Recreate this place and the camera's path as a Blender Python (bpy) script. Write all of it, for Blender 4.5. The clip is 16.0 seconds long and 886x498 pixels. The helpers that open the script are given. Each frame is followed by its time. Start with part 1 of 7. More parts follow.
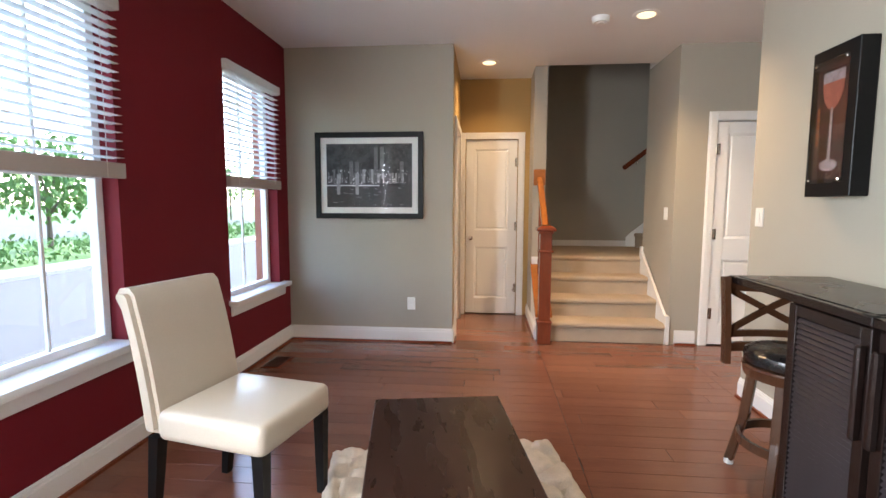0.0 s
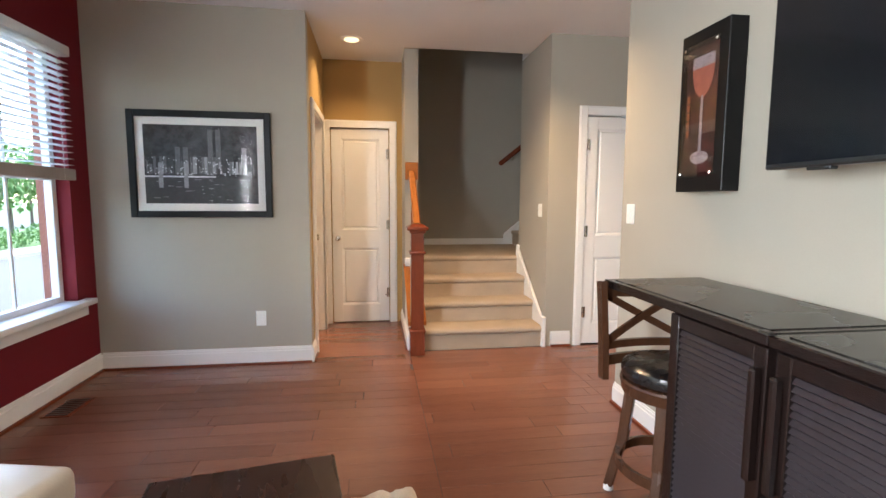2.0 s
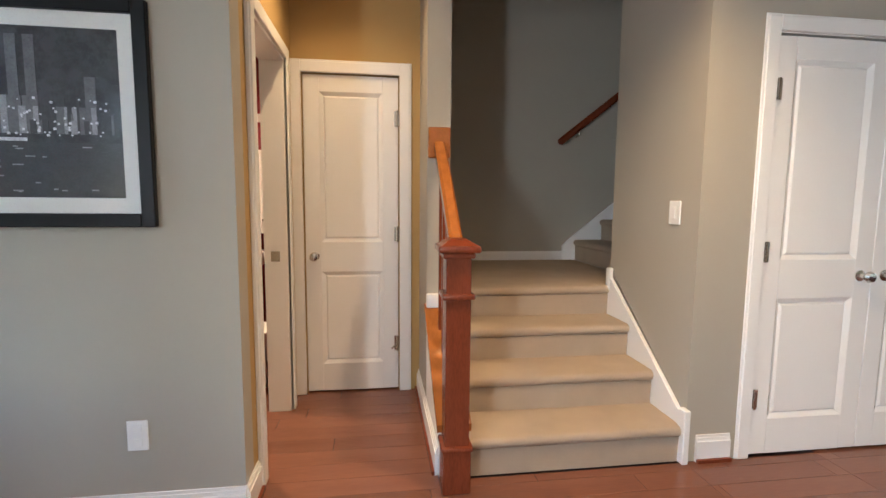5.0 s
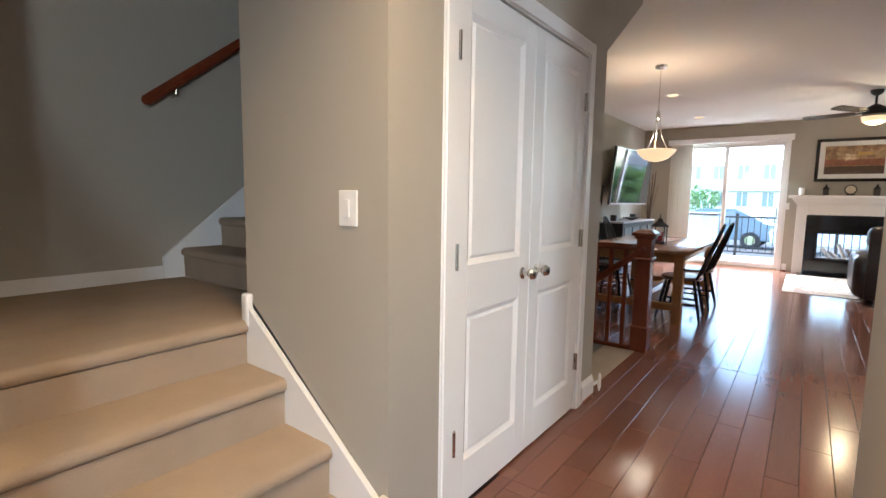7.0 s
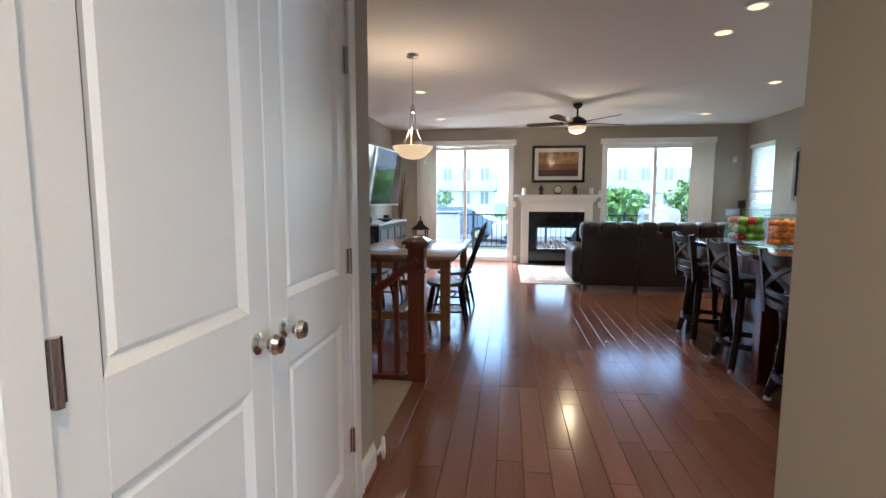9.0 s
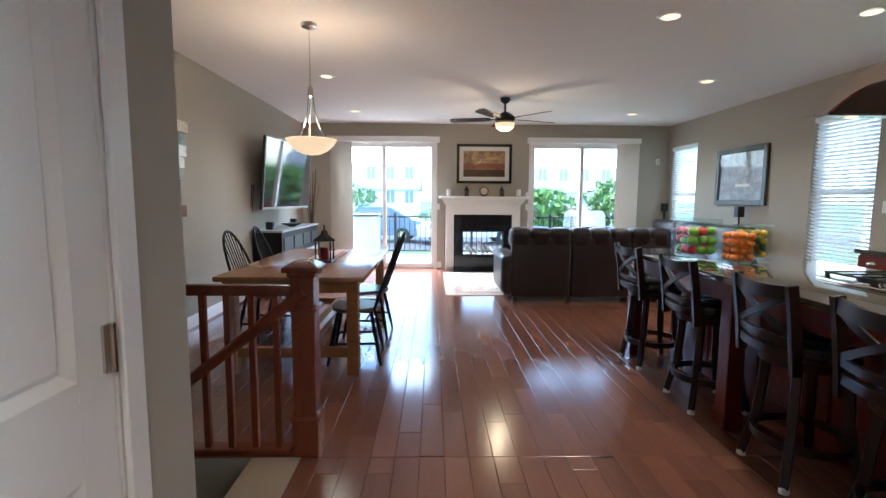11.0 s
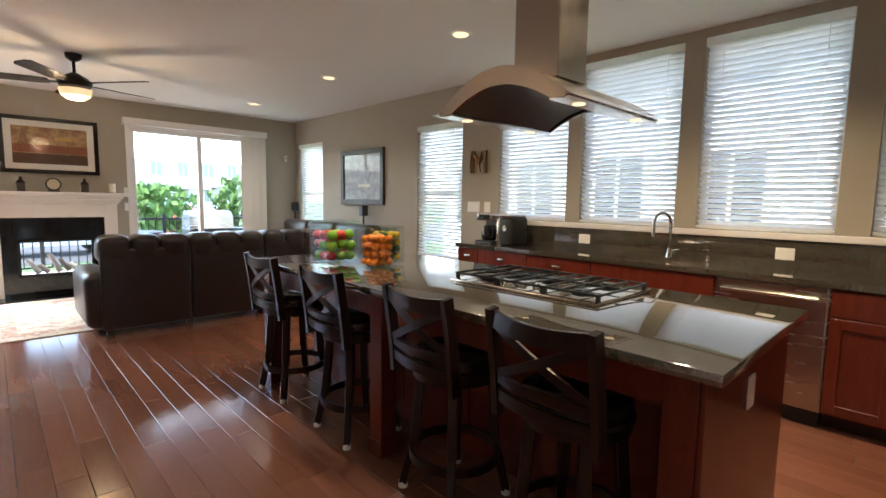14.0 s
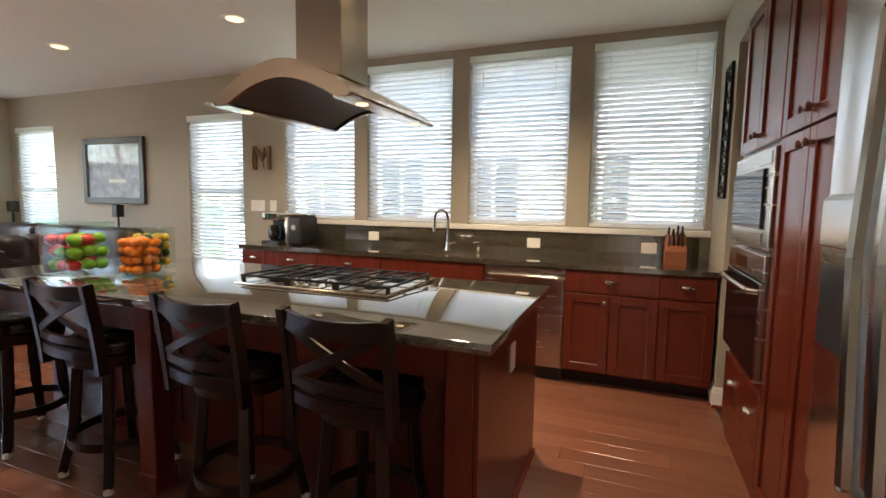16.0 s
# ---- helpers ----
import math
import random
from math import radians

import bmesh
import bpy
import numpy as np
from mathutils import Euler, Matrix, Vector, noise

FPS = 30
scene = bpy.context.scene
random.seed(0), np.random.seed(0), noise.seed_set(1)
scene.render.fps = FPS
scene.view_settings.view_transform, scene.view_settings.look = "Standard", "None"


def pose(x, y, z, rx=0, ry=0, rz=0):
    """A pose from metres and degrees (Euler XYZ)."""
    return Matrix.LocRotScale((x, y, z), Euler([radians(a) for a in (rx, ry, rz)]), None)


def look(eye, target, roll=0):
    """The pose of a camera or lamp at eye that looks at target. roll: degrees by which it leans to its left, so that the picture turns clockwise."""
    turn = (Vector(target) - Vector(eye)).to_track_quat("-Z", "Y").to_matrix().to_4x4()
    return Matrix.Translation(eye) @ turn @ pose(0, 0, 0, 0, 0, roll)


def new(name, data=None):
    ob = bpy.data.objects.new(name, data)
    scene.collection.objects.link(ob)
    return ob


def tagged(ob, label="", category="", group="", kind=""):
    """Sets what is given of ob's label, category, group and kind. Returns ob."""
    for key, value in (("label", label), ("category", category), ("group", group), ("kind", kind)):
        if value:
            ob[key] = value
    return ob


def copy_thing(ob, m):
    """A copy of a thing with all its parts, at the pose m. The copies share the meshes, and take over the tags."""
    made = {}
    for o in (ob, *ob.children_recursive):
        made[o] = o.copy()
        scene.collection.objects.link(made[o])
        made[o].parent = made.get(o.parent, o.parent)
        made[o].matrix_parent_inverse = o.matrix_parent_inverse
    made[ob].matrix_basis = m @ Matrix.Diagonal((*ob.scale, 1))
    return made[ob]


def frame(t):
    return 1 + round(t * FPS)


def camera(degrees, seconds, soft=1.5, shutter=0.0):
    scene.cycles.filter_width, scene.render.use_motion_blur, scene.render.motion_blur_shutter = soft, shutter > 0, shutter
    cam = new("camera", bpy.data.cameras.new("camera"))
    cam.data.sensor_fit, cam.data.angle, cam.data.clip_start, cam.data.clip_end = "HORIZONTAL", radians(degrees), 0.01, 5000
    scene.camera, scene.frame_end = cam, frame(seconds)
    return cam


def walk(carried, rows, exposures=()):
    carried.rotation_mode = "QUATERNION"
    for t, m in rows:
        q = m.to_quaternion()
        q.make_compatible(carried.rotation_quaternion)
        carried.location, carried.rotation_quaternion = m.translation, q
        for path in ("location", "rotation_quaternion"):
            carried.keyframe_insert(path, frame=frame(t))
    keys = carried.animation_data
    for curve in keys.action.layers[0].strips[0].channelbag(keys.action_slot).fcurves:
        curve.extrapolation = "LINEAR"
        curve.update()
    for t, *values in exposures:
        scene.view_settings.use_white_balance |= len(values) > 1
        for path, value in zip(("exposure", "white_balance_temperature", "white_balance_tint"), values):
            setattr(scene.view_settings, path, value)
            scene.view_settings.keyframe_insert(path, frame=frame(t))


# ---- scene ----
cam = camera(86.2, 16.0)
PATH = [
    (0, (0.642, 0.291, 1.292), (0.463, 2.274, 1.103), 0.2),
    (0.5, (0.655, 0.305, 1.293), (0.667, 2.296, 1.103), 0.2),
    (1, (0.646, 0.341, 1.299), (0.823, 2.323, 1.102), 0.2),
    (1.5, (0.745, 0.518, 1.287), (1.002, 2.492, 1.092), 0.2),
    (2, (0.845, 0.798, 1.282), (1.129, 2.768, 1.084), 0.3),
    (2.5, (0.936, 1.127, 1.278), (1.221, 3.097, 1.083), 0.5),
    (3, (1.026, 1.475, 1.268), (1.288, 3.449, 1.073), 0.5),
    (3.2, (1.021, 1.601, 1.281), (1.279, 3.574, 1.075), 0.5),
    (5.3, (0.852, 2.929, 1.263), (1.134, 4.898, 1.056), 0.5),
    (5.5, (0.864, 3.043, 1.265), (1.257, 4.993, 1.053), 0.6),
    (6, (0.981, 3.307, 1.251), (1.827, 5.108, 1.045), 0.6),
    (6.5, (1.122, 3.457, 1.251), (2.345, 5.027, 1.049), 0.4),
    (7, (1.282, 3.745, 1.249), (2.861, 4.954, 1.033), 0.8),
    (7.5, (1.421, 3.885, 1.253), (3.197, 4.779, 1.041), 0.5),
    (8, (1.604, 4.023, 1.28), (3.485, 4.666, 1.06), 0.9),
    (8.5, (1.84, 4.108, 1.273), (3.781, 4.542, 1.059), 0.8),
    (9, (2.144, 4.151, 1.267), (4.115, 4.423, 1.061), 0.1),
    (11.3, (3.097, 4.108, 1.332), (5.083, 4.015, 1.117), 0.6),
    (11.5, (3.184, 4.088, 1.33), (5.167, 3.953, 1.113), 0.7),
    (12, (3.404, 4.019, 1.32), (5.375, 3.754, 1.108), 0.6),
    (12.5, (3.557, 3.952, 1.305), (5.479, 3.438, 1.098), 0.7),
    (13, (3.584, 3.902, 1.325), (5.392, 3.075, 1.116), 0.9),
    (13.5, (3.628, 3.865, 1.332), (5.289, 2.769, 1.126), 0.9),
    (14, (3.681, 3.826, 1.34), (5.118, 2.45, 1.137), 0.9),
    (14.5, (3.699, 3.819, 1.345), (4.879, 2.216, 1.145), 0.8),
    (15, (3.711, 3.864, 1.363), (4.678, 2.125, 1.158), 0.7),
    (15.5, (3.694, 3.862, 1.344), (4.529, 2.055, 1.146), 0.8),
    (16, (3.662, 3.845, 1.328), (4.386, 1.99, 1.137), 0.9),
]
walk(cam, [(t, look(eye, target, roll)) for t, eye, target, roll in PATH], [
    (0, 4.2, 6300, 9), (3, 4.3, 6200, 9), (5.5, 4.1, 6000, 7), (6.5, 4.2, 5900, 6), (7.5, 4.1, 5600, 5), (9, 3.85, 5500, 4),
    (11.5, 4.15, 5300, 5), (12.4, 4.25, 5500, 6), (13.5, 4.0, 6100, 8), (15, 4.15, 6500, 10), (16, 4.25, 6400, 9)])

# ---- world, sun and exposure ----
world = bpy.data.worlds.new("world")
scene.world = world
world.use_nodes = True
wn = world.node_tree
sky = wn.nodes.new("ShaderNodeTexSky")
sky.sky_type, sky.sun_disc = "NISHITA", False
sky.sun_elevation, sky.sun_rotation = radians(52), radians(10)
wn.links.new(sky.outputs[0], wn.nodes["Background"].inputs[0])
wn.nodes["Background"].inputs[1].default_value = 0.11
sun = new("sun", bpy.data.lights.new("sun", "SUN"))
sun.data.energy, sun.data.angle, sun.data.color = 0.8, radians(10), (1.0, 0.95, 0.88)
sun.matrix_world = look((1, 8, 12), (0, 0, 0))


def daylight_fill(name, eye, target, w, h, power):
    """An added area lamp that stands in for daylight."""
    ob = new(name, bpy.data.lights.new(name, "AREA"))
    ob.data.shape, ob.data.size, ob.data.size_y = "RECTANGLE", w, h
    ob.data.energy, ob.data.color = power, (0.90, 0.96, 1.0)
    ob.matrix_world = look(eye, target)
    return ob


# Added lamp in the unseen opening of the red wall.
daylight_fill("daylight_lamp", (-1.33, 0.10, 1.44), (1.5, 0.35, 1.2), 0.85, 1.65, 20)
# Added lamps outside, above the sliding doors and out of sight, for extra skylight.
for yk, power in ((5.05, 75), (1.35, 10)):
    daylight_fill("daylight_lamp", (12.7, yk, 3.0), (9.6, yk, 0.4), 1.8, 0.9, power)


# ---- materials ----
def mat(name, col, rough=0.6, metal=0.0, var=0.12, scale=3.0, fine=60.0, bump=0.15, obj_var=0.0, coat=0.0, stretch=(1, 1, 1), spec=0.5, dist=0.002):
    """Base colour with two scales of variation and fine relief."""
    m = bpy.data.materials.new(name)
    m.use_nodes = True
    nt = m.node_tree
    b = nt.nodes["Principled BSDF"]
    tc = nt.nodes.new("ShaderNodeTexCoord")
    mp = nt.nodes.new("ShaderNodeMapping")
    mp.inputs["Scale"].default_value = stretch
    nt.links.new(tc.outputs["Object"], mp.inputs[0])
    n1 = nt.nodes.new("ShaderNodeTexNoise")
    n1.inputs["Scale"].default_value, n1.inputs["Detail"].default_value = scale, 4
    n2 = nt.nodes.new("ShaderNodeTexNoise")
    n2.inputs["Scale"].default_value, n2.inputs["Detail"].default_value = fine, 3
    for n in (n1, n2):
        nt.links.new(mp.outputs[0], n.inputs["Vector"])
    mix = nt.nodes.new("ShaderNodeMath")
    mix.operation = "ADD"
    nt.links.new(n1.outputs["Fac"], mix.inputs[0])
    nt.links.new(n2.outputs["Fac"], mix.inputs[1])
    src = mix.outputs[0]
    if obj_var:
        info = nt.nodes.new("ShaderNodeObjectInfo")
        mul = nt.nodes.new("ShaderNodeMath")
        mul.operation, mul.inputs[1].default_value = "MULTIPLY_ADD", obj_var
        nt.links.new(info.outputs["Random"], mul.inputs[0])
        nt.links.new(src, mul.inputs[2])
        geo = nt.nodes.new("ShaderNodeNewGeometry")
        mu2 = nt.nodes.new("ShaderNodeMath")
        mu2.operation, mu2.inputs[1].default_value = "MULTIPLY_ADD", obj_var
        nt.links.new(geo.outputs["Random Per Island"], mu2.inputs[0])
        nt.links.new(mul.outputs[0], mu2.inputs[2])
        src = mu2.outputs[0]
    ramp = nt.nodes.new("ShaderNodeMapRange")
    ramp.inputs["From Min"].default_value, ramp.inputs["From Max"].default_value = 0.5, 1.5 + 1.6 * obj_var
    ramp.inputs["To Min"].default_value, ramp.inputs["To Max"].default_value = 1 - var, 1 + var
    nt.links.new(src, ramp.inputs["Value"])
    vm = nt.nodes.new("ShaderNodeVectorMath")
    vm.operation = "SCALE"
    vm.inputs[0].default_value = col
    nt.links.new(ramp.outputs[0], vm.inputs["Scale"])
    nt.links.new(vm.outputs[0], b.inputs["Base Color"])
    rr = nt.nodes.new("ShaderNodeMapRange")
    rr.inputs["To Min"].default_value, rr.inputs["To Max"].default_value = max(rough - 0.06, 0.02), min(rough + 0.06, 1)
    nt.links.new(n1.outputs["Fac"], rr.inputs["Value"])
    nt.links.new(rr.outputs[0], b.inputs["Roughness"])
    b.inputs["Metallic"].default_value = metal
    b.inputs["Coat Weight"].default_value = coat
    b.inputs["Coat Roughness"].default_value = 0.08
    b.inputs["Specular IOR Level"].default_value = spec
    if bump:
        bp = nt.nodes.new("ShaderNodeBump")
        bp.inputs["Strength"].default_value, bp.inputs["Distance"].default_value = bump, dist
        nt.links.new(n2.outputs["Fac"], bp.inputs["Height"])
        nt.links.new(bp.outputs[0], b.inputs["Normal"])
    return m


def glow(name, col, strength):
    m = bpy.data.materials.new(name)
    m.use_nodes = True
    b = m.node_tree.nodes["Principled BSDF"]
    b.inputs["Base Color"].default_value = (*col, 1)
    b.inputs["Emission Color"].default_value = (*col, 1)
    b.inputs["Emission Strength"].default_value = strength
    return m


def glass(name, tint=(1, 1, 1), rough=0.0, base=0.03):
    """Thin pane: mostly clear, with a gloss that grows at grazing angles."""
    m = bpy.data.materials.new(name)
    m.use_nodes = True
    nt = m.node_tree
    out = nt.nodes["Material Output"]
    tr, gl, mx, fr, pw, ad = (nt.nodes.new(k) for k in ("ShaderNodeBsdfTransparent", "ShaderNodeBsdfGlossy", "ShaderNodeMixShader", "ShaderNodeLayerWeight", "ShaderNodeMath", "ShaderNodeMath"))
    tr.inputs[0].default_value = (*tint, 1)
    gl.inputs["Roughness"].default_value = rough
    pw.operation, pw.inputs[1].default_value = "POWER", 4
    ad.operation, ad.inputs[1].default_value, ad.inputs[2].default_value = "MULTIPLY_ADD", 0.5, base
    nt.links.new(fr.outputs["Facing"], pw.inputs[0])
    nt.links.new(pw.outputs[0], ad.inputs[0])
    nt.links.new(ad.outputs[0], mx.inputs[0])
    nt.links.new(tr.outputs[0], mx.inputs[1])
    nt.links.new(gl.outputs[0], mx.inputs[2])
    nt.links.new(mx.outputs[0], out.inputs[0])
    return m


def speckled(name, a, b_, scale, rough, ramp=(0.42, 0.58)):
    m = mat(name, a, rough, bump=0)
    nt = m.node_tree
    b = nt.nodes["Principled BSDF"]
    tc = nt.nodes.new("ShaderNodeTexCoord")
    n = nt.nodes.new("ShaderNodeTexNoise")
    n.inputs["Scale"].default_value, n.inputs["Detail"].default_value, n.inputs["Roughness"].default_value = scale, 8, 0.75
    nt.links.new(tc.outputs["Object"], n.inputs["Vector"])
    cr = nt.nodes.new("ShaderNodeValToRGB")
    cr.color_ramp.elements[0].position, cr.color_ramp.elements[1].position = ramp
    cr.color_ramp.elements[0].color, cr.color_ramp.elements[1].color = (*a, 1), (*b_, 1)
    nt.links.new(n.outputs["Fac"], cr.inputs[0])
    nt.links.new(cr.outputs[0], b.inputs["Base Color"])
    return m


GREY = mat("greige wall paint", (0.40, 0.365, 0.30), 0.75, var=0.03, fine=220, bump=0.08, spec=0.3)
OCHRE = mat("golden tan wall paint", (0.44, 0.29, 0.115), 0.75, var=0.03, fine=220, bump=0.08, spec=0.3)
RED = mat("deep red wall paint", (0.165, 0.007, 0.014), 0.7, var=0.05, fine=220, bump=0.08, spec=0.3)
WHITE = mat("white trim paint", (0.80, 0.785, 0.76), 0.35, var=0.025, fine=150, bump=0.04)
CEIL = mat("ceiling paint", (0.78, 0.76, 0.74), 0.9, var=0.02, fine=300, bump=0.1, spec=0.2)
FLOORW = mat("reddish brown hardwood", (0.150, 0.061, 0.038), 0.17, var=0.42, scale=2.0, fine=26, bump=0.05, obj_var=0.65, stretch=(0.5, 7, 7), coat=0.0)
SUB = mat("dark joint", (0.03, 0.012, 0.008), 0.6)
CARPET = mat("beige carpet", (0.50, 0.40, 0.30), 0.97, var=0.13, scale=6, fine=420, bump=1.0, spec=0.05, dist=0.006)
RAILW = mat("cherry stained wood", (0.17, 0.038, 0.016), 0.22, var=0.3, scale=5, fine=40, bump=0.04, stretch=(6, 6, 1))
OAKR = mat("amber varnished wood", (0.34, 0.115, 0.025), 0.2, var=0.3, scale=5, fine=40, bump=0.04, stretch=(6, 1, 6))
ESPR = mat("espresso wood", (0.012, 0.007, 0.006), 0.22, var=0.2, scale=4, fine=60, bump=0.0, stretch=(5, 1, 5))
BLACKW = mat("black painted wood", (0.006, 0.006, 0.0065), 0.4, var=0.2, bump=0.04, spec=0.2)
TABLEW = mat("espresso brown wood", (0.022, 0.008, 0.005), 0.28, var=0.2, scale=4, fine=60, bump=0.0, stretch=(5, 1, 5), spec=0.3)
# Base colour raised for the wall mirrored in the bar top.
BARTOP = mat("sheen toned bar top", (0.022, 0.018, 0.016), 0.27, var=0.15, bump=0.02)
# Lighter, purplish espresso: the louvres' highlights are put into the colour.
LOUV = mat("highlit espresso", (0.032, 0.024, 0.026), 0.3, var=0.2, bump=0.0, spec=0.5)
STOOLW = mat("dark walnut wood", (0.068, 0.028, 0.014), 0.25, var=0.3, scale=6, fine=50, bump=0.04, stretch=(4, 4, 1))
DSTOOL = mat("dark mahogany wood", (0.016, 0.007, 0.005), 0.32, var=0.3, scale=6, fine=50, bump=0.04, stretch=(4, 4, 1), spec=0.3)
BLEATH = mat("black leather", (0.012, 0.010, 0.010), 0.27, var=0.2, scale=8, fine=140, bump=0.35)
SLEATH = mat("dark brown leather", (0.020, 0.013, 0.012), 0.33, var=0.25, scale=5, fine=110, bump=0.4)
WLEATH = mat("cream leather", (0.52, 0.46, 0.385), 0.33, var=0.05, scale=5, fine=160, bump=0.3)
CAB = mat("cherry cabinet wood", (0.118, 0.021, 0.0115), 0.24, var=0.28, scale=3, fine=30, bump=0.03, stretch=(7, 7, 1))
GRAN = speckled("dark green granite", (0.032, 0.029, 0.022), (0.105, 0.092, 0.072), 170, 0.05, (0.36, 0.66))
for k_, v_ in (("Coat Weight", 1.0), ("Coat Roughness", 0.02), ("Coat IOR", 1.9), ("Specular IOR Level", 0.8)):
    GRAN.node_tree.nodes["Principled BSDF"].inputs[k_].default_value = v_
STEEL = mat("brushed stainless steel", (0.56, 0.53, 0.50), 0.26, 1.0, var=0.06, scale=2, fine=180, bump=0.03, stretch=(1, 1, 14))
FRIDGE = mat("polished stainless steel", (0.74, 0.73, 0.72), 0.17, 1.0, var=0.05, scale=2, fine=180, bump=0.02, stretch=(1, 1, 14))
# Hood steel, its base darkened and warmed for the dim room it mirrors.
HOODS = mat("room toned brushed steel", (0.42, 0.37, 0.32), 0.2, 1.0, var=0.08, scale=2, fine=180, bump=0.03, stretch=(1, 14, 1))
CHROME = mat("satin nickel", (0.62, 0.59, 0.54), 0.2, 1.0, var=0.03, bump=0)
IRON = mat("black iron", (0.015, 0.015, 0.015), 0.45, 0.3)
BLKGL = mat("black glass", (0.006, 0.006, 0.008), 0.05, var=0.02, bump=0)
BLACK = mat("black plastic", (0.015, 0.015, 0.016), 0.4, var=0.1, bump=0.05)
OAK = mat("honey oak wood", (0.33, 0.155, 0.06), 0.2, var=0.25, scale=3, fine=30, bump=0.04, stretch=(1, 7, 7))
CLEAR = glass("clear glass")
NOGLARE = glass("picture glass", base=0.004)
VASEG = glass("vase glass", (0.90, 0.95, 0.93), base=0.07)
PLAST = mat("white plastic", (0.8, 0.79, 0.75), 0.4, var=0.02, bump=0)
BLIND = mat("white blind slat", (0.86, 0.855, 0.83), 0.5, var=0.02, bump=0.03)
for m_, share_ in ((BLIND, 0.58),):
    nt_ = m_.node_tree
    tl_, mx_ = nt_.nodes.new("ShaderNodeBsdfTranslucent"), nt_.nodes.new("ShaderNodeMixShader")
    tl_.inputs[0].default_value, mx_.inputs[0].default_value = (0.92, 0.92, 0.89, 1), share_
    nt_.links.new(nt_.nodes["Principled BSDF"].outputs[0], mx_.inputs[1])
    nt_.links.new(tl_.outputs[0], mx_.inputs[2])
    nt_.links.new(mx_.outputs[0], nt_.nodes["Material Output"].inputs[0])
CURT = mat("ivory vertical blind", (0.72, 0.69, 0.62), 0.8, var=0.04, bump=0.2)
BEIGEB = mat("taupe blind rail", (0.42, 0.37, 0.33), 0.6, var=0.04)
SHAG = mat("cream shag", (0.68, 0.60, 0.50), 0.98, var=0.25, scale=14, fine=240, bump=1.0, spec=0.05, dist=0.01)
RUG = speckled("ivory and rose rug", (0.52, 0.44, 0.34), (0.30, 0.13, 0.10), 9, 0.95, (0.5, 0.62))
RUGB = speckled("rose rug border", (0.34, 0.17, 0.12), (0.50, 0.42, 0.33), 16, 0.95, (0.45, 0.6))
MAT_W = mat("white picture mat", (0.75, 0.74, 0.70), 0.8, var=0.02)
BRICKM = mat("brick", (0.30, 0.12, 0.08), 0.9, var=0.3, bump=0.4)
SIDING = mat("pale siding", (0.62, 0.63, 0.63), 0.7, var=0.05)
ROOF = mat("grey shingle", (0.17, 0.17, 0.18), 0.9, var=0.2)
# Glass paled in its colour for haze over the far houses; cars share it.
WING = mat("haze paled window glass", (0.22, 0.24, 0.26), 0.08, var=0.1, bump=0)
DARKG = mat("dark window glass", (0.05, 0.06, 0.075), 0.08, var=0.1, bump=0)
GRASS = mat("lawn", (0.055, 0.11, 0.022), 0.95, var=0.35, scale=0.6, fine=30, bump=0.6)
ASPH = mat("worn asphalt", (0.05, 0.05, 0.051), 0.9, var=0.15, scale=0.8, fine=60)
CONC = mat("concrete", (0.28, 0.265, 0.245), 0.9, var=0.12)
LEAF = mat("foliage", (0.085, 0.16, 0.035), 0.8, var=0.4, scale=1.2, fine=12, obj_var=0.5)
BARK = mat("bark", (0.10, 0.07, 0.05), 0.95, var=0.3)
WPAINT = mat("white car paint", (0.75, 0.75, 0.76), 0.2, var=0.02, bump=0, coat=1)
RUBBER = mat("tyre rubber", (0.02, 0.02, 0.02), 0.9)
BLUEG = mat("blue grey cloth", (0.22, 0.25, 0.28), 0.9)
TERRA = mat("block of warm wood", (0.26, 0.085, 0.035), 0.35, var=0.2)
CANDLE = mat("ivory wax", (0.75, 0.70, 0.60), 0.5, var=0.03)
REDWAX = mat("red wax", (0.30, 0.015, 0.02), 0.5)
BULB = glow("lit lamp lens", (1.0, 0.72, 0.40), 0.10)
BOWL = glow("lit alabaster glass", (1.0, 0.68, 0.38), 0.055)
PEWTER = mat("dark pewter frame", (0.075, 0.068, 0.06), 0.35, 0.4, var=0.3, scale=20)
CREAMP = mat("cream paint", (0.62, 0.55, 0.42), 0.5, var=0.15, scale=20)
STONEG = mat("fireplace black granite", (0.012, 0.012, 0.013), 0.08, var=0.3, scale=60, bump=0)
LOG = mat("ceramic log", (0.22, 0.19, 0.17), 0.9, var=0.4)
BACKL = mat("pale firebox lining", (0.55, 0.54, 0.52), 0.8)


# ---- helpers ----
def bx(bm, x0, x1, y0, y1, z0, z1, bev=0.0, seg=1, rot=None):
    """A box, with rounded edges if bev."""
    t = bmesh.new()
    m = Matrix.Translation(((x0 + x1) / 2, (y0 + y1) / 2, (z0 + z1) / 2)) @ Matrix.Diagonal((abs(x1 - x0), abs(y1 - y0), abs(z1 - z0), 1))
    bmesh.ops.create_cube(t, size=1, matrix=m)
    if bev:
        bmesh.ops.bevel(t, geom=t.edges[:], offset=bev, segments=seg, profile=0.5, affect="EDGES")
    if rot is not None:
        bmesh.ops.transform(t, matrix=rot, verts=t.verts)
    join(bm, t)
    return bm


def join(bm, t):
    me = bpy.data.meshes.new("tmp")
    t.to_mesh(me)
    t.free()
    bm.from_mesh(me)
    bpy.data.meshes.remove(me)


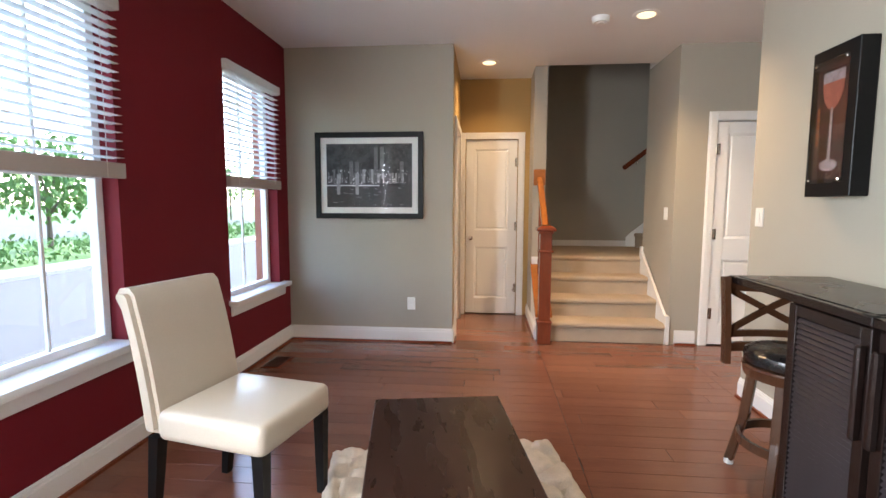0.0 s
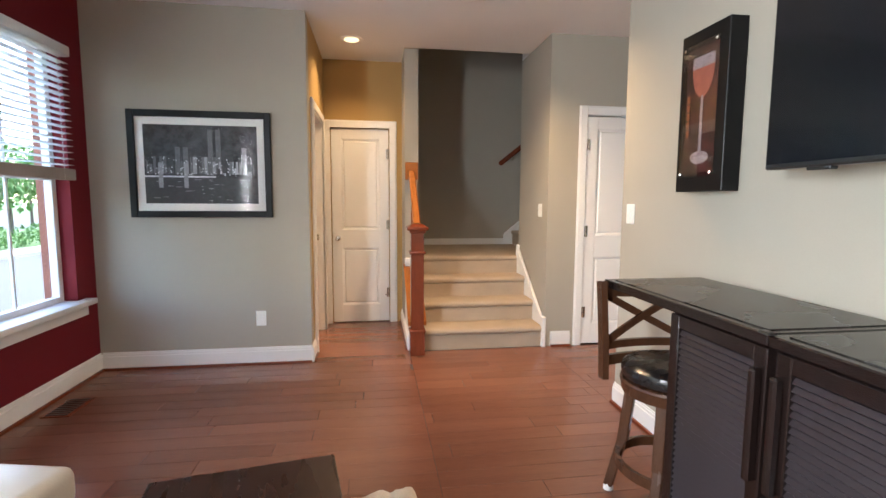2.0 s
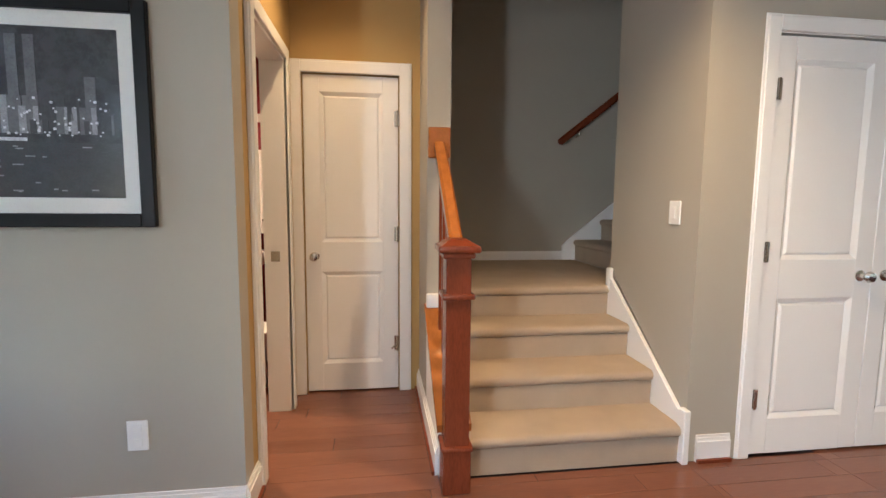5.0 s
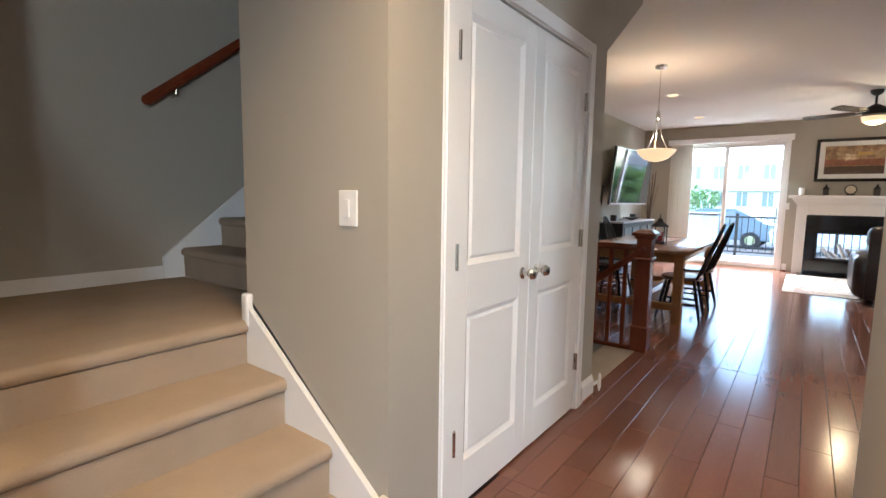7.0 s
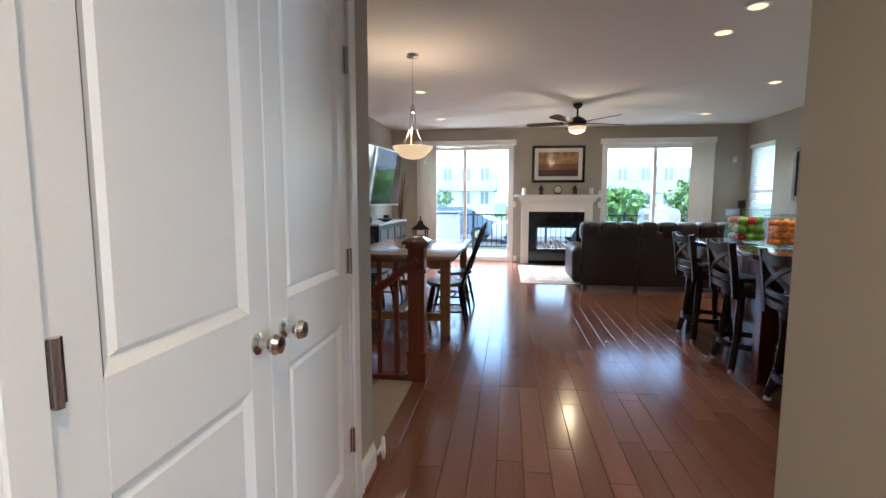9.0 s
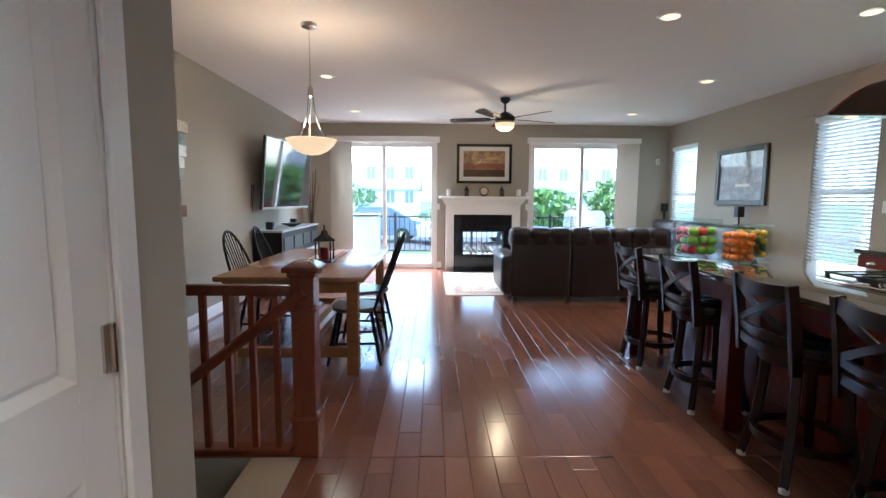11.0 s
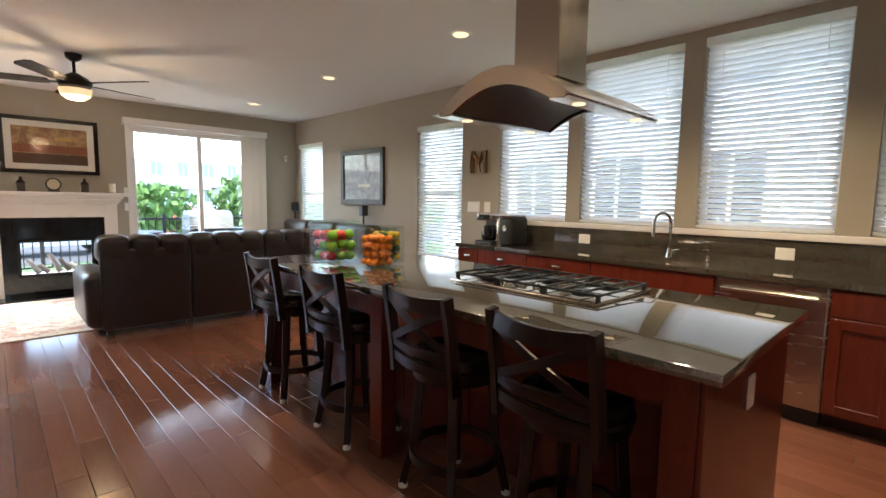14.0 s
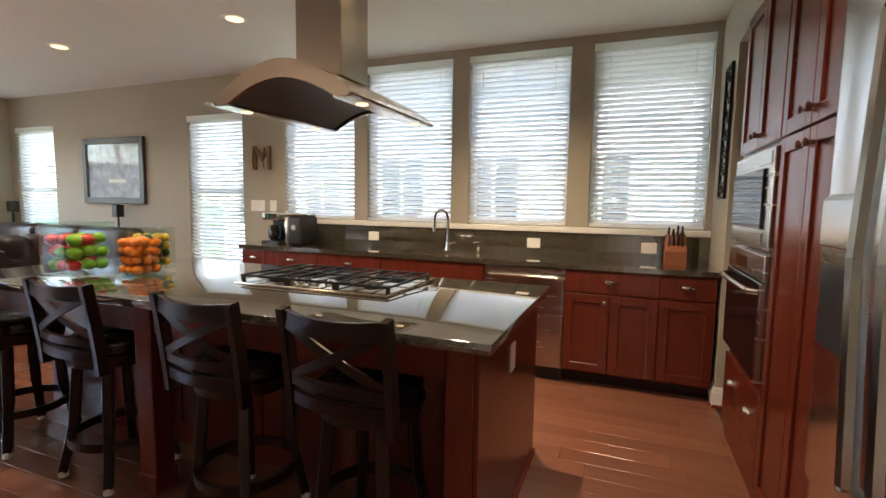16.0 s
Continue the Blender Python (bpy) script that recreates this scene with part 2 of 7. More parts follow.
def rod(bm, p0, p1, r0, r1=None, seg=10):
    """A round bar from p0 to p1."""
    r1 = r0 if r1 is None else r1
    a, b = Vector(p0), Vector(p1)
    d = b - a
    m = Matrix.Translation((a + b) / 2) @ d.to_track_quat("Z", "Y").to_matrix().to_4x4()
    bmesh.ops.create_cone(bm, cap_ends=True, segments=seg, radius1=r0, radius2=r1, depth=d.length, matrix=m)
    return bm


def beam(bm, p0, p1, w, h, bev=0.0):
    """A square bar from p0 to p1, w wide and h high."""
    a, b = Vector(p0), Vector(p1)
    d = b - a
    m = Matrix.Translation((a + b) / 2) @ d.to_track_quat("X", "Z").to_matrix().to_4x4()
    bx(bm, -d.length / 2, d.length / 2, -w / 2, w / 2, -h / 2, h / 2, bev, 1, m)
    return bm


def lathe(bm, prof, c=(0, 0, 0), seg=20):
    """Turn a profile of (radius, height) round z at c."""
    rings = []
    for r, z in prof:
        rings.append([bm.verts.new((c[0] + r * math.cos(2 * math.pi * k / seg), c[1] + r * math.sin(2 * math.pi * k / seg), c[2] + z)) for k in range(seg)])
    for a, b in zip(rings, rings[1:]):
        for k in range(seg):
            bm.faces.new((a[k], a[(k + 1) % seg], b[(k + 1) % seg], b[k]))
    bm.faces.new(rings[0][::-1])
    bm.faces.new(rings[-1])
    return bm


def prism(bm, pts, axis, a, b):
    """Extrude a closed outline along an axis from a to b."""
    def p3(u, v, w):
        return {"x": (w, u, v), "y": (u, w, v), "z": (u, v, w)}[axis]
    lo = [bm.verts.new(p3(u, v, a)) for u, v in pts]
    hi = [bm.verts.new(p3(u, v, b)) for u, v in pts]
    n = len(pts)
    bm.faces.new(lo)
    bm.faces.new(hi)
    for i in range(n):
        bm.faces.new((lo[i], lo[(i + 1) % n], hi[(i + 1) % n], hi[i]))
    bmesh.ops.recalc_face_normals(bm, faces=bm.faces)
    return bm


def tube(bm, pts, r, seg=8):
    for a, b in zip(pts, pts[1:]):
        rod(bm, a, b, r, r, seg)
    return bm


def sweep(bm, pts, ref, w, h, closed=False):
    """A flat bar bent along pts as one skin: w across the way that ref points, h across the third way."""
    pts = [Vector(p) for p in pts]
    n = len(pts)
    rings = []
    for i, p in enumerate(pts):
        a = pts[(i - 1) % n] if closed or i else p
        b = pts[(i + 1) % n] if closed or i < n - 1 else p
        t = (b - a).normalized()
        u = (Vector(ref) - t * Vector(ref).dot(t)).normalized()
        v = t.cross(u)
        rings.append([bm.verts.new(p + u * (w / 2 * x) + v * (h / 2 * y)) for x, y in ((-1, -1), (1, -1), (1, 1), (-1, 1))])
    for i in range(n if closed else n - 1):
        r0, r1 = rings[i], rings[(i + 1) % n]
        for k in range(4):
            bm.faces.new((r0[k], r0[(k + 1) % 4], r1[(k + 1) % 4], r1[k]))
    if not closed:
        bm.faces.new(rings[0][::-1])
        bm.faces.new(rings[-1])
    bmesh.ops.recalc_face_normals(bm, faces=bm.faces)
    return bm


def B():
    return bmesh.new()


def root_of(ob):
    while ob.parent:
        ob = ob.parent
    return ob


def thing(name, loc, label, category, group=""):
    ob = new(name)
    ob.empty_display_size = 0.1
    ob.location = loc
    return tagged(ob, label, category, group)


def part(name, bm, material, parent, label="", smooth=True):
    """One mesh object under a thing or a part; its mesh is given in world metres."""
    off = root_of(parent).location
    bmesh.ops.translate(bm, verts=bm.verts, vec=-Vector(off))
    me = bpy.data.meshes.new(name)
    bm.to_mesh(me)
    bm.free()
    me.materials.append(material)
    if smooth:
        me.polygons.foreach_set("use_smooth", [True] * len(me.polygons))
        me.set_sharp_from_angle(angle=radians(35))
    ob = new(name, me)
    ob.parent = parent
    if label:
        ob["label"] = label
    return ob


def single(name, bm, material, label="", category="", group="", kind="", smooth=True):
    """A thing or a piece of the setting that is one mesh."""
    me = bpy.data.meshes.new(name)
    bm.to_mesh(me)
    bm.free()
    me.materials.append(material)
    if smooth:
        me.polygons.foreach_set("use_smooth", [True] * len(me.polygons))
        me.set_sharp_from_angle(angle=radians(35))
    return tagged(new(name, me), label, category, group, kind)


def share(name, mesh, parent, loc, label=""):
    """A further piece on a mesh that others use too."""
    ob = new(name, mesh)
    ob.parent = parent
    ob.location = Vector(loc) - Vector(root_of(parent).location)
    if label:
        ob["label"] = label
    return ob


def structure(name, boxes, material, label=""):
    bm = B()
    for b in boxes:
        bx(bm, *b)
    return single(name, bm, material, label, kind="structure", smooth=False)


# ---- shell: walls, floor, ceiling ----
H = 2.70
XR, YG, YK, XF, YL = -1.21, 4.605, -0.28, 11.9, 6.565
W1 = (1.55, 2.545, 0.575, 2.30)      # red wall windows: y0, y1, z0, z1
# Unseen opening, added only to hold a daylight lamp.
W_FILL = (-0.35, 0.55, 0.575, 2.30)
W2 = (3.555, 4.38, 0.575, 2.30)


def pierced(name, axis, p0, p1, a0, a1, z0, z1, holes, material, label=""):
    """A wall across one axis from p0 to p1, running from a0 to a1, with openings (a0, a1, z0, z1) through it."""
    boxes = []
    cuts = sorted(holes)
    at = a0
    for h0, h1, hz0, hz1 in cuts:
        if h0 > at:
            boxes.append((at, h0, z0, z1))
        if hz0 > z0:
            boxes.append((h0, h1, z0, hz0))
        if hz1 < z1:
            boxes.append((h0, h1, hz1, z1))
        at = h1
    if at < a1:
        boxes.append((at, a1, z0, z1))
    if axis == "x":
        full = [(p0, p1, a, b, c, d) for a, b, c, d in boxes]
    else:
        full = [(a, b, p0, p1, c, d) for a, b, c, d in boxes]
    return structure(name, full, material, label)


KW = [(6.235, 7.09), (5.20, 6.085), (4.16, 5.04), (3.115, 3.98)]
KZ = (1.15, 2.63)
BWX, SWX, SIDEZ = (7.66, 8.48), (10.93, 11.77), (0.60, 2.29)
S1, S2, SZ = (4.12, 5.98), (0.40, 2.29), (0.03, 2.33)

pierced("wall_west", "x", XR - 0.16, XR, -1.6, YG, 0, H, [W_FILL, W1, W2], RED, "deep red painted wall with two windows")
structure("wall_grey", [(XR, 0.34, YG, YG + 0.12, 0, H)], GREY, "greige painted wall")
pierced("wall_hall", "x", 0.22, 0.34, YG + 0.12, 5.82, 0, H, [(4.87, 5.585, 0, 2.04)], OCHRE, "golden tan wall with the powder room doorway")
pierced("wall_door", "y", 5.82, 5.93, 0.22, 1.13, 0, H, [(0.405, 0.995, 0, 2.03)], OCHRE, "golden tan wall round a white door")
structure("closet_lining", [(0.22, 1.13, 6.55, 6.60, 0, H), (0.22, 0.27, 5.93, 6.55, 0, H)], GREY)
structure("wall_stair", [(1.13, 1.26, 5.37, 6.86, 0, H + 2.4)], GREY, "greige wall beside the stairs")
structure("wall_back", [(1.13, 5.6, 6.86, 6.98, -2.7, H + 2.4)], GREY, "greige wall at the stair landing")
structure("wall_switch", [(2.335, 2.44, 4.765, 5.58, 0, H + 2.4)], GREY, "greige wall at the foot of the stairs")
pierced("wall_closet", "y", 4.765, 4.88, 2.44, 4.20, 0, H, [(2.665, 3.935, 0, 2.045)], GREY, "greige wall round the double closet doors")
structure("wall_closet_end", [(4.08, 4.20, 4.88, 5.58, -2.7, H)], GREY)
structure("wall_closet_back", [(2.44, 4.08, 5.47, 5.58, 0, H)], GREY)
# Added wall that keeps dining room light out of the stairwell.
structure("wall_upper_stairs", [(4.10, 4.199, 5.58, 6.86, -2.7, H + 2.4)], GREY)
structure("wall_stairwell", [(5.30, 5.42, 5.51, YL, -2.7, H)], GREY, "greige wall end where the guard rail stops")
structure("wall_block", [(2.366, 2.49, -1.6, 3.56, 0, H)], GREY, "greige wall between living room and kitchen")
structure("wall_block_end", [(2.49, 3.22, 3.44, 3.56, 0, H)], GREY, "greige wall end with the thermostat")
structure("wall_stub", [(2.49, 3.07, YK, 0.32, 0, H), (2.49, 2.80, 0.32, 0.70, 0, H)], GREY, "greige wall beside the ovens")
structure("soffit", [(2.80, 3.07, 0.32, 0.70, 2.36, H), (2.49, 3.07, 0.70, 3.44, 2.36, H)], GREY, "greige soffit above the tall cabinets")
pierced("wall_far", "x", XF, XF + 0.15, YK - 0.15, YL + 0.12, 0, H, [(S2[0], S2[1], *SZ), (2.78, 3.62, 0.22, 0.80), (S1[0], S1[1], *SZ)], GREY, "greige wall with two sliding doors and a fireplace")
structure("wall_left", [(5.42, XF, YL, YL + 0.12, 0, H)], GREY, "greige dining room wall")
pierced("wall_kitchen", "y", YK - 0.15, YK, 2.49, XF, 0, H, [(*k, *KZ) for k in KW[::-1]] + [(*BWX, *SIDEZ), (*SWX, *SIDEZ)], GREY, "greige kitchen wall with a row of windows")
structure("wall_south", [(XR - 0.16, 2.49, -1.72, -1.6, 0, H)], GREY)
structure("wall_powder", [(-1.37, 0.22, 6.6, 6.72, 0, H), (-1.37, -1.25, 4.72, 6.6, 0, H)], RED, "deep red powder room wall")
structure("wall_powder_side", [(0.20, 0.22, 5.70, 6.6, 0, H)], RED)
structure("ceiling", [(XR - 0.16, 1.13, -1.72, 6.72, H, H + 0.12), (1.13, 2.335, -1.72, 5.34, H, H + 0.12), (2.335, 4.03, -1.72, 5.58, H, H + 0.12), (4.03, XF + 0.15, YK - 0.15, 5.58, H, H + 0.12), (5.30, XF + 0.15, 5.58, YL + 0.12, H, H + 0.12)], CEIL, "white painted ceiling")
structure("ceiling_stairs", [(1.13, 5.6, 4.88, 6.98, H + 2.4, H + 2.5)], CEIL)
# The last box is an added plug for a slit that let sky light in.
structure("wall_upper", [(1.13, 5.6, 5.22, 5.34, H + 0.12, H + 2.4), (5.4, 5.6, 5.34, 6.86, H + 0.12, H + 2.4), (1.13, 1.26, 5.34, 5.37, H, H + 2.4)], GREY)
structure("stair_side", [(5.302, 5.355, 4.80, 5.51, -2.7, -0.004)], GREY, "greige wall under the guard rail")
structure("basement_landing", [(4.20, 5.30, 5.60, 6.86, -0.76, -0.735)], CARPET, "beige carpet at the foot of the basement stairs")
# Unseen slabs, added to stop outside light from below.
structure("stair_underside", [(1.13, 4.20, 4.81, 6.98, -0.12, -0.05), (4.15, 5.6, 4.80, 6.98, -2.8, -2.7)], SUB)
bm = prism(B(), [(4.20, 2.10), (4.95, 2.64), (4.95, H), (4.20, H)], "y", 4.79, 5.58)
single("bulkhead", bm, GREY, "sloped greige bulkhead under the upper stairs", kind="structure", smooth=False)
structure("floor", [(XR - 0.16, 1.13, -1.72, 6.72, -0.12, -0.012), (1.13, 4.15, -1.72, 4.80, -0.12, -0.012), (4.15, 5.35, YK - 0.15, 4.80, -0.12, -0.012), (5.35, XF + 0.15, YK - 0.15, YL + 0.12, -0.12, -0.012)], SUB, "dark bed under the hardwood floor")


def base(name, x0, x1, y0, y1, face):
    """White baseboard with a moulded top and a wood shoe; face: the side it shows, +x -x +y -y."""
    d, top = 0.016, 0.135
    o = {"+x": (1, 0), "-x": (-1, 0), "+y": (0, 1), "-y": (0, -1)}[face]
    bm = B()
    def slab(t, z0, z1):
        bx(bm, min(x0, x0 + o[0] * t), max(x1, x1 + o[0] * t), min(y0, y0 + o[1] * t), max(y1, y1 + o[1] * t), z0, z1)
    slab(d, 0.0, 0.105)
    slab(d * 0.65, 0.105, 0.122)
    slab(d * 0.35, 0.122, top)
    ob = single(name, bm, WHITE, kind="structure", smooth=False)
    bm = B()
    t0, t1 = d, d + 0.014
    bx(bm, min(x0 + o[0] * t0, x0 + o[0] * t1) if o[0] else x0, max(x1 + o[0] * t0, x1 + o[0] * t1) if o[0] else x1,
       min(y0 + o[1] * t0, y0 + o[1] * t1) if o[1] else y0, max(y1 + o[1] * t0, y1 + o[1] * t1) if o[1] else y1, 0.0, 0.018)
    single("trim", bm, RAILW, kind="structure", smooth=False)
    return ob


base("baseboard", XR, XR, -1.6, YG, "+x")
base("baseboard", XR + 0.016, 0.34, YG, YG, "-y")
base("baseboard", 0.34, 0.34, YG, 4.79, "+x")
base("baseboard", 1.13, 1.13, 4.80, 5.82, "-x")
base("baseboard", 2.39, 2.57, 4.765, 4.765, "-y")
base("baseboard", 4.012, 4.20, 4.765, 4.765, "-y")
base("baseboard", 4.20, 4.20, 4.765, 4.79, "+x")
base("baseboard", 2.366, 2.366, -1.6, 3.56, "-x")
base("baseboard", 2.366, 3.22, 3.56, 3.56, "+y")
base("baseboard", XF, XF, 3.98, 4.05, "-x")
base("baseboard", XF, XF, 6.05, YL, "-x")
base("baseboard", XF, XF, YK, 0.33, "-x")
base("baseboard", 5.42, XF, YL, YL, "-y")
base("baseboard", 7.2, XF, YK, YK, "+y")
base("baseboard", 3.07, 3.07, 0.22, 0.32, "+x")
base("baseboard", 2.80, 3.086, 0.32, 0.32, "+y")
base("baseboard", 5.30, 5.42, 5.51, 5.51, "-y")


# ---- doors ----
def casing(name, axis, face, p, a0, a1, top, w=0.075, d=0.018):
    """Door or window casing round an opening, on the face of a wall."""
    bm = B()
    s = 1 if face[0] == "+" else -1
    for u0, u1, z0, z1 in ((a0 - w, a0, 0, top + w), (a1, a1 + w, 0, top + w), (a0, a1, top, top + w)):
        for k, dd in ((0.0, d), (0.012, d + 0.006)):
            uu0, uu1 = u0 + (k if u0 < a0 else 0), u1 - (k if u1 > a1 else 0)
            zz1 = z1 - k
            lo, hi = sorted((p, p + s * dd))
            if axis == "y":
                bx(bm, uu0, uu1, lo, hi, z0, zz1, 0.003)
            else:
                bx(bm, lo, hi, uu0, uu1, z0, zz1, 0.003)
    return single(name, bm, WHITE, kind="structure", smooth=False)


def leaf(name, x0, x1, y, z0, z1, parent, thick=0.035):
    """A two-panel door leaf whose shown face is at y and looks to -y."""
    st = 0.098
    bm = B()
    bx(bm, x0, x0 + st, y, y + thick, z0, z1, 0.002)
    bx(bm, x1 - st, x1, y, y + thick, z0, z1, 0.002)
    holes = ((z0 + 0.18, 0.80), (0.99, z1 - 0.10))
    for a, b in ((z0, holes[0][0]), (holes[0][1], holes[1][0]), (holes[1][1], z1)):
        bx(bm, x0 + st, x1 - st, y, y + thick, a, b)
    ob = part(name, bm, WHITE, parent, "white painted two-panel leaf", smooth=False)
    for a, b in holes:
        bm = B()
        m = 0.035
        q0 = [(x0 + st, a), (x1 - st, a), (x1 - st, b), (x0 + st, b)]
        e = 0.024
        q1 = [(x0 + st + e, a + e), (x1 - st - e, a + e), (x1 - st - e, b - e), (x0 + st + e, b - e)]
        q2 = [(x0 + st + m, a + m), (x1 - st - m, a + m), (x1 - st - m, b - m), (x0 + st + m, b - m)]
        rings = [[bm.verts.new((u, yy, v)) for u, v in q] for q, yy in ((q0, y), (q1, y + 0.014), (q2, y + 0.006))]
        for r0, r1 in zip(rings, rings[1:]):
            for i in range(4):
                bm.faces.new((r0[i], r0[(i + 1) % 4], r1[(i + 1) % 4], r1[i]))
        bm.faces.new(rings[-1])
        part("panel", bm, WHITE, ob, smooth=False)
    return ob


def hinge(x, y, z, parent):
    bm = rod(B(), (x, y - 0.010, z - 0.05), (x, y - 0.010, z + 0.05), 0.008)
    bx(bm, x - 0.018, x + 0.018, y - 0.006, y + 0.001, z - 0.048, z + 0.048)
    part("hinge", bm, CHROME, parent, "satin nickel hinge")


def knob(x, y, z, parent):
    bm = B()
    t = lathe(B(), [(0.026, 0), (0.028, 0.006), (0.012, 0.012), (0.010, 0.03), (0.022, 0.04), (0.028, 0.052), (0.022, 0.066), (0.008, 0.07)], seg=18)
    bmesh.ops.transform(t, matrix=Matrix.Translation((x, y, z)) @ Matrix.Rotation(radians(90), 4, "X"), verts=t.verts)
    join(bm, t)
    part("knob", bm, CHROME, parent, "satin nickel door knob")


d = tagged(thing("door_1", (0.70, 5.82, 0), "closed white two-panel door with a nickel knob", "door"), kind="structure")
lf = leaf("leaf", 0.408, 0.992, 5.826, 0.012, 2.022, d)
for z in (0.32, 1.04, 1.77):
    hinge(0.984, 5.826, z, lf)
bm = rod(B(), (0.97, 5.82, 0.30), (0.95, 5.77, 0.30), 0.006)
part("door_stop", bm, CHROME, lf)
knob(0.465, 5.826, 0.90, lf)
casing("trim", "y", "-y", 5.82, 0.40, 1.0, 2.03)
casing("trim", "x", "+x", 0.34, 4.87, 5.585, 2.04)
structure("trim", [(0.214, 0.346, 5.57, 5.59, 0, 2.03), (0.214, 0.346, 4.865, 4.885, 0, 2.03), (0.214, 0.346, 4.865, 5.59, 2.025, 2.045)], WHITE)
bx(bm := B(), 0.25, 0.30, 5.566, 5.574, 0.90, 0.96, 0.002)
single("trim", bm, CHROME, kind="structure")

d = tagged(thing("door_2", (3.30, 4.765, 0), "closed white double closet doors with nickel knobs", "door"), kind="structure")
lfa = leaf("leaf", 2.680, 3.293, 4.771, 0.012, 2.025, d)
lfb = leaf("leaf", 3.297, 3.920, 4.771, 0.012, 2.025, d)
for z in (0.30, 1.03, 1.785):
    hinge(2.692, 4.771, z, lfa)
    hinge(3.908, 4.771, z, lfb)
knob(3.225, 4.771, 0.908, lfa)
knob(3.365, 4.771, 0.908, lfb)
casing("trim", "y", "-y", 4.765, 2.674, 3.926, 2.04, 0.075, 0.008)
structure("trim", [(2.66, 2.678, 4.767, 4.88, 0, 2.045), (3.922, 3.94, 4.767, 4.88, 0, 2.045), (2.66, 3.94, 4.767, 4.88, 2.035, 2.05)], WHITE)


# ---- windows and blinds ----
SLAT = {}


def slat_mesh(length, axis, tilt, depth=0.048):
    key = (round(length, 3), axis, tilt)
    if key not in SLAT:
        bm = B()
        n = 4
        for k in range(n):
            u0, u1 = -depth / 2 + depth * k / n, -depth / 2 + depth * (k + 1) / n
            z0, z1 = 0.003 * (1 - (2 * u0 / depth) ** 2), 0.003 * (1 - (2 * u1 / depth) ** 2)
            vs = [(-length / 2, u0, z0), (length / 2, u0, z0), (length / 2, u1, z1), (-length / 2, u1, z1)]
            q = [bm.verts.new(v) for v in vs] + [bm.verts.new((v[0], v[1], v[2] - 0.0025)) for v in vs]
            for f in ((0, 1, 2, 3), (7, 6, 5, 4), (0, 4, 5, 1), (1, 5, 6, 2), (2, 6, 7, 3), (3, 7, 4, 0)):
                bm.faces.new([q[i] for i in f])
        m = Matrix.Rotation(radians(tilt), 4, "X")
        if axis == "y":
            m = Matrix.Rotation(radians(90), 4, "Z") @ m
        bmesh.ops.transform(bm, matrix=m, verts=bm.verts)
        me = bpy.data.meshes.new("slat")
        bm.to_mesh(me)
        bm.free()
        me.materials.append(BLIND)
        SLAT[key] = me
    return SLAT[key]


def window(name, axis, face, depth, a0, a1, z0, z1, label, mullions=(), sash=0.045, rail=True):
    """A white window set depth behind the face of its wall."""
    mid = (a0 + a1) / 2
    loc = (face, mid, z0) if axis == "x" else (mid, face, z0)
    w = tagged(thing(name, loc, label, "window"), kind="structure")
    def b6(bm, u0, u1, d0, d1, c0, c1, bev=0.003):
        lo, hi = sorted((d0, d1))
        if axis == "x":
            bx(bm, lo, hi, u0, u1, c0, c1, bev)
        else:
            bx(bm, u0, u1, lo, hi, c0, c1, bev)
    f = depth
    for u0, u1, c0, c1 in ((a0, a0 + sash, z0, z1), (a1 - sash, a1, z0, z1), (a0 + sash, a1 - sash, z0, z0 + sash), (a0 + sash, a1 - sash, z1 - sash, z1)):
        b6(bm := B(), u0, u1, f, f - 0.05, c0, c1)
        part("frame", bm, WHITE, w, smooth=False)
    if rail:
        zm = (z0 + z1) / 2
        b6(bm := B(), a0 + sash, a1 - sash, f, f - 0.04, zm - 0.025, zm + 0.025)
        part("meeting_rail", bm, WHITE, w, smooth=False)
    for u in mullions:
        b6(bm := B(), u - 0.008, u + 0.008, f - 0.02, f - 0.035, z0 + sash, z1 - sash, 0.002)
        part("glazing_bar", bm, WHITE, w, smooth=False)
    b6(bm := B(), a0 + sash, a1 - sash, f - 0.024, f - 0.030, z0 + sash, z1 - sash, 0)
    p = part("pane", bm, CLEAR, w, smooth=False)
    p.visible_shadow = False
    return w


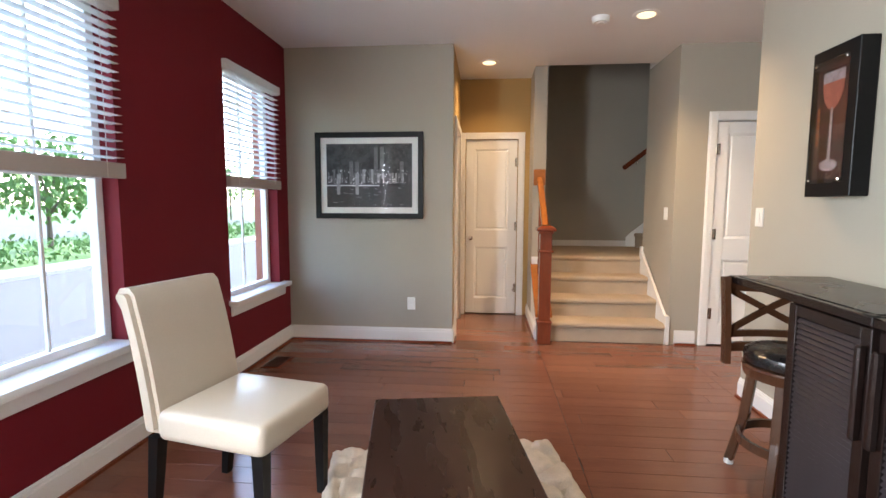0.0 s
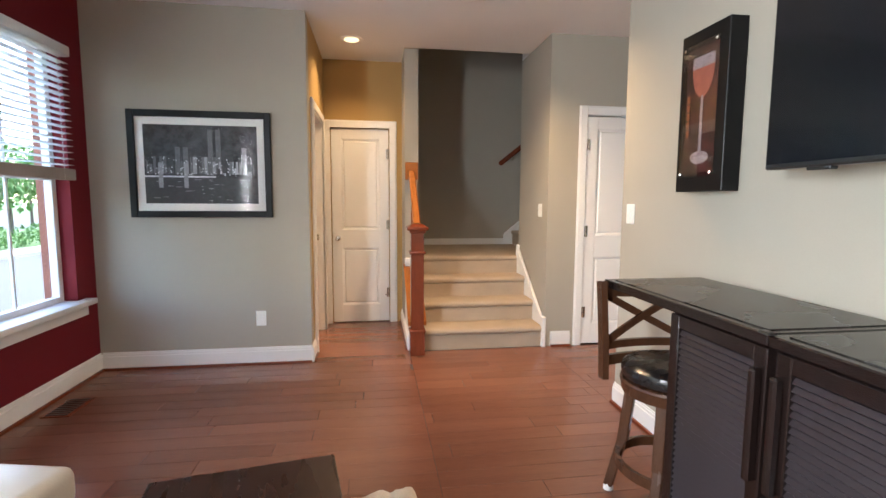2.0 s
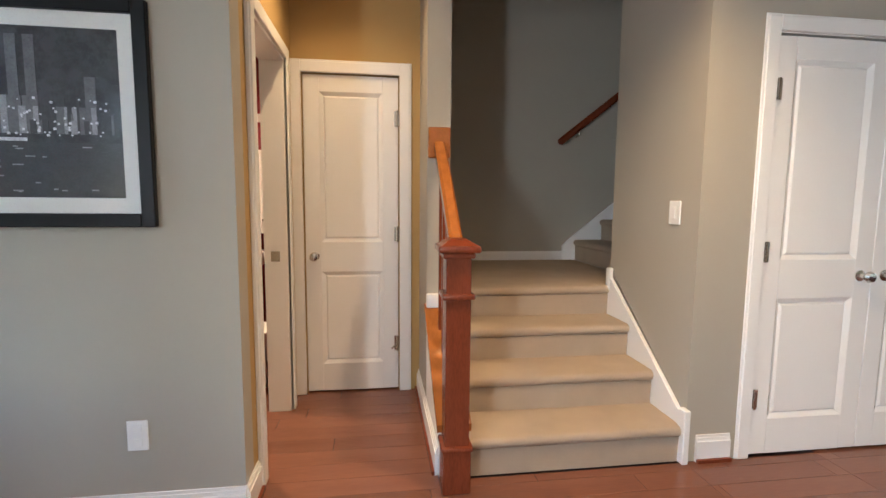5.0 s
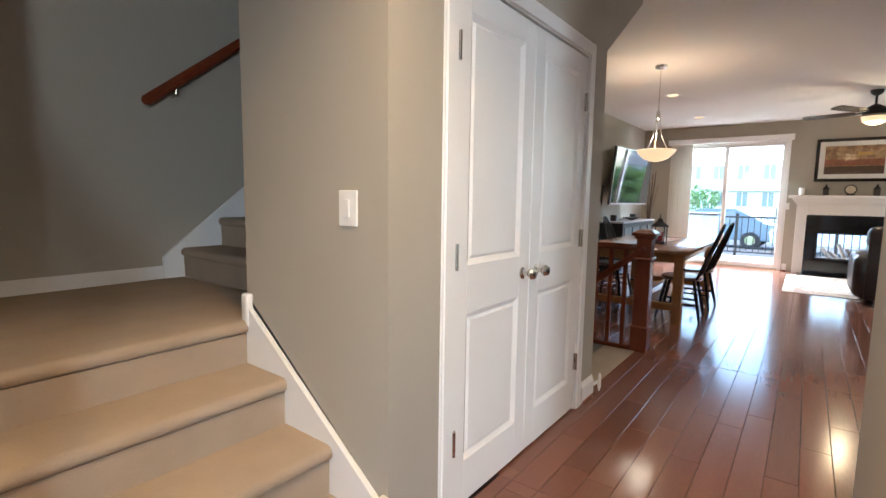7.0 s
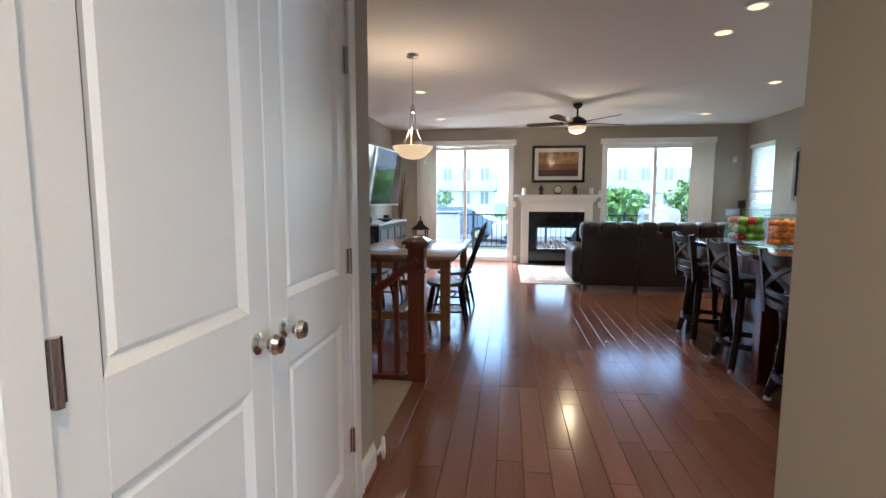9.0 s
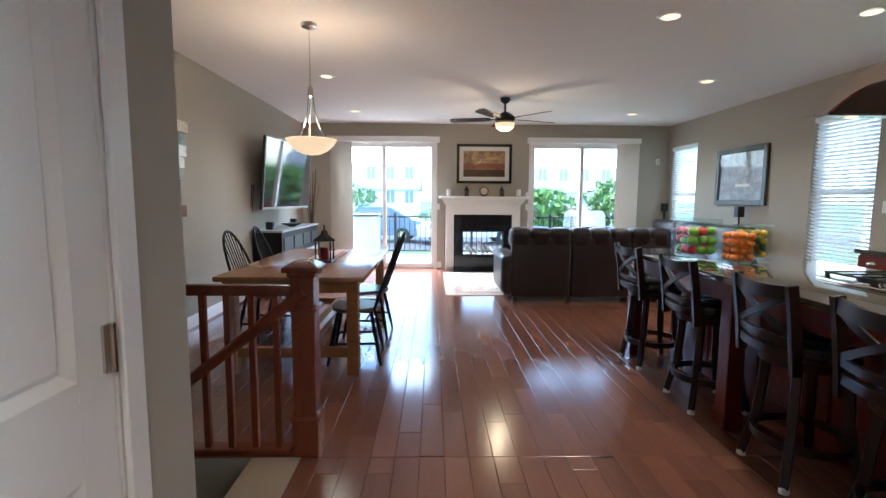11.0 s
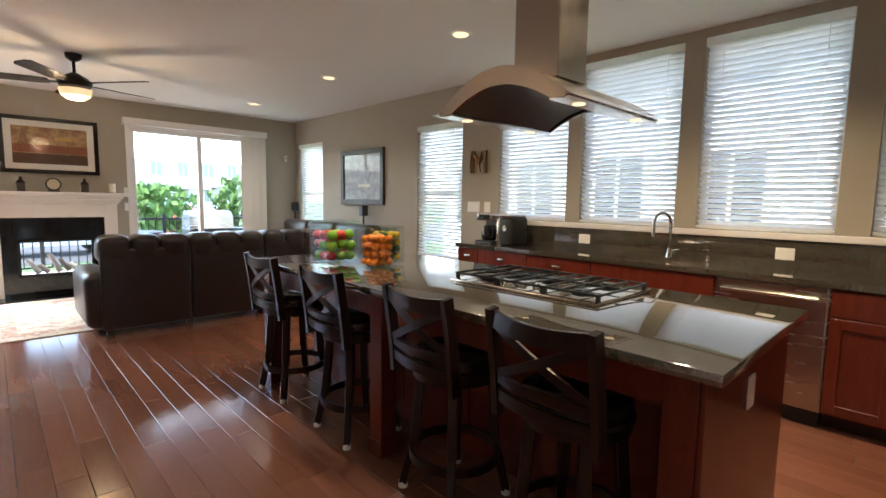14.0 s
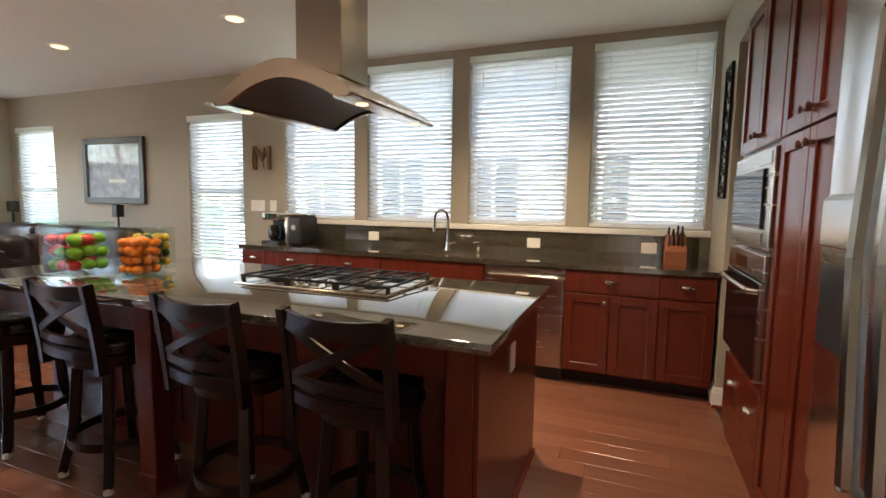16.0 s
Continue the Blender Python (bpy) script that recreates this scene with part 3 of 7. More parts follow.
def blind(axis, at, a0, a1, ztop, zbot, label, tilt, pitch=0.042, bottom=None, sgn=1):
    """A slatted blind: head rail, slats, bottom rail, ladder cords."""
    mid = (a0 + a1) / 2
    loc = (at, mid, zbot) if axis == "x" else (mid, at, zbot)
    t = thing("window_blind", loc, label, "blind", "slatted window blinds")
    def b6(bm, u0, u1, d0, d1, c0, c1, bev=0.004):
        lo, hi = sorted((at + d0, at + d1))
        if axis == "x":
            bx(bm, lo, hi, u0, u1, c0, c1, bev)
        else:
            bx(bm, u0, u1, lo, hi, c0, c1, bev)
    b6(bm := B(), a0 - 0.008, a1 + 0.008, -0.03, 0.035, ztop - 0.065, ztop)
    part("head_rail", bm, BLIND, t, smooth=False)
    hb = bottom or 0.022
    b6(bm := B(), a0, a1, -0.026, 0.028, zbot, zbot + hb)
    part("bottom_rail", bm, BEIGEB if bottom else BLIND, t, smooth=False)
    me = slat_mesh(a1 - a0 - 0.01, "y" if axis == "x" else "x", tilt)
    z = zbot + hb + pitch * 0.6
    while z < ztop - 0.07:
        share("slat", me, t, (at, mid, z) if axis == "x" else (mid, at, z))
        z += pitch
    for u in (a0 + 0.12, a1 - 0.12):
        bm = B()
        if axis == "x":
            rod(bm, (at + 0.027 * sgn, u, zbot), (at + 0.027 * sgn, u, ztop - 0.06), 0.0015, seg=5)
        else:
            rod(bm, (u, at + 0.027 * sgn, zbot), (u, at + 0.027 * sgn, ztop - 0.06), 0.0015, seg=5)
        part("cord", bm, BLIND, t)
    return t


# The third window is added around the fill lamp and never in view.
for i, (y0, y1, z0, z1) in enumerate((W1, W2, W_FILL)):
    m3 = [y0 + (y1 - y0) * k / 3 for k in (1, 2)] if i == 0 else [(y0 + y1) / 2]
    window(("window_1", "window_2", "window_11")[i], "x", XR, XR - 0.085, y0, y1, z0, z1, "white double-hung window in the red wall", m3)
    blind("x", XR + 0.005, y0 + 0.0, y1 + 0.02, z1 - 0.0, 1.415 if i < 2 else 2.05, "white slatted blind drawn half up over the window", -6, bottom=0.075)
    bm = B()
    bx(bm, XR - 0.09, XR + 0.075, y0 - 0.03, y1 + 0.10, z0 - 0.03, z0 + 0.008, 0.006, 2)
    bx(bm, XR, XR + 0.02, y0 - 0.01, y1 + 0.08, z0 - 0.11, z0 - 0.03, 0.004)
    single("window_sill", bm, WHITE, "white painted window sill", kind="structure")

for i, (x0, x1) in enumerate(KW):
    window("window_%d" % (i + 3), "y", YK, YK - 0.09, x0, x1, *KZ, "white kitchen window behind a closed blind", rail=False)
    blind("y", YK - 0.028, x0 + 0.006, x1 - 0.006, KZ[1] - 0.003, KZ[0] + 0.008, "white slatted blind let down over a kitchen window", 40)
for i, (x0, x1) in enumerate((BWX, SWX)):
    window("window_%d" % (i + 7), "y", YK, YK - 0.09, x0, x1, *SIDEZ, "white tall window behind a closed blind")
    blind("y", YK - 0.028, x0 + 0.006, x1 - 0.006, SIDEZ[1] - 0.003, SIDEZ[0] + 0.008, "white slatted blind let down over a tall window", 40)
bx(bm := B(), 3.072, 7.14, YK, YK + 0.035, KZ[0] - 0.05, KZ[0] - 0.002, 0.005)
single("window_sill", bm, WHITE, "white ledge under the kitchen windows", kind="structure")


def slider(name, y0, y1, stack_at_high):
    z0, z1 = SZ
    w = tagged(thing(name, (XF, (y0 + y1) / 2, 0), "white framed sliding glass door to the deck", "sliding door"), kind="structure")
    s = 0.055
    for a, b, c, d_ in ((y0, y0 + s, z0, z1), (y1 - s, y1, z0, z1), (y0 + s, y1 - s, z1 - s, z1), (y0 + s, y1 - s, z0, z0 + 0.08)):
        part("frame", bx(B(), XF + 0.03, XF + 0.10, a, b, c, d_, 0.004), WHITE, w, smooth=False)
    m = (y0 + y1) / 2
    part("stile", bx(B(), XF + 0.03, XF + 0.09, m - 0.035, m + 0.035, z0 + 0.08, z1 - s, 0.004), WHITE, w, smooth=False)
    for a, b in ((y0 + s, m - 0.035), (m + 0.035, y1 - s)):
        p = part("pane", bx(B(), XF + 0.06, XF + 0.066, a, b, z0 + 0.08, z1 - s), CLEAR, w, smooth=False)
        p.visible_shadow = False
    hy = y1 - s - 0.02 if not stack_at_high else y0 + s + 0.02
    part("handle", bx(B(), XF + 0.01, XF + 0.035, hy - 0.012, hy + 0.012, 0.95, 1.15, 0.005), CHROME, w)
    v = thing("vertical_blind", (XF - 0.05, m, z1), "ivory vertical blind drawn open under a white valance", "blind", "vertical blinds")
    part("valance", bx(B(), XF - 0.12, XF - 0.004, y0 - 0.10, y1 + 0.10, z1 + 0.03, z1 + 0.125, 0.004), WHITE, v, smooth=False)
    a = y1 - 0.32 if stack_at_high else y0 - 0.05
    for k in range(9):
        y = a + 0.042 * k
        t = B()
        bx(t, -0.042, 0.042, -0.002, 0.002, 0.05, z1 + 0.03)
        bmesh.ops.transform(t, matrix=Matrix.Translation((XF - 0.06, y, 0)) @ Matrix.Rotation(radians(62 + 3 * (k % 3)), 4, "Z"), verts=t.verts)
        part("vane", t, CURT, v, smooth=False)
    casing("trim", "x", "-x", XF, y0, y1, z1, 0.06)
    return w


slider("window_9", *S1, True)
slider("window_10", *S2, False)


# ---- stairs ----
st = tagged(thing("staircase", (1.8, 4.76, 0), "beige carpeted stairs rising to a landing", "stairs"), kind="structure")
RISE, RUN, SX0, SX1 = 0.183, 0.262, 1.262, 2.318


def tread_profile(y0, y1, z0, z1, nose=0.012):
    """Side outline of a carpeted step with a rounded nosing."""
    p = [(y0 + 0.008, z0), (y0 + 0.005, z1 - 0.055)]
    for k in range(7):
        a = math.pi * (1.5 - k / 6)
        p.append((y0 - nose + 0.026 + 0.026 * math.cos(a), z1 - 0.027 + 0.027 * math.sin(a)))
    p += [(y1, z1), (y1, z0)]
    return p


for i in range(4):
    y0 = 4.765 + RUN * i
    y1 = y0 + RUN + 0.03 if i < 3 else 6.855
    part("carpet_step", prism(B(), tread_profile(y0, y1, RISE * i, RISE * (i + 1)), "x", SX0, SX1 if i < 3 else SX1 + 0.0), CARPET, st)
part("carpet_landing", bx(B(), 2.318, 2.63, 5.585, 6.855, 0.60, RISE * 4), CARPET, st)
for k in range(6):
    x0 = 2.63 + 0.245 * k
    z0, z1 = RISE * (4 + k), RISE * (5 + k)
    p = [(u, v) for u, v in tread_profile(x0, min(x0 + 0.28, 4.098), z0, z1)]
    part("carpet_step", prism(B(), p, "y", 5.585, 6.83), CARPET, st)
part("stringer_board", prism(B(), [(4.745, 0), (4.745, 0.25), (4.80, 0.25), (4.80 + 3 * RUN, 0.25 + 3 * RISE + 0.02), (5.575, 0.83), (5.575, 0.0)], "x", 2.312, 2.334), WHITE, st, "white skirting board along the steps", smooth=False)
part("stringer_cap", bx(B(), 2.305, 2.338, 5.535, 5.585, 0.70, 0.845, 0.012, 3), WHITE, st)
part("stringer_post", bx(B(), 2.305, 2.338, 4.735, 4.79, 0, 0.27, 0.004), WHITE, st, smooth=False)
part("stringer_board", prism(B(), [(2.52, 0.60), (2.52, 0.86), (2.57, 0.91), (4.095, 0.91 + 1.525 * 0.80), (4.095, 0.6)], "y", 6.834, 6.858), WHITE, st, smooth=False)
structure("baseboard", [(1.262, 2.52, 6.844, 6.858, 0.732, 0.795), (1.262, 2.52, 6.850, 6.858, 0.795, 0.810)], WHITE)
part("knee_wall", prism(B(), [(4.79, 0), (4.79, 0.24), (5.37, 0.64), (5.37, 0)], "x", 1.132, 1.262), WHITE, st, "white knee wall under the balustrade", smooth=False)
part("sloped_cap", prism(B(), [(4.76, 0.225), (4.76, 0.26), (5.37, 0.68), (5.37, 0.645)], "x", 1.118, 1.275), OAKR, st, "amber wooden sloped cap")
bmc = bx(B(), 1.128, 1.265, 5.335, 5.372, 0.66, 0.74, 0.01, 2)
part("cap_block", bmc, WHITE, st)


def newel(name, cx, cy, h, w, label):
    """Square newel post with plinth, collars and a stepped cap."""
    t = thing(name, (cx, cy, 0), label, "newel post")
    a = w / 2
    part("shaft", bx(B(), cx - a, cx + a, cy - a, cy + a, 0, h - 0.05, 0.004), RAILW, t)
    part("plinth", bx(B(), cx - a - 0.008, cx + a + 0.008, cy - a - 0.008, cy + a + 0.008, 0, 0.20, 0.005), RAILW, t)
    for z in (0.205, h - 0.235):
        bm = bx(B(), cx - a - 0.016, cx + a + 0.016, cy - a - 0.016, cy + a + 0.016, z - 0.012, z + 0.012, 0.008, 2)
        part("collar", bm, RAILW, t)
    bm = bx(B(), cx - a - 0.014, cx + a + 0.014, cy - a - 0.014, cy + a + 0.014, h - 0.075, h - 0.05, 0.006)
    bx(bm, cx - a - 0.034, cx + a + 0.034, cy - a - 0.034, cy + a + 0.034, h - 0.05, h - 0.022, 0.007, 2)
    q = [bm.verts.new((cx + sx * (a + 0.026), cy + sy * (a + 0.026), h - 0.022)) for sx, sy in ((-1, -1), (1, -1), (1, 1), (-1, 1))]
    q2 = [bm.verts.new((cx + sx * (a - 0.02), cy + sy * (a - 0.02), h + 0.006)) for sx, sy in ((-1, -1), (1, -1), (1, 1), (-1, 1))]
    for i in range(4):
        bm.faces.new((q[i], q[(i + 1) % 4], q2[(i + 1) % 4], q2[i]))
    bm.faces.new(q2)
    part("cap", bm, RAILW, t)
    return t


newel("newel_post", 1.19, 4.70, 1.10, 0.105, "cherry stained square newel post at the stair foot")
bl = thing("balustrade", (1.19, 5.05, 0.4), "amber wooden handrail on dark square balusters beside the stairs", "balustrade")
part("handrail", beam(B(), (1.195, 4.745, 1.055), (1.195, 5.345, 1.56), 0.06, 0.06, 0.012), OAKR, bl, "amber varnished handrail")
part("rosette", bx(B(), 1.135, 1.255, 5.342, 5.372, 1.49, 1.655, 0.005), OAKR, bl)
for k in range(4):
    y = 4.84 + 0.128 * k
    zt = 1.055 + (y - 4.745) / 0.6 * 0.505
    part("baluster", bx(B(), 1.18, 1.21, y - 0.015, y + 0.015, 0.24 + (y - 4.76) * 0.69, zt - 0.02, 0.003), RAILW, bl)
hr = thing("handrail", (3.0, 6.80, 2.0), "dark cherry handrail on the stairwell wall", "handrail")
part("rail", beam(B(), (2.435, 6.795, 1.765), (4.08, 6.795, 1.765 + 1.645 * 0.79), 0.045, 0.06, 0.018), RAILW, hr)
for x in (2.62, 3.7):
    z = 1.765 + (x - 2.435) * 0.79
    part("bracket", tube(B(), [(x, 6.795, z - 0.02), (x, 6.80, z - 0.07), (x, 6.855, z - 0.08)], 0.008), CHROME, hr)

# stairs going down beside the dining room
sd = tagged(thing("basement_stairs", (4.8, 5.0, -0.2), "beige carpeted stairs going down", "stairs"), kind="structure")
for i in range(6):
    y0 = 4.80 + 0.25 * i
    part("carpet_step", prism(B(), [(y0 - 0.02, -0.185 * i - 0.03), (y0 + 0.25, -0.185 * i - 0.03), (y0 + 0.25, -0.185 * i - 0.4), (y0 + 0.0, -0.185 * i - 0.4), (y0, -0.185 * i - 0.06)] if i else [(4.80, 0.0), (5.05, 0.0), (5.05, -0.3), (4.80, -0.3)], "x", 4.202, 5.30), CARPET, sd)
newel("newel_post", 5.36, 4.775, 1.012, 0.115, "cherry stained square newel post beside the basement stairs")
gr = thing("guard_rail", (5.36, 5.15, 0), "cherry stained guard rail with square balusters", "balustrade")
part("top_rail", bx(B(), 5.33, 5.39, 4.83, 5.49, 0.835, 0.89, 0.01, 2), RAILW, gr)
part("rosette", bx(B(), 5.30, 5.42, 5.485, 5.51, 0.79, 0.94, 0.005), RAILW, gr)
for k in range(5):
    y = 4.925 + 0.123 * k
    part("baluster", bx(B(), 5.344, 5.376, y - 0.016, y + 0.016, 0.02, 0.84, 0.003), RAILW, gr)
part("shoe_rail", bx(B(), 5.315, 5.405, 4.86, 5.51, 0.0, 0.03, 0.006), RAILW, gr)
part("sloped_rail", beam(B(), (5.305, 4.76, 0.865), (5.305, 6.2, -0.25), 0.045, 0.055, 0.012), RAILW, gr)
bmd = lathe(B(), [(0.004, -0.06), (0.012, -0.03), (0.01, 0.05), (0.004, 0.06)], (4.27, 4.735, 0.07), 8)
single("door_stop", bx(bmd, 4.217, 4.32, 4.745, 4.757, 0.06, 0.072), WHITE, "small white spring door stop on the baseboard", "door stop")


# ---- lamps ----
def downlight(x, y, power, tone=(1.0, 0.74, 0.46)):
    t = thing("recessed_downlight", (x, y, H), "lit round recessed ceiling light with a white rim", "ceiling light", "recessed ceiling lights")
    part("rim", lathe(B(), [(0.095, -0.004), (0.098, 0.0), (0.07, 0.0), (0.065, -0.006)], (x, y, H - 0.001), 24), WHITE, t)
    part("lens", lathe(B(), [(0.062, -0.010), (0.066, -0.006), (0.05, -0.005)], (x, y, H - 0.002), 20), BULB, t)
    lp = new("lamp", bpy.data.lights.new("lamp", "SPOT"))
    lp.data.energy, lp.data.spot_size, lp.data.spot_blend, lp.data.shadow_soft_size = power, radians(135), 1.0, 0.06
    lp.data.color = tone
    lp.location = (x, y, H - 0.02)


SOFT = (1.0, 0.84, 0.66)
# (3.75, 2.6) and (-0.3, 5.7) are unseen lights added to brighten their rooms.
for spot in ((0.657, 5.18, 5, (1.0, 0.66, 0.34)), (1.81, 4.07, 17, (1.0, 0.66, 0.36)), (8.53, 5.34, 7, SOFT), (10.66, 5.37, 6, SOFT), (8.56, 0.97, 6, SOFT), (10.7, 0.95, 5, SOFT), (6.51, 0.955, 11), (6.65, 2.355, 6, SOFT), (6.09, 2.35, 6, SOFT), (4.45, 0.95, 19), (3.75, 2.6, 8, SOFT), (-0.3, 5.7, 18)):
    downlight(*spot)
sdt = thing("smoke_detector", (1.49, 4.11, H), "white round smoke detector on the ceiling", "smoke detector")
part("body", lathe(B(), [(0.055, -0.04), (0.062, -0.03), (0.068, -0.008), (0.068, 0.0)], (1.49, 4.11, H), 24), PLAST, sdt)
part("ring", lathe(B(), [(0.03, -0.046), (0.034, -0.04), (0.028, -0.04)], (1.49, 4.11, H), 20), PLAST, sdt)

PX, PY = 6.92, 5.12
pl = thing("pendant_lamp", (PX, PY, H), "lit alabaster glass bowl pendant on a nickel chain", "pendant lamp")
part("canopy", lathe(B(), [(0.02, -0.04), (0.06, -0.025), (0.065, 0)], (PX, PY, H), 20), CHROME, pl)
bm = B()
for k in range(24):
    rod(bm, (PX, PY, H - 0.04 - 0.02 * k), (PX, PY, H - 0.058 - 0.02 * k), 0.005 if k % 2 else 0.003, seg=6)
part("chain", bm, CHROME, pl)
part("hub", lathe(B(), [(0.012, -0.09), (0.022, -0.08), (0.022, -0.02), (0.012, 0.0)], (PX, PY, 2.22), 14), CHROME, pl)
for k in range(3):
    a = 2 * math.pi * k / 3 + 0.4
    pts = [(PX + r * math.cos(a), PY + r * math.sin(a), z) for r, z in ((0.018, 2.15), (0.035, 2.02), (0.06, 1.93), (0.11, 1.815))]
    part("arm", tube(B(), pts, 0.006, 6), CHROME, pl)
prof = [(0.02, 0.0), (0.07, 0.008), (0.13, 0.035), (0.18, 0.085), (0.205, 0.125), (0.20, 0.128), (0.172, 0.09), (0.12, 0.045), (0.01, 0.012)]
part("bowl", lathe(B(), prof, (PX, PY, 1.675), 32), BOWL, pl, "glowing amber alabaster bowl")
lp = new("lamp", bpy.data.lights.new("lamp", "POINT"))
lp.data.energy, lp.data.shadow_soft_size, lp.data.color, lp.location = 1.2, 0.12, (1, 0.78, 0.55), (PX, PY, 1.93)

FX, FY = 9.62, 3.15
cf = thing("ceiling_fan", (FX, FY, H), "dark bronze five-blade ceiling fan with a lit bowl", "ceiling fan")
part("canopy", lathe(B(), [(0.03, -0.07), (0.065, -0.04), (0.07, 0)], (FX, FY, H), 20), IRON, cf)
part("down_rod", rod(B(), (FX, FY, H - 0.06), (FX, FY, H - 0.20), 0.014), IRON, cf)
part("motor", lathe(B(), [(0.06, -0.13), (0.13, -0.11), (0.145, -0.06), (0.10, -0.02), (0.03, 0.02)], (FX, FY, H - 0.20), 24), IRON, cf)
part("light_bowl", lathe(B(), [(0.01, -0.105), (0.07, -0.095), (0.12, -0.06), (0.14, 0.0), (0.12, 0.0)], (FX, FY, H - 0.335), 24), BOWL, cf, "glowing amber glass bowl")
for k in range(5):
    a = 2 * math.pi * k / 5 + 0.04
    t = B()
    prism(t, [(0.20, -0.05), (0.30, -0.065), (0.73, -0.07), (0.77, -0.04), (0.77, 0.04), (0.73, 0.07), (0.30, 0.065), (0.20, 0.05)], "z", -0.004, 0.004)
    m = Matrix.Translation((FX, FY, H - 0.275)) @ Matrix.Rotation(a, 4, "Z") @ Matrix.Rotation(radians(12), 4, "X")
    bmesh.ops.transform(t, matrix=m, verts=t.verts)
    bl_ = part("blade", t, ESPR, cf, "dark wooden fan blade")
    t = bx(B(), 0.10, 0.26, -0.018, 0.018, -0.008, 0.0)
    bmesh.ops.transform(t, matrix=m, verts=t.verts)
    part("blade_iron", t, IRON, bl_)
lp = new("lamp", bpy.data.lights.new("lamp", "POINT"))
lp.data.energy, lp.data.shadow_soft_size, lp.data.color, lp.location = 1.6, 0.1, (1, 0.72, 0.42), (FX, FY, H - 0.52)


# ---- wall plates ----
def plate(axis, s, p, a, z, kind, w=0.075, h=0.118):
    """A switch or outlet plate on a wall."""
    loc = (p, a, z) if axis == "x" else (a, p, z)
    names = {"switch": ("light_switch", "white wall switch plate", "light switch"), "outlet": ("wall_outlet", "white wall power outlet", "power outlet"), "double": ("light_switch", "white double wall switch plate", "light switch")}
    n, l, c = names[kind]
    t = thing(n, loc, l, c)
    def b6(u0, u1, d0, d1, c0, c1, bev):
        lo, hi = sorted((p + s * d0, p + s * d1))
        return bx(B(), lo, hi, a + u0, a + u1, z + c0, z + c1, bev) if axis == "x" else bx(B(), a + u0, a + u1, lo, hi, z + c0, z + c1, bev)
    part("plate", b6(-w / 2, w / 2, 0, 0.007, -h / 2, h / 2, 0.003), PLAST, t)
    if kind == "outlet":
        for dz in (-0.028, 0.028):
            part("socket", b6(-0.017, 0.017, 0.007, 0.010, dz - 0.016, dz + 0.016, 0.002), PLAST, t)
    else:
        for du in ((0,) if kind == "switch" else (-0.03, 0.03)):
            part("toggle", b6(du - 0.012, du + 0.012, 0.007, 0.012, -0.03, 0.03, 0.002), PLAST, t)


plate("y", -1, YG, -0.043, 0.367, "outlet")
plate("x", -1, 2.335, 4.943, 1.21, "switch", 0.09)
plate("x", -1, 2.366, 3.455, 1.216, "switch", 0.085)
plate("x", -1, 4.085, 1.955, 0.70, "outlet")
plate("y", 1, YK, 7.46, 1.275, "double", 0.19)
plate("y", 1, YK, 7.25, 1.275, "switch", 0.09)
plate("x", -1, XF, 4.05, 1.18, "switch")
plate("x", -1, XF, 2.36, 1.18, "switch")
plate("x", -1, XF, 2.36, 1.40, "switch")
plate("y", -1, YL, 11.55, 0.35, "outlet")
for x in (6.0, 4.42, 3.50):
    plate("y", 1, YK + 0.02, x, 1.0, "outlet", 0.115, 0.085)
th = thing("thermostat", (2.77, 3.56, 1.5), "white wall thermostat with a grey display", "thermostat")
part("housing", bx(B(), 2.69, 2.85, 3.56, 3.592, 1.46, 1.60, 0.012, 3), PLAST, th)
part("display", bx(B(), 2.75, 2.825, 3.592, 3.595, 1.515, 1.585, 0.001), mat("grey display", (0.16, 0.18, 0.17), 0.2), th)
for k in range(3):
    part("button", bx(B(), 2.755 + 0.026 * k, 2.773 + 0.026 * k, 3.592, 3.597, 1.478, 1.494, 0.002), mat("grey button", (0.4, 0.4, 0.4), 0.5), th)
fv = thing("floor_vent", (-1.04, 3.92, 0), "brown slotted floor register", "floor vent")
part("frame", bx(B(), -1.12, -0.96, 3.78, 4.06, 0.0, 0.006, 0.002), RAILW, fv)
for k in range(9):
    part("slat", bx(B(), -1.10, -0.98, 3.80 + 0.028 * k, 3.815 + 0.028 * k, 0.006, 0.009), SUB, fv)


# ---- pictures ----
def framed(name, axis, s, p, a0, a1, z0, z1, fw, matw, label, frame_mat, image, depth=0.03, cat="picture", gl=True):
    """A framed picture on a wall; image: function that adds parts on its sheet."""
    loc = (p, (a0 + a1) / 2, z0) if axis == "x" else ((a0 + a1) / 2, p, z0)
    t = thing(name, loc, label, cat)
    def b6(u0, u1, d0, d1, c0, c1, bev=0.0):
        lo, hi = sorted((p + s * d0, p + s * d1))
        return bx(B(), lo, hi, u0, u1, c0, c1, bev) if axis == "x" else bx(B(), u0, u1, lo, hi, c0, c1, bev)
    for u0, u1, c0, c1 in ((a0, a0 + fw, z0, z1), (a1 - fw, a1, z0, z1), (a0 + fw, a1 - fw, z0, z0 + fw), (a0 + fw, a1 - fw, z1 - fw, z1)):
        part("frame_bar", b6(u0, u1, 0.002, depth, c0, c1, 0.004), frame_mat, t)
    part("backing", b6(a0 + fw, a1 - fw, 0.002, 0.010, z0 + fw, z1 - fw), MAT_W, t)
    if gl:
        g = part("glazing", b6(a0 + fw, a1 - fw, depth - 0.012, depth - 0.010, z0 + fw, z1 - fw), NOGLARE, t, smooth=False)
        g.visible_shadow = False
    image(t, b6, a0 + fw + matw, a1 - fw - matw, z0 + fw + matw, z1 - fw - matw)
    return t


NIGHT = speckled("dark print", (0.012, 0.012, 0.013), (0.05, 0.05, 0.052), 14, 0.5)
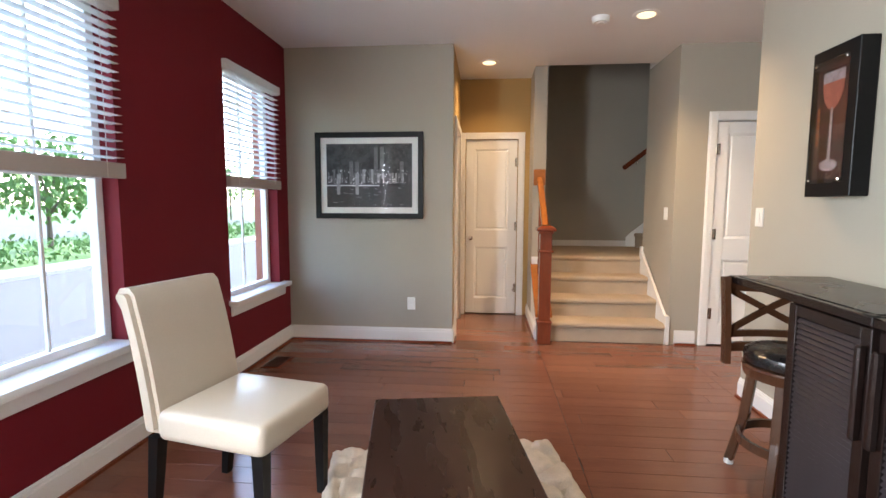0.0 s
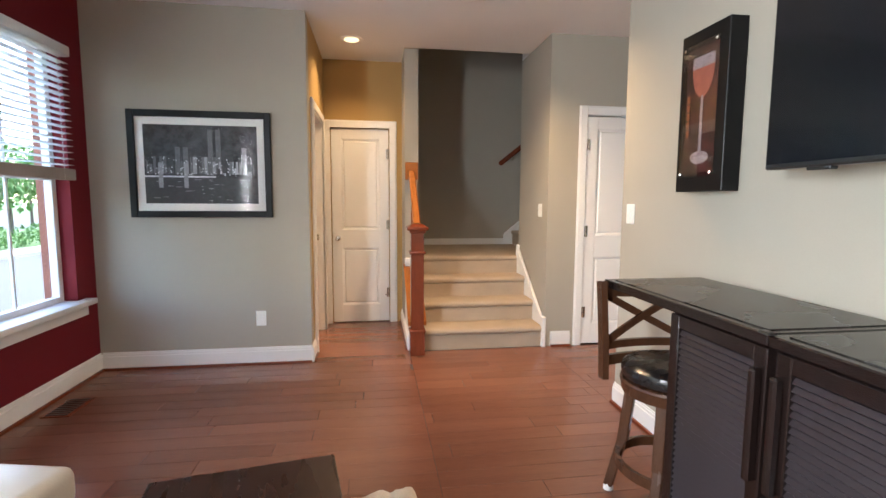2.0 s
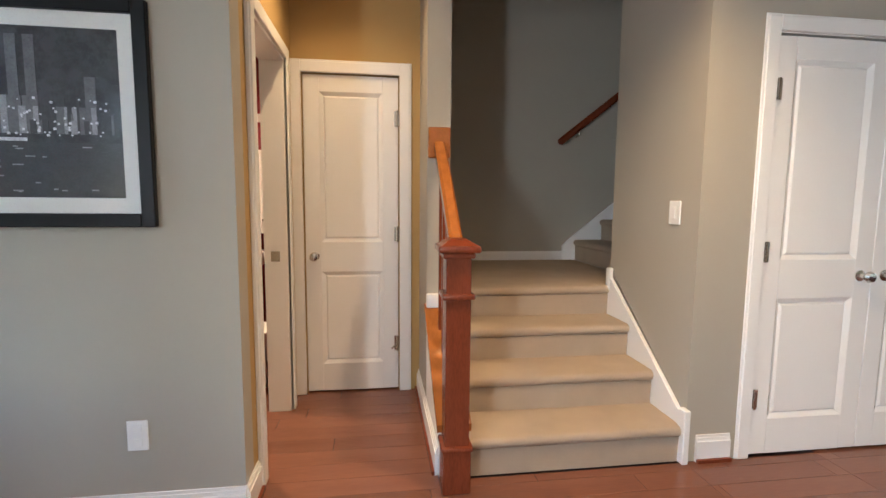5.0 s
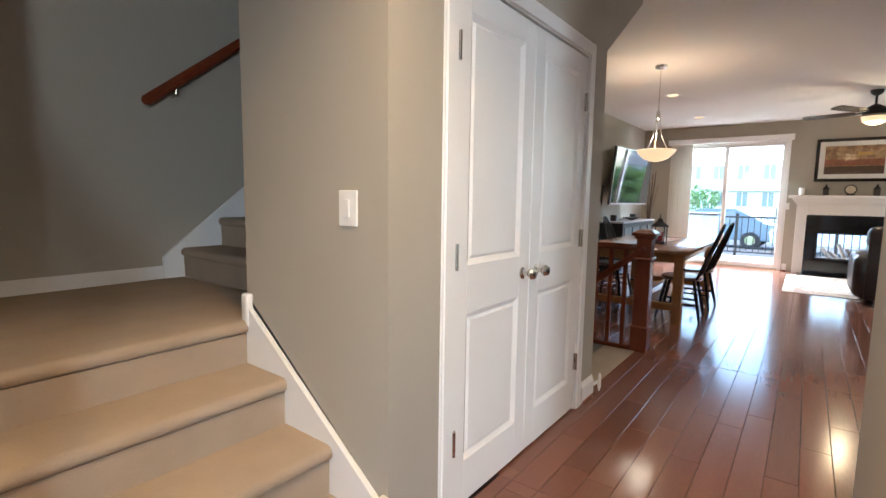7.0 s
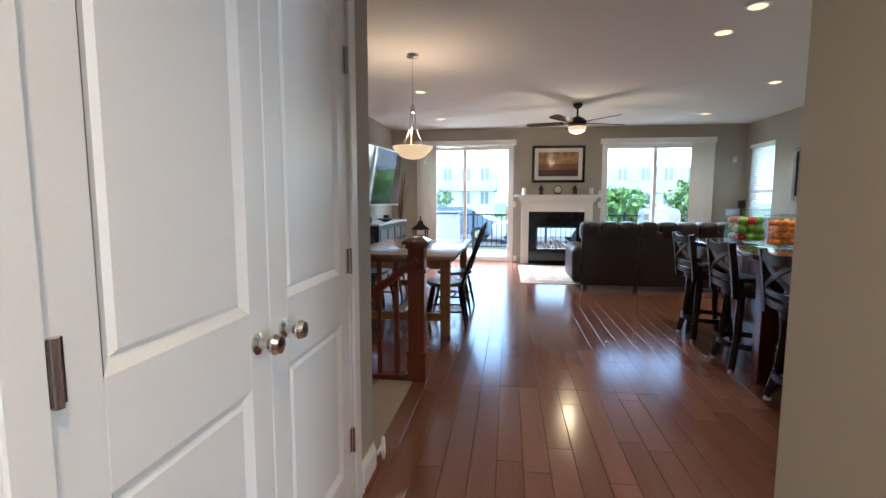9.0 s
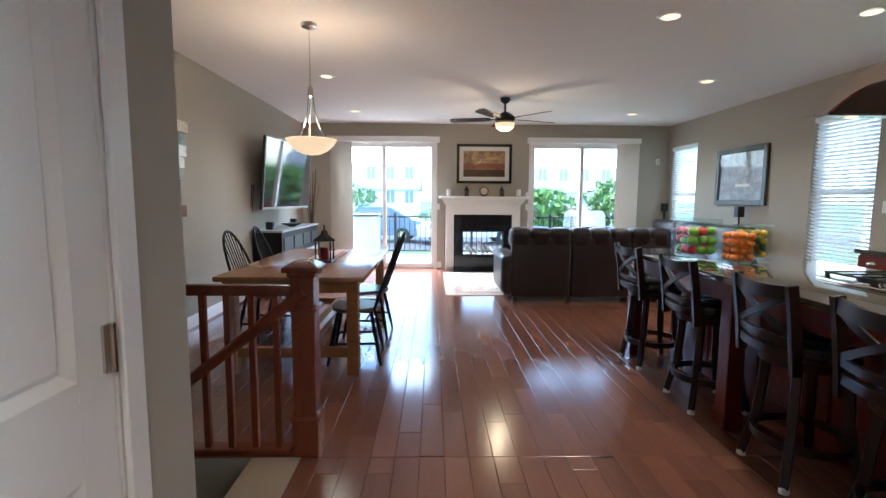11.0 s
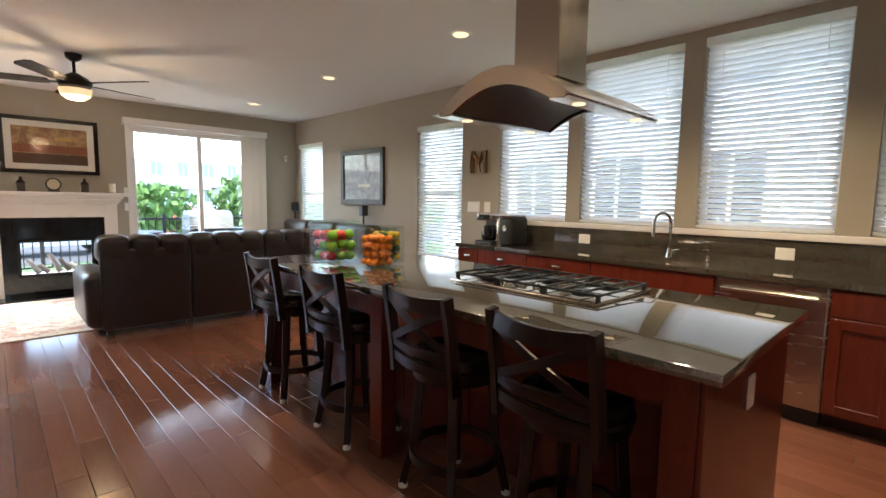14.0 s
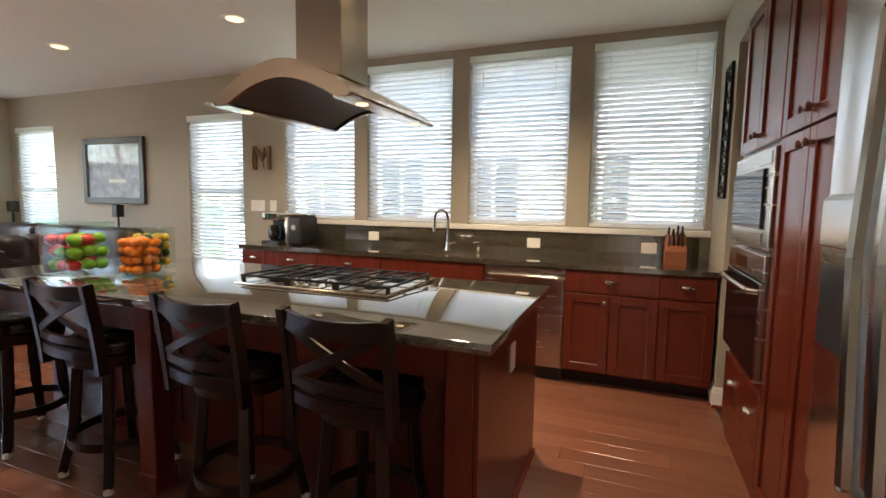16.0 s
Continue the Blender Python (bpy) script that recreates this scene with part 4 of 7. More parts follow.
GREYS = [mat("print grey %d" % k, (v, v, v * 1.02), 0.5, var=0.5, scale=40, fine=200, bump=0) for k, v in enumerate((0.04, 0.12, 0.30, 0.70))]


def skyline(t, b6, a0, a1, z0, z1):
    part("print", b6(a0, a1, 0.010, 0.0108, z0, z1), NIGHT, t)
    rnd = random.Random(4)
    w, h = a1 - a0, z1 - z0
    for k in range(80):
        u = rnd.uniform(a0, a1 - 0.03)
        hh = h * rnd.choice((0.06, 0.1, 0.14, 0.2))
        bw = rnd.uniform(0.006, 0.026)
        part("tower", b6(u, u + bw, 0.0108, 0.0112 + 0.00003 * k, z0 + h * 0.38, z0 + h * 0.40 + hh), GREYS[rnd.choice((0, 1, 1, 2))], t, smooth=False)
    for u in (0.27, 0.34, 0.56, 0.63, 0.86):
        part("tower", b6(a0 + w * u, a0 + w * u + 0.034, 0.0108, 0.0128, z0 + h * 0.38, z0 + h * (0.95 if u in (0.56, 0.63) else 0.72)), GREYS[1], t, smooth=False)
    part("bridge_deck", b6(a0, a0 + w * 0.62, 0.0108, 0.0132, z0 + h * 0.335, z0 + h * 0.355), GREYS[3], t, smooth=False)
    for u in (0.12, 0.34):
        part("bridge_pier", b6(a0 + w * u, a0 + w * u + 0.03, 0.0108, 0.0134, z0 + h * 0.2, z0 + h * 0.52), GREYS[2], t, smooth=False)
    for k in range(110):
        u, v = rnd.uniform(a0 + 0.01, a1 - 0.01), z0 + h * (0.37 + 0.22 * rnd.random() ** 1.6)
        s = rnd.uniform(0.002, 0.0045)
        part("lit_window", b6(u - s, u + s, 0.0108, 0.0136, v - s, v + s), GREYS[3], t, smooth=False)
    for k in range(24):
        u, v = rnd.uniform(a0 + 0.01, a1 - 0.05), z0 + h * rnd.uniform(0.03, 0.31)
        part("reflection_streak", b6(u, u + rnd.uniform(0.01, 0.05), 0.0108, 0.0119, v, v + 0.004), GREYS[2], t, smooth=False)
    part("water", b6(a0, a1, 0.0108, 0.0116, z0, z0 + h * 0.33), GREYS[0], t, smooth=False)


framed("framed_picture", "y", -1, YG, -0.93, 0.072, 1.157, 1.94, 0.048, 0.055, "black framed night photograph of a city skyline with a bridge", BLACKW, skyline)

ART = [speckled("art ochre", (0.20, 0.10, 0.04), (0.42, 0.26, 0.12), 9, 0.5), mat("art rust", (0.22, 0.07, 0.03), 0.5, var=0.4, scale=12), mat("art gold", (0.55, 0.32, 0.08), 0.5, var=0.3), mat("art brown", (0.07, 0.03, 0.015), 0.5, var=0.4, scale=14)]


def landscape(t, b6, a0, a1, z0, z1):
    w, h = a1 - a0, z1 - z0
    part("print", b6(a0, a1, 0.010, 0.0108, z0, z1), ART[0], t)
    part("band", b6(a0, a1, 0.0108, 0.0114, z0 + h * 0.30, z0 + h * 0.52), ART[1], t)
    part("band", b6(a0, a1, 0.0108, 0.0116, z0, z0 + h * 0.28), ART[3], t)
    part("highlight", b6(a0 + w * 0.2, a0 + w * 0.45, 0.0108, 0.0118, z0 + h * 0.66, z0 + h * 0.76), ART[2], t)


framed("framed_picture", "x", -1, XF, 2.675, 3.70, 1.615, 2.34, 0.05, 0.075, "dark framed ochre painting above the fireplace", ESPR, landscape, 0.035)


def faint(t, b6, a0, a1, z0, z1):
    w, h = a1 - a0, z1 - z0
    part("print", b6(a0, a1, 0.010, 0.0108, z0, z1), speckled("faded print", (0.20, 0.19, 0.18), (0.34, 0.33, 0.32), 7, 0.4), t)
    part("print_light", b6(a0 + w * 0.3, a0 + w * 0.62, 0.0108, 0.0114, z0 + h * 0.28, z0 + h * 0.34), CREAMP, t)


framed("framed_picture", "y", 1, YK, 9.18, 10.30, 1.265, 2.085, 0.075, 0.0, "pewter framed faded print on the living room wall", PEWTER, faint, 0.045)


def cocktail(t, b6, a0, a1, z0, z1):
    """A cocktail glass print on a dark ground."""
    w, h = a1 - a0, z1 - z0
    part("print", b6(a0, a1, 0.056, 0.0575, z0, z1), speckled("wine dark print", (0.02, 0.013, 0.012), (0.07, 0.022, 0.022), 5, 0.35), t)
    c = (a0 + a1) / 2 - 0.01
    GL = mat("painted glass", (0.26, 0.21, 0.22), 0.4, var=0.35, scale=30)
    DR = mat("painted drink", (0.28, 0.085, 0.06), 0.4, var=0.35, scale=20)
    def shape(name, pts, m, x):
        part(name, prism(B(), pts, "x", 2.336 - x, 2.336 - x + 0.001), m, t, smooth=False)
    zt = z0 + h * 0.93
    shape("painted_glass", [(c - 0.068, zt), (c + 0.068, zt), (c + 0.072, zt - 0.05), (c - 0.072, zt - 0.05)], GL, 0.0595)
    bowl = [(c + 0.07 * math.cos(a), zt - 0.05 + 0.13 * math.sin(a)) for a in [math.pi + math.pi * k / 12 for k in range(13)]]
    shape("painted_drink", bowl, DR, 0.0598)
    shape("painted_stem", [(c - 0.007, zt - 0.17), (c + 0.007, zt - 0.17), (c + 0.009, z0 + h * 0.15), (c - 0.009, z0 + h * 0.15)], GL, 0.0601)
    foot = [(c + 0.06 * math.cos(2 * math.pi * k / 20), z0 + h * 0.12 + 0.028 * math.sin(2 * math.pi * k / 20)) for k in range(20)]
    shape("painted_foot", foot, GL, 0.0604)
    for k in range(5):
        zz = z0 + h * (0.30 + 0.07 * k)
        shape("painted_letter", [(a1 - 0.03, zz), (a1 - 0.012, zz), (a1 - 0.012, zz + 0.03), (a1 - 0.03, zz + 0.03)], ART[1], 0.0594)


wf = thing("framed_picture", (2.366, 2.76, 1.335), "deep black box frame with a cocktail glass print", "picture")
part("box_frame", bx(B(), 2.28, 2.364, 2.61, 2.915, 1.335, 2.045, 0.003), BLACKW, wf, smooth=False)
cocktail(wf, lambda u0, u1, d0, d1, c0, c1, bev=0.0: bx(B(), 2.336 - d1, 2.336 - d0, u0, u1, c0, c1, bev), 2.665, 2.865, 1.42, 1.965)
cv = part("cover", bx(B(), 2.266, 2.269, 2.65, 2.88, 1.40, 1.985), CLEAR, wf, "clear acrylic cover")
cv.visible_shadow = False
for y in (2.665, 2.865):
    for z in (1.415, 1.97):
        part("stud", bx(B(), 2.260, 2.282, y - 0.006, y + 0.006, z - 0.006, z + 0.006, 0.002), CHROME, wf)

# ---- living room television ----
SCREEN = mat("dark screen", (0.006, 0.007, 0.009), 0.12, var=0.02, bump=0)
tv = thing("television", (2.25, 1.6, 1.37), "black flat television on a wall mount, switched off", "television")
part("body", bx(B(), 2.165, 2.21, 1.04, 2.265, 1.395, 2.085, 0.006), BLACK, tv, smooth=False)
part("screen", bx(B(), 2.162, 2.166, 1.052, 2.253, 1.412, 2.074), SCREEN, tv, smooth=False)
part("sensor", bx(B(), 2.17, 2.20, 2.03, 2.11, 1.385, 1.397, 0.003), BLACK, tv)
part("wall_bracket", bx(B(), 2.20, 2.366, 1.40, 1.80, 1.55, 1.95), BLACK, tv)


# ---- dining chair in cream leather ----
def parsons():
    t = thing("parsons_chair", (0, 0, 0), "cream leather high-back chair on black wooden legs", "chair")
    part("seat", bx(B(), -0.19, 0.30, -0.235, 0.235, 0.375, 0.50, 0.035, 4), WLEATH, t, "cream leather seat")
    n = 8
    rows = []
    for k in range(n + 1):
        f = k / n
        z = 0.40 + 0.54 * f
        x = -0.215 - 0.05 * f - 0.055 * f * f
        rows.append((x, z))
    prof = [(x + 0.04, z) for x, z in rows] + [(rows[-1][0] + 0.015, 0.965), (rows[-1][0] - 0.03, 0.962), (rows[-1][0] - 0.055, 0.93)] + [(x - 0.04, z) for x, z in rows[::-1][1:]]
    bm = prism(B(), prof, "y", -0.235, 0.235)
    bmesh.ops.bevel(bm, geom=[e for e in bm.edges if abs(e.verts[0].co.y - e.verts[1].co.y) < 1e-6], offset=0.02, segments=2, affect="EDGES")
    part("backrest", bm, WLEATH, t, "cream leather backrest")
    for sx, sy in ((1, 1), (1, -1), (-1, 1), (-1, -1)):
        x, y = (0.265 if sx > 0 else -0.215), 0.20 * sy
        bm = B()
        a, b = 0.024, 0.017
        dx = -0.045 if sx < 0 else 0.0
        lo = [bm.verts.new((x + dx + u * b, y + v * b, 0)) for u, v in ((-1, -1), (1, -1), (1, 1), (-1, 1))]
        hi = [bm.verts.new((x + u * a, y + v * a, 0.385)) for u, v in ((-1, -1), (1, -1), (1, 1), (-1, 1))]
        for i in range(4):
            bm.faces.new((lo[i], lo[(i + 1) % 4], hi[(i + 1) % 4], hi[i]))
        bm.faces.new(lo[::-1])
        bm.faces.new(hi)
        part("leg", bm, BLACKW, t, smooth=False)
    return t


pc = parsons()
pc.matrix_basis = pose(-0.38, 2.12, 0, 0, 0, -12)

# ---- coffee table and shag rug ----
ct = thing("coffee_table", (0.50, 1.70, 0), "low espresso wooden coffee table", "coffee table")
part("tabletop", bx(B(), 0.23, 0.77, 1.08, 2.28, 0.41, 0.45, 0.004), TABLEW, ct, smooth=False)
part("apron", bx(B(), 0.27, 0.73, 1.12, 2.24, 0.34, 0.41), TABLEW, ct, smooth=False)
for x in (0.275, 0.665):
    for y in (1.125, 2.175):
        part("leg", bx(B(), x, x + 0.06, y, y + 0.06, 0.02, 0.36, 0.003), TABLEW, ct, smooth=False)
ct.rotation_euler[2] = radians(10)
ct.location = (0.54, 1.71, 0)
bm = B()
bmesh.ops.create_grid(bm, x_segments=110, y_segments=140, size=0.5)
for v in bm.verts:
    v.co.x *= 1.16
    v.co.y *= 1.50
    ed = min(0.58 - abs(v.co.x), 0.75 - abs(v.co.y))
    d1 = noise.voronoi(Vector((v.co.x * 6.0, v.co.y * 7.0, 0)))[0]
    lump = min(1, 3.2 * (d1[1] - d1[0])) ** 0.5
    v.co.z = 0.004 + min(1, ed * 30) * (0.008 + 0.038 * lump + 0.005 * noise.noise(v.co * 30))
    v.co.x += 0.012 * noise.noise(Vector((v.co.y * 12, 0, 1)))
    v.co.y += 0.012 * noise.noise(Vector((v.co.x * 12, 0, 7)))
sr = single("shag_rug", bm, SHAG, "cream tufted shag rug under the coffee table", "rug")
sr.matrix_basis = pose(0.575, 1.955, 0.001, 0, 0, 11)

# ---- bar cabinet ----
bc = thing("bar_cabinet", (2.1, 1.4, 0), "espresso bar cabinet with louvred doors and an overhanging top", "bar cabinet")
part("top", bx(B(), 1.868, 2.345, 1.885, 2.785, 0.905, 0.94, 0.004), ESPR, bc, "dark stained bar top", smooth=False)
part("top", bx(B(), 1.868, 2.345, 0.20, 1.881, 0.905, 0.938, 0.004), ESPR, bc, smooth=False)
part("top_inlay", bx(B(), 1.90, 2.31, 1.915, 2.745, 0.94, 0.943), BARTOP, bc, smooth=False)
part("top_inlay", bx(B(), 1.90, 2.31, 0.24, 1.85, 0.938, 0.941), BARTOP, bc, smooth=False)
part("body", bx(B(), 1.90, 2.33, 0.22, 2.31, 0.0, 0.905), ESPR, bc, smooth=False)
for y0, y1 in ((1.885, 2.30), (1.44, 1.855), (0.98, 1.395), (0.535, 0.95)):
    dr = part("door", bx(B(), 1.895, 1.90, y0, y1, 0.05, 0.90), ESPR, bc, "louvred espresso door", smooth=False)
    for a, b, c, e in ((y0, y0 + 0.045, 0.05, 0.90), (y1 - 0.045, y1, 0.05, 0.90), (y0 + 0.045, y1 - 0.045, 0.05, 0.10), (y0 + 0.045, y1 - 0.045, 0.855, 0.90)):
        part("stile", bx(B(), 1.872, 1.897, a, b, c, e, 0.003), ESPR, dr, smooth=False)
    z = 0.108
    lou = None
    while z < 0.85:
        if lou is None:
            t = bx(B(), -0.009, 0.009, -(y1 - y0 - 0.09) / 2, (y1 - y0 - 0.09) / 2, -0.0025, 0.0025)
            bmesh.ops.transform(t, matrix=Matrix.Rotation(radians(-52), 4, "Y"), verts=t.verts)
            me = bpy.data.meshes.new("louvre")
            t.to_mesh(me)
            t.free()
            me.materials.append(LOUV)
            lou = me
        share("louvre", lou, dr, (1.884, (y0 + y1) / 2, z))
        z += 0.0215
for y in (1.905, 1.835):
    part("handle", bx(B(), 1.842, 1.872, y - 0.012, y + 0.012, 0.52, 0.84, 0.006), ESPR, bc, "long vertical wooden handle")
part("latch", bx(B(), 1.85, 1.88, 1.862, 1.902, 0.940, 0.948, 0.003), IRON, bc)


# ---- bar stools ----
def stool(wood, name, label, seat_z=0.60, back_z=0.925, group=""):
    """A stool that faces +y, with an X back, round padded seat and ring stretcher."""
    t = thing(name, (0, 0, 0), label, "bar stool", group)
    bm = lathe(B(), [(0.10, 0.035), (0.17, 0.035), (0.195, 0.02), (0.20, 0.0), (0.195, -0.025), (0.16, -0.03)][::-1], (0, 0, seat_z), 28)
    part("seat", bm, BLEATH, t, "round black leather seat")
    part("seat_ring", lathe(B(), [(0.17, -0.095), (0.195, -0.09), (0.20, -0.055), (0.205, -0.045), (0.20, -0.035), (0.17, -0.03)], (0, 0, seat_z), 28), wood, t)
    r = 0.155
    for k in range(4):
        a = math.pi / 4 + k * math.pi / 2
        top = (r * math.cos(a), r * math.sin(a))
        bot = ((r + 0.085) * math.cos(a), (r + 0.085) * math.sin(a))
        mid_ = ((r + 0.03) * math.cos(a), (r + 0.03) * math.sin(a))
        bm = beam(B(), (*top, seat_z - 0.06), (*mid_, 0.25), 0.042, 0.042, 0.004)
        beam(bm, (*mid_, 0.26), (*bot, 0.02), 0.038, 0.038, 0.004)
        lg = part("leg", bm, wood, t)
        part("glide", rod(B(), (*bot, 0.0), (*bot, 0.03), 0.022, 0.02, 10), PLAST, lg, "white foot glide")
    ring = [(0.20 * math.cos(2 * math.pi * k / 28), 0.20 * math.sin(2 * math.pi * k / 28), 0.20) for k in range(28)]
    part("ring_stretcher", sweep(B(), ring, (0, 0, 1), 0.04, 0.018, True), wood, t)
    w = 0.205
    def by(z):
        f = (z - 0.5) / 0.45
        return -0.185 - 0.05 * max(0, f) ** 1.5
    for s in (-1, 1):
        zs = [seat_z - 0.09 + (back_z + 0.012 - seat_z + 0.09) * k / 7 for k in range(8)]
        part("back_post", sweep(B(), [(s * w, by(z), z) for z in zs], (0, 1, 0), 0.045, 0.028), wood, t)
    def slat(z, hgt, name_, bow=0.035, dip=0.0):
        xs = [-w + 2 * w * k / 10 for k in range(11)]
        part(name_, sweep(B(), [(x, by(z) - bow * (1 - (x / w) ** 2), z - dip * (1 - (x / w) ** 2)) for x in xs], (0, 1, 0), 0.02, hgt), wood, t)
    slat(back_z - 0.022, 0.062, "top_rail", dip=0.014)
    slat(seat_z + 0.055, 0.034, "lower_rail")
    slat(seat_z - 0.01, 0.045, "seat_rail")
    for s in (-1, 1):
        pts = []
        for k in range(9):
            f = k / 8
            z, x = seat_z + 0.065 + (back_z - seat_z - 0.105) * f, s * w * (2 * f - 1)
            pts.append((x, by(z) - 0.03 * (1 - (x / w) ** 2) - 0.006 * s, z))
        part("cross_slat", sweep(B(), pts, (0, 1, 0), 0.012, 0.032), wood, t)
    return t


bs = stool(STOOLW, "bar_stool", "walnut swivel bar stool with X back and black leather seat")
bs.matrix_basis = pose(2.045, 2.52, 0, 0, 0, 180)
ks = stool(DSTOOL, "counter_stool", "dark mahogany counter stool with X back and black seat", 0.655, 0.955, "stools at the kitchen island")
spots = ((4.53, 2.335, 177), (5.14, 2.335, 176), (5.95, 2.33, 178), (6.73, 2.33, 180))
ks.matrix_basis = pose(spots[0][0], spots[0][1], 0, 0, 0, spots[0][2])
for x, y, a in spots[1:]:
    copy_thing(ks, pose(x, y, 0, 0, 0, a))

# ---- powder room ----
sk = thing("pedestal_sink", (-0.55, 6.35, 0), "white pedestal sink with a chrome tap", "sink")
part("basin", bx(B(), -0.40, 0.02, 6.12, 6.59, 0.76, 0.87, 0.04, 3), PLAST, sk)
part("pedestal", lathe(B(), [(0.13, 0), (0.11, 0.05), (0.08, 0.3), (0.10, 0.76)], (-0.2, 6.42, 0), 18), PLAST, sk)
part("tap", tube(B(), [(-0.06, 6.50, 0.87), (-0.06, 6.50, 0.96), (-0.06, 6.40, 0.98)], 0.012), CHROME, sk)
mc = thing("medicine_cabinet", (-0.1, 6.55, 1.1), "white wall cabinet above the sink", "cabinet")
part("body", bx(B(), -0.30, 0.06, 6.46, 6.598, 1.0, 1.62, 0.004), WHITE, mc, smooth=False)
part("handle", rod(B(), (0.02, 6.45, 1.10), (0.02, 6.46, 1.10), 0.015), CHROME, mc)
structure("trim", [(-1.25, 0.20, 6.575, 6.60, 1.84, 1.90)], WHITE)
tl = thing("toilet", (-0.1, 5.9, 0), "white ceramic toilet in the powder room", "toilet")
part("bowl", lathe(B(), [(0.12, 0), (0.11, 0.15), (0.17, 0.32), (0.19, 0.40), (0.15, 0.41)], (0.0, 5.98, 0), 22), PLAST, tl)
tb = thing("towel_ring", (0.1, 6.5, 0.6), "chrome ring holder on the red wall", "towel ring")
part("ring", tube(B(), [(0.09 + 0.07 * math.cos(a), 6.57, 0.58 + 0.07 * math.sin(a)) for a in [2 * math.pi * k / 16 for k in range(17)]], 0.007, 6), CHROME, tb)
part("mount", rod(B(), (0.09, 6.60, 0.66), (0.09, 6.56, 0.66), 0.02), CHROME, tb)


# ---- kitchen: base units under the windows ----
CF, CT = 0.28, 0.905        # front of the units, top of the worktop


def shaker(name, axis, s, p, a0, a1, z0, z1, parent, pull=None, label=""):
    """A shaker front: frame and recessed panel; axis: across which it lies, s: way it looks."""
    def b6(u0, u1, d0, d1, c0, c1, bev=0.0):
        lo, hi = sorted((p + s * d0, p + s * d1))
        return bx(B(), lo, hi, u0, u1, c0, c1, bev) if axis == "x" else bx(B(), u0, u1, lo, hi, c0, c1, bev)
    small = z1 - z0 < 0.25
    ob = part(name, b6(a0, a1, 0.0, 0.012 if not small else 0.02, z0, z1, 0.002), CAB, parent, label, smooth=False)
    if not small:
        w = 0.06
        for u0, u1, c0, c1 in ((a0, a0 + w, z0, z1), (a1 - w, a1, z0, z1), (a0 + w, a1 - w, z0, z0 + w), (a0 + w, a1 - w, z1 - w, z1)):
            part("rail", b6(u0, u1, 0.012, 0.022, c0, c1, 0.002), CAB, ob, smooth=False)
    if pull:
        kind, u, z = pull
        if kind == "cup":
            t = lathe(B(), [(0.045, 0), (0.042, 0.012), (0.03, 0.022), (0.008, 0.026)], seg=16)
            m = Matrix.Diagonal((1, 0.45, 1, 1))
            turn = Matrix.Rotation(radians(-90 if s > 0 else 90), 4, "X") if axis == "y" else Matrix.Rotation(radians(90), 4, "Z") @ Matrix.Rotation(radians(-90), 4, "X")
            if axis == "x":
                turn = Matrix.Rotation(radians(90), 4, "Y") @ Matrix.Rotation(radians(90), 4, "Z")
            loc = (u, p + s * 0.02, z) if axis == "y" else (p + s * 0.02, u, z)
            bmesh.ops.transform(t, matrix=Matrix.Translation(loc) @ turn @ m, verts=t.verts)
            part("cup_pull", t, CHROME, ob, "nickel cup pull")
        else:
            t = lathe(B(), [(0.008, 0), (0.006, 0.015), (0.014, 0.024), (0.013, 0.032), (0.004, 0.035)], seg=12)
            turn = Matrix.Rotation(radians(-90 if s > 0 else 90), 4, "X") if axis == "y" else Matrix.Rotation(radians(90), 4, "Y")
            loc = (u, p + s * 0.02, z) if axis == "y" else (p + s * 0.02, u, z)
            bmesh.ops.transform(t, matrix=Matrix.Translation(loc) @ turn, verts=t.verts)
            part("knob", t, CHROME if axis == "y" else STOOLW, ob, "small round cabinet knob")
    return ob


def base_unit(x0, x1, doors, drawers, label="cherry wooden base cabinet with nickel pulls"):
    t = thing("base_cabinet", ((x0 + x1) / 2, (YK + CF) / 2, 0), label, "kitchen cabinet", "base cabinets under the windows")
    part("body", bx(B(), x0, x1, YK + 0.01, CF, 0.10, 0.865), CAB, t, smooth=False)
    part("toe_kick", bx(B(), x0, x1, YK + 0.01, CF - 0.09, 0.0, 0.10), SUB, t, smooth=False)
    for a, b in drawers:
        shaker("drawer", "y", 1, CF, a + 0.004, b - 0.004, 0.70, 0.855, t, ("cup", (a + b) / 2, 0.785))
    for a, b, side in doors:
        shaker("door", "y", 1, CF, a + 0.004, b - 0.004, 0.115, 0.69, t, ("knob", b - 0.035 if side > 0 else a + 0.035, 0.64))
    return t


base_unit(3.09, 3.44, [(3.09, 3.44, 1)], [(3.09, 3.44)])
base_unit(3.44, 4.08, [(3.44, 3.76, 1), (3.76, 4.08, -1)], [(3.44, 4.08)])
base_unit(4.70, 5.62, [(4.70, 5.16, 1), (5.16, 5.62, -1)], [], "cherry wooden sink cabinet")
base_unit(5.62, 6.26, [(5.62, 6.26, 1)], [(5.62, 6.26)])
base_unit(6.26, 6.86, [(6.26, 6.86, 1)], [(6.26, 6.86)])
base_unit(6.86, 7.14, [(6.86, 7.14, 1)], [(6.86, 7.14)])
part("false_front", bx(B(), 4.705, 5.615, CF, CF + 0.02, 0.70, 0.855, 0.002), CAB, bpy.data.objects["base_cabinet.002"], smooth=False)
dw = thing("dishwasher", (4.39, CF, 0), "stainless steel dishwasher with a bar handle", "dishwasher")
part("body", bx(B(), 4.085, 4.695, YK + 0.05, CF, 0.10, 0.865), STEEL, dw, smooth=False)
part("door", bx(B(), 4.09, 4.69, CF, CF + 0.025, 0.11, 0.86, 0.004), STEEL, dw, smooth=False)
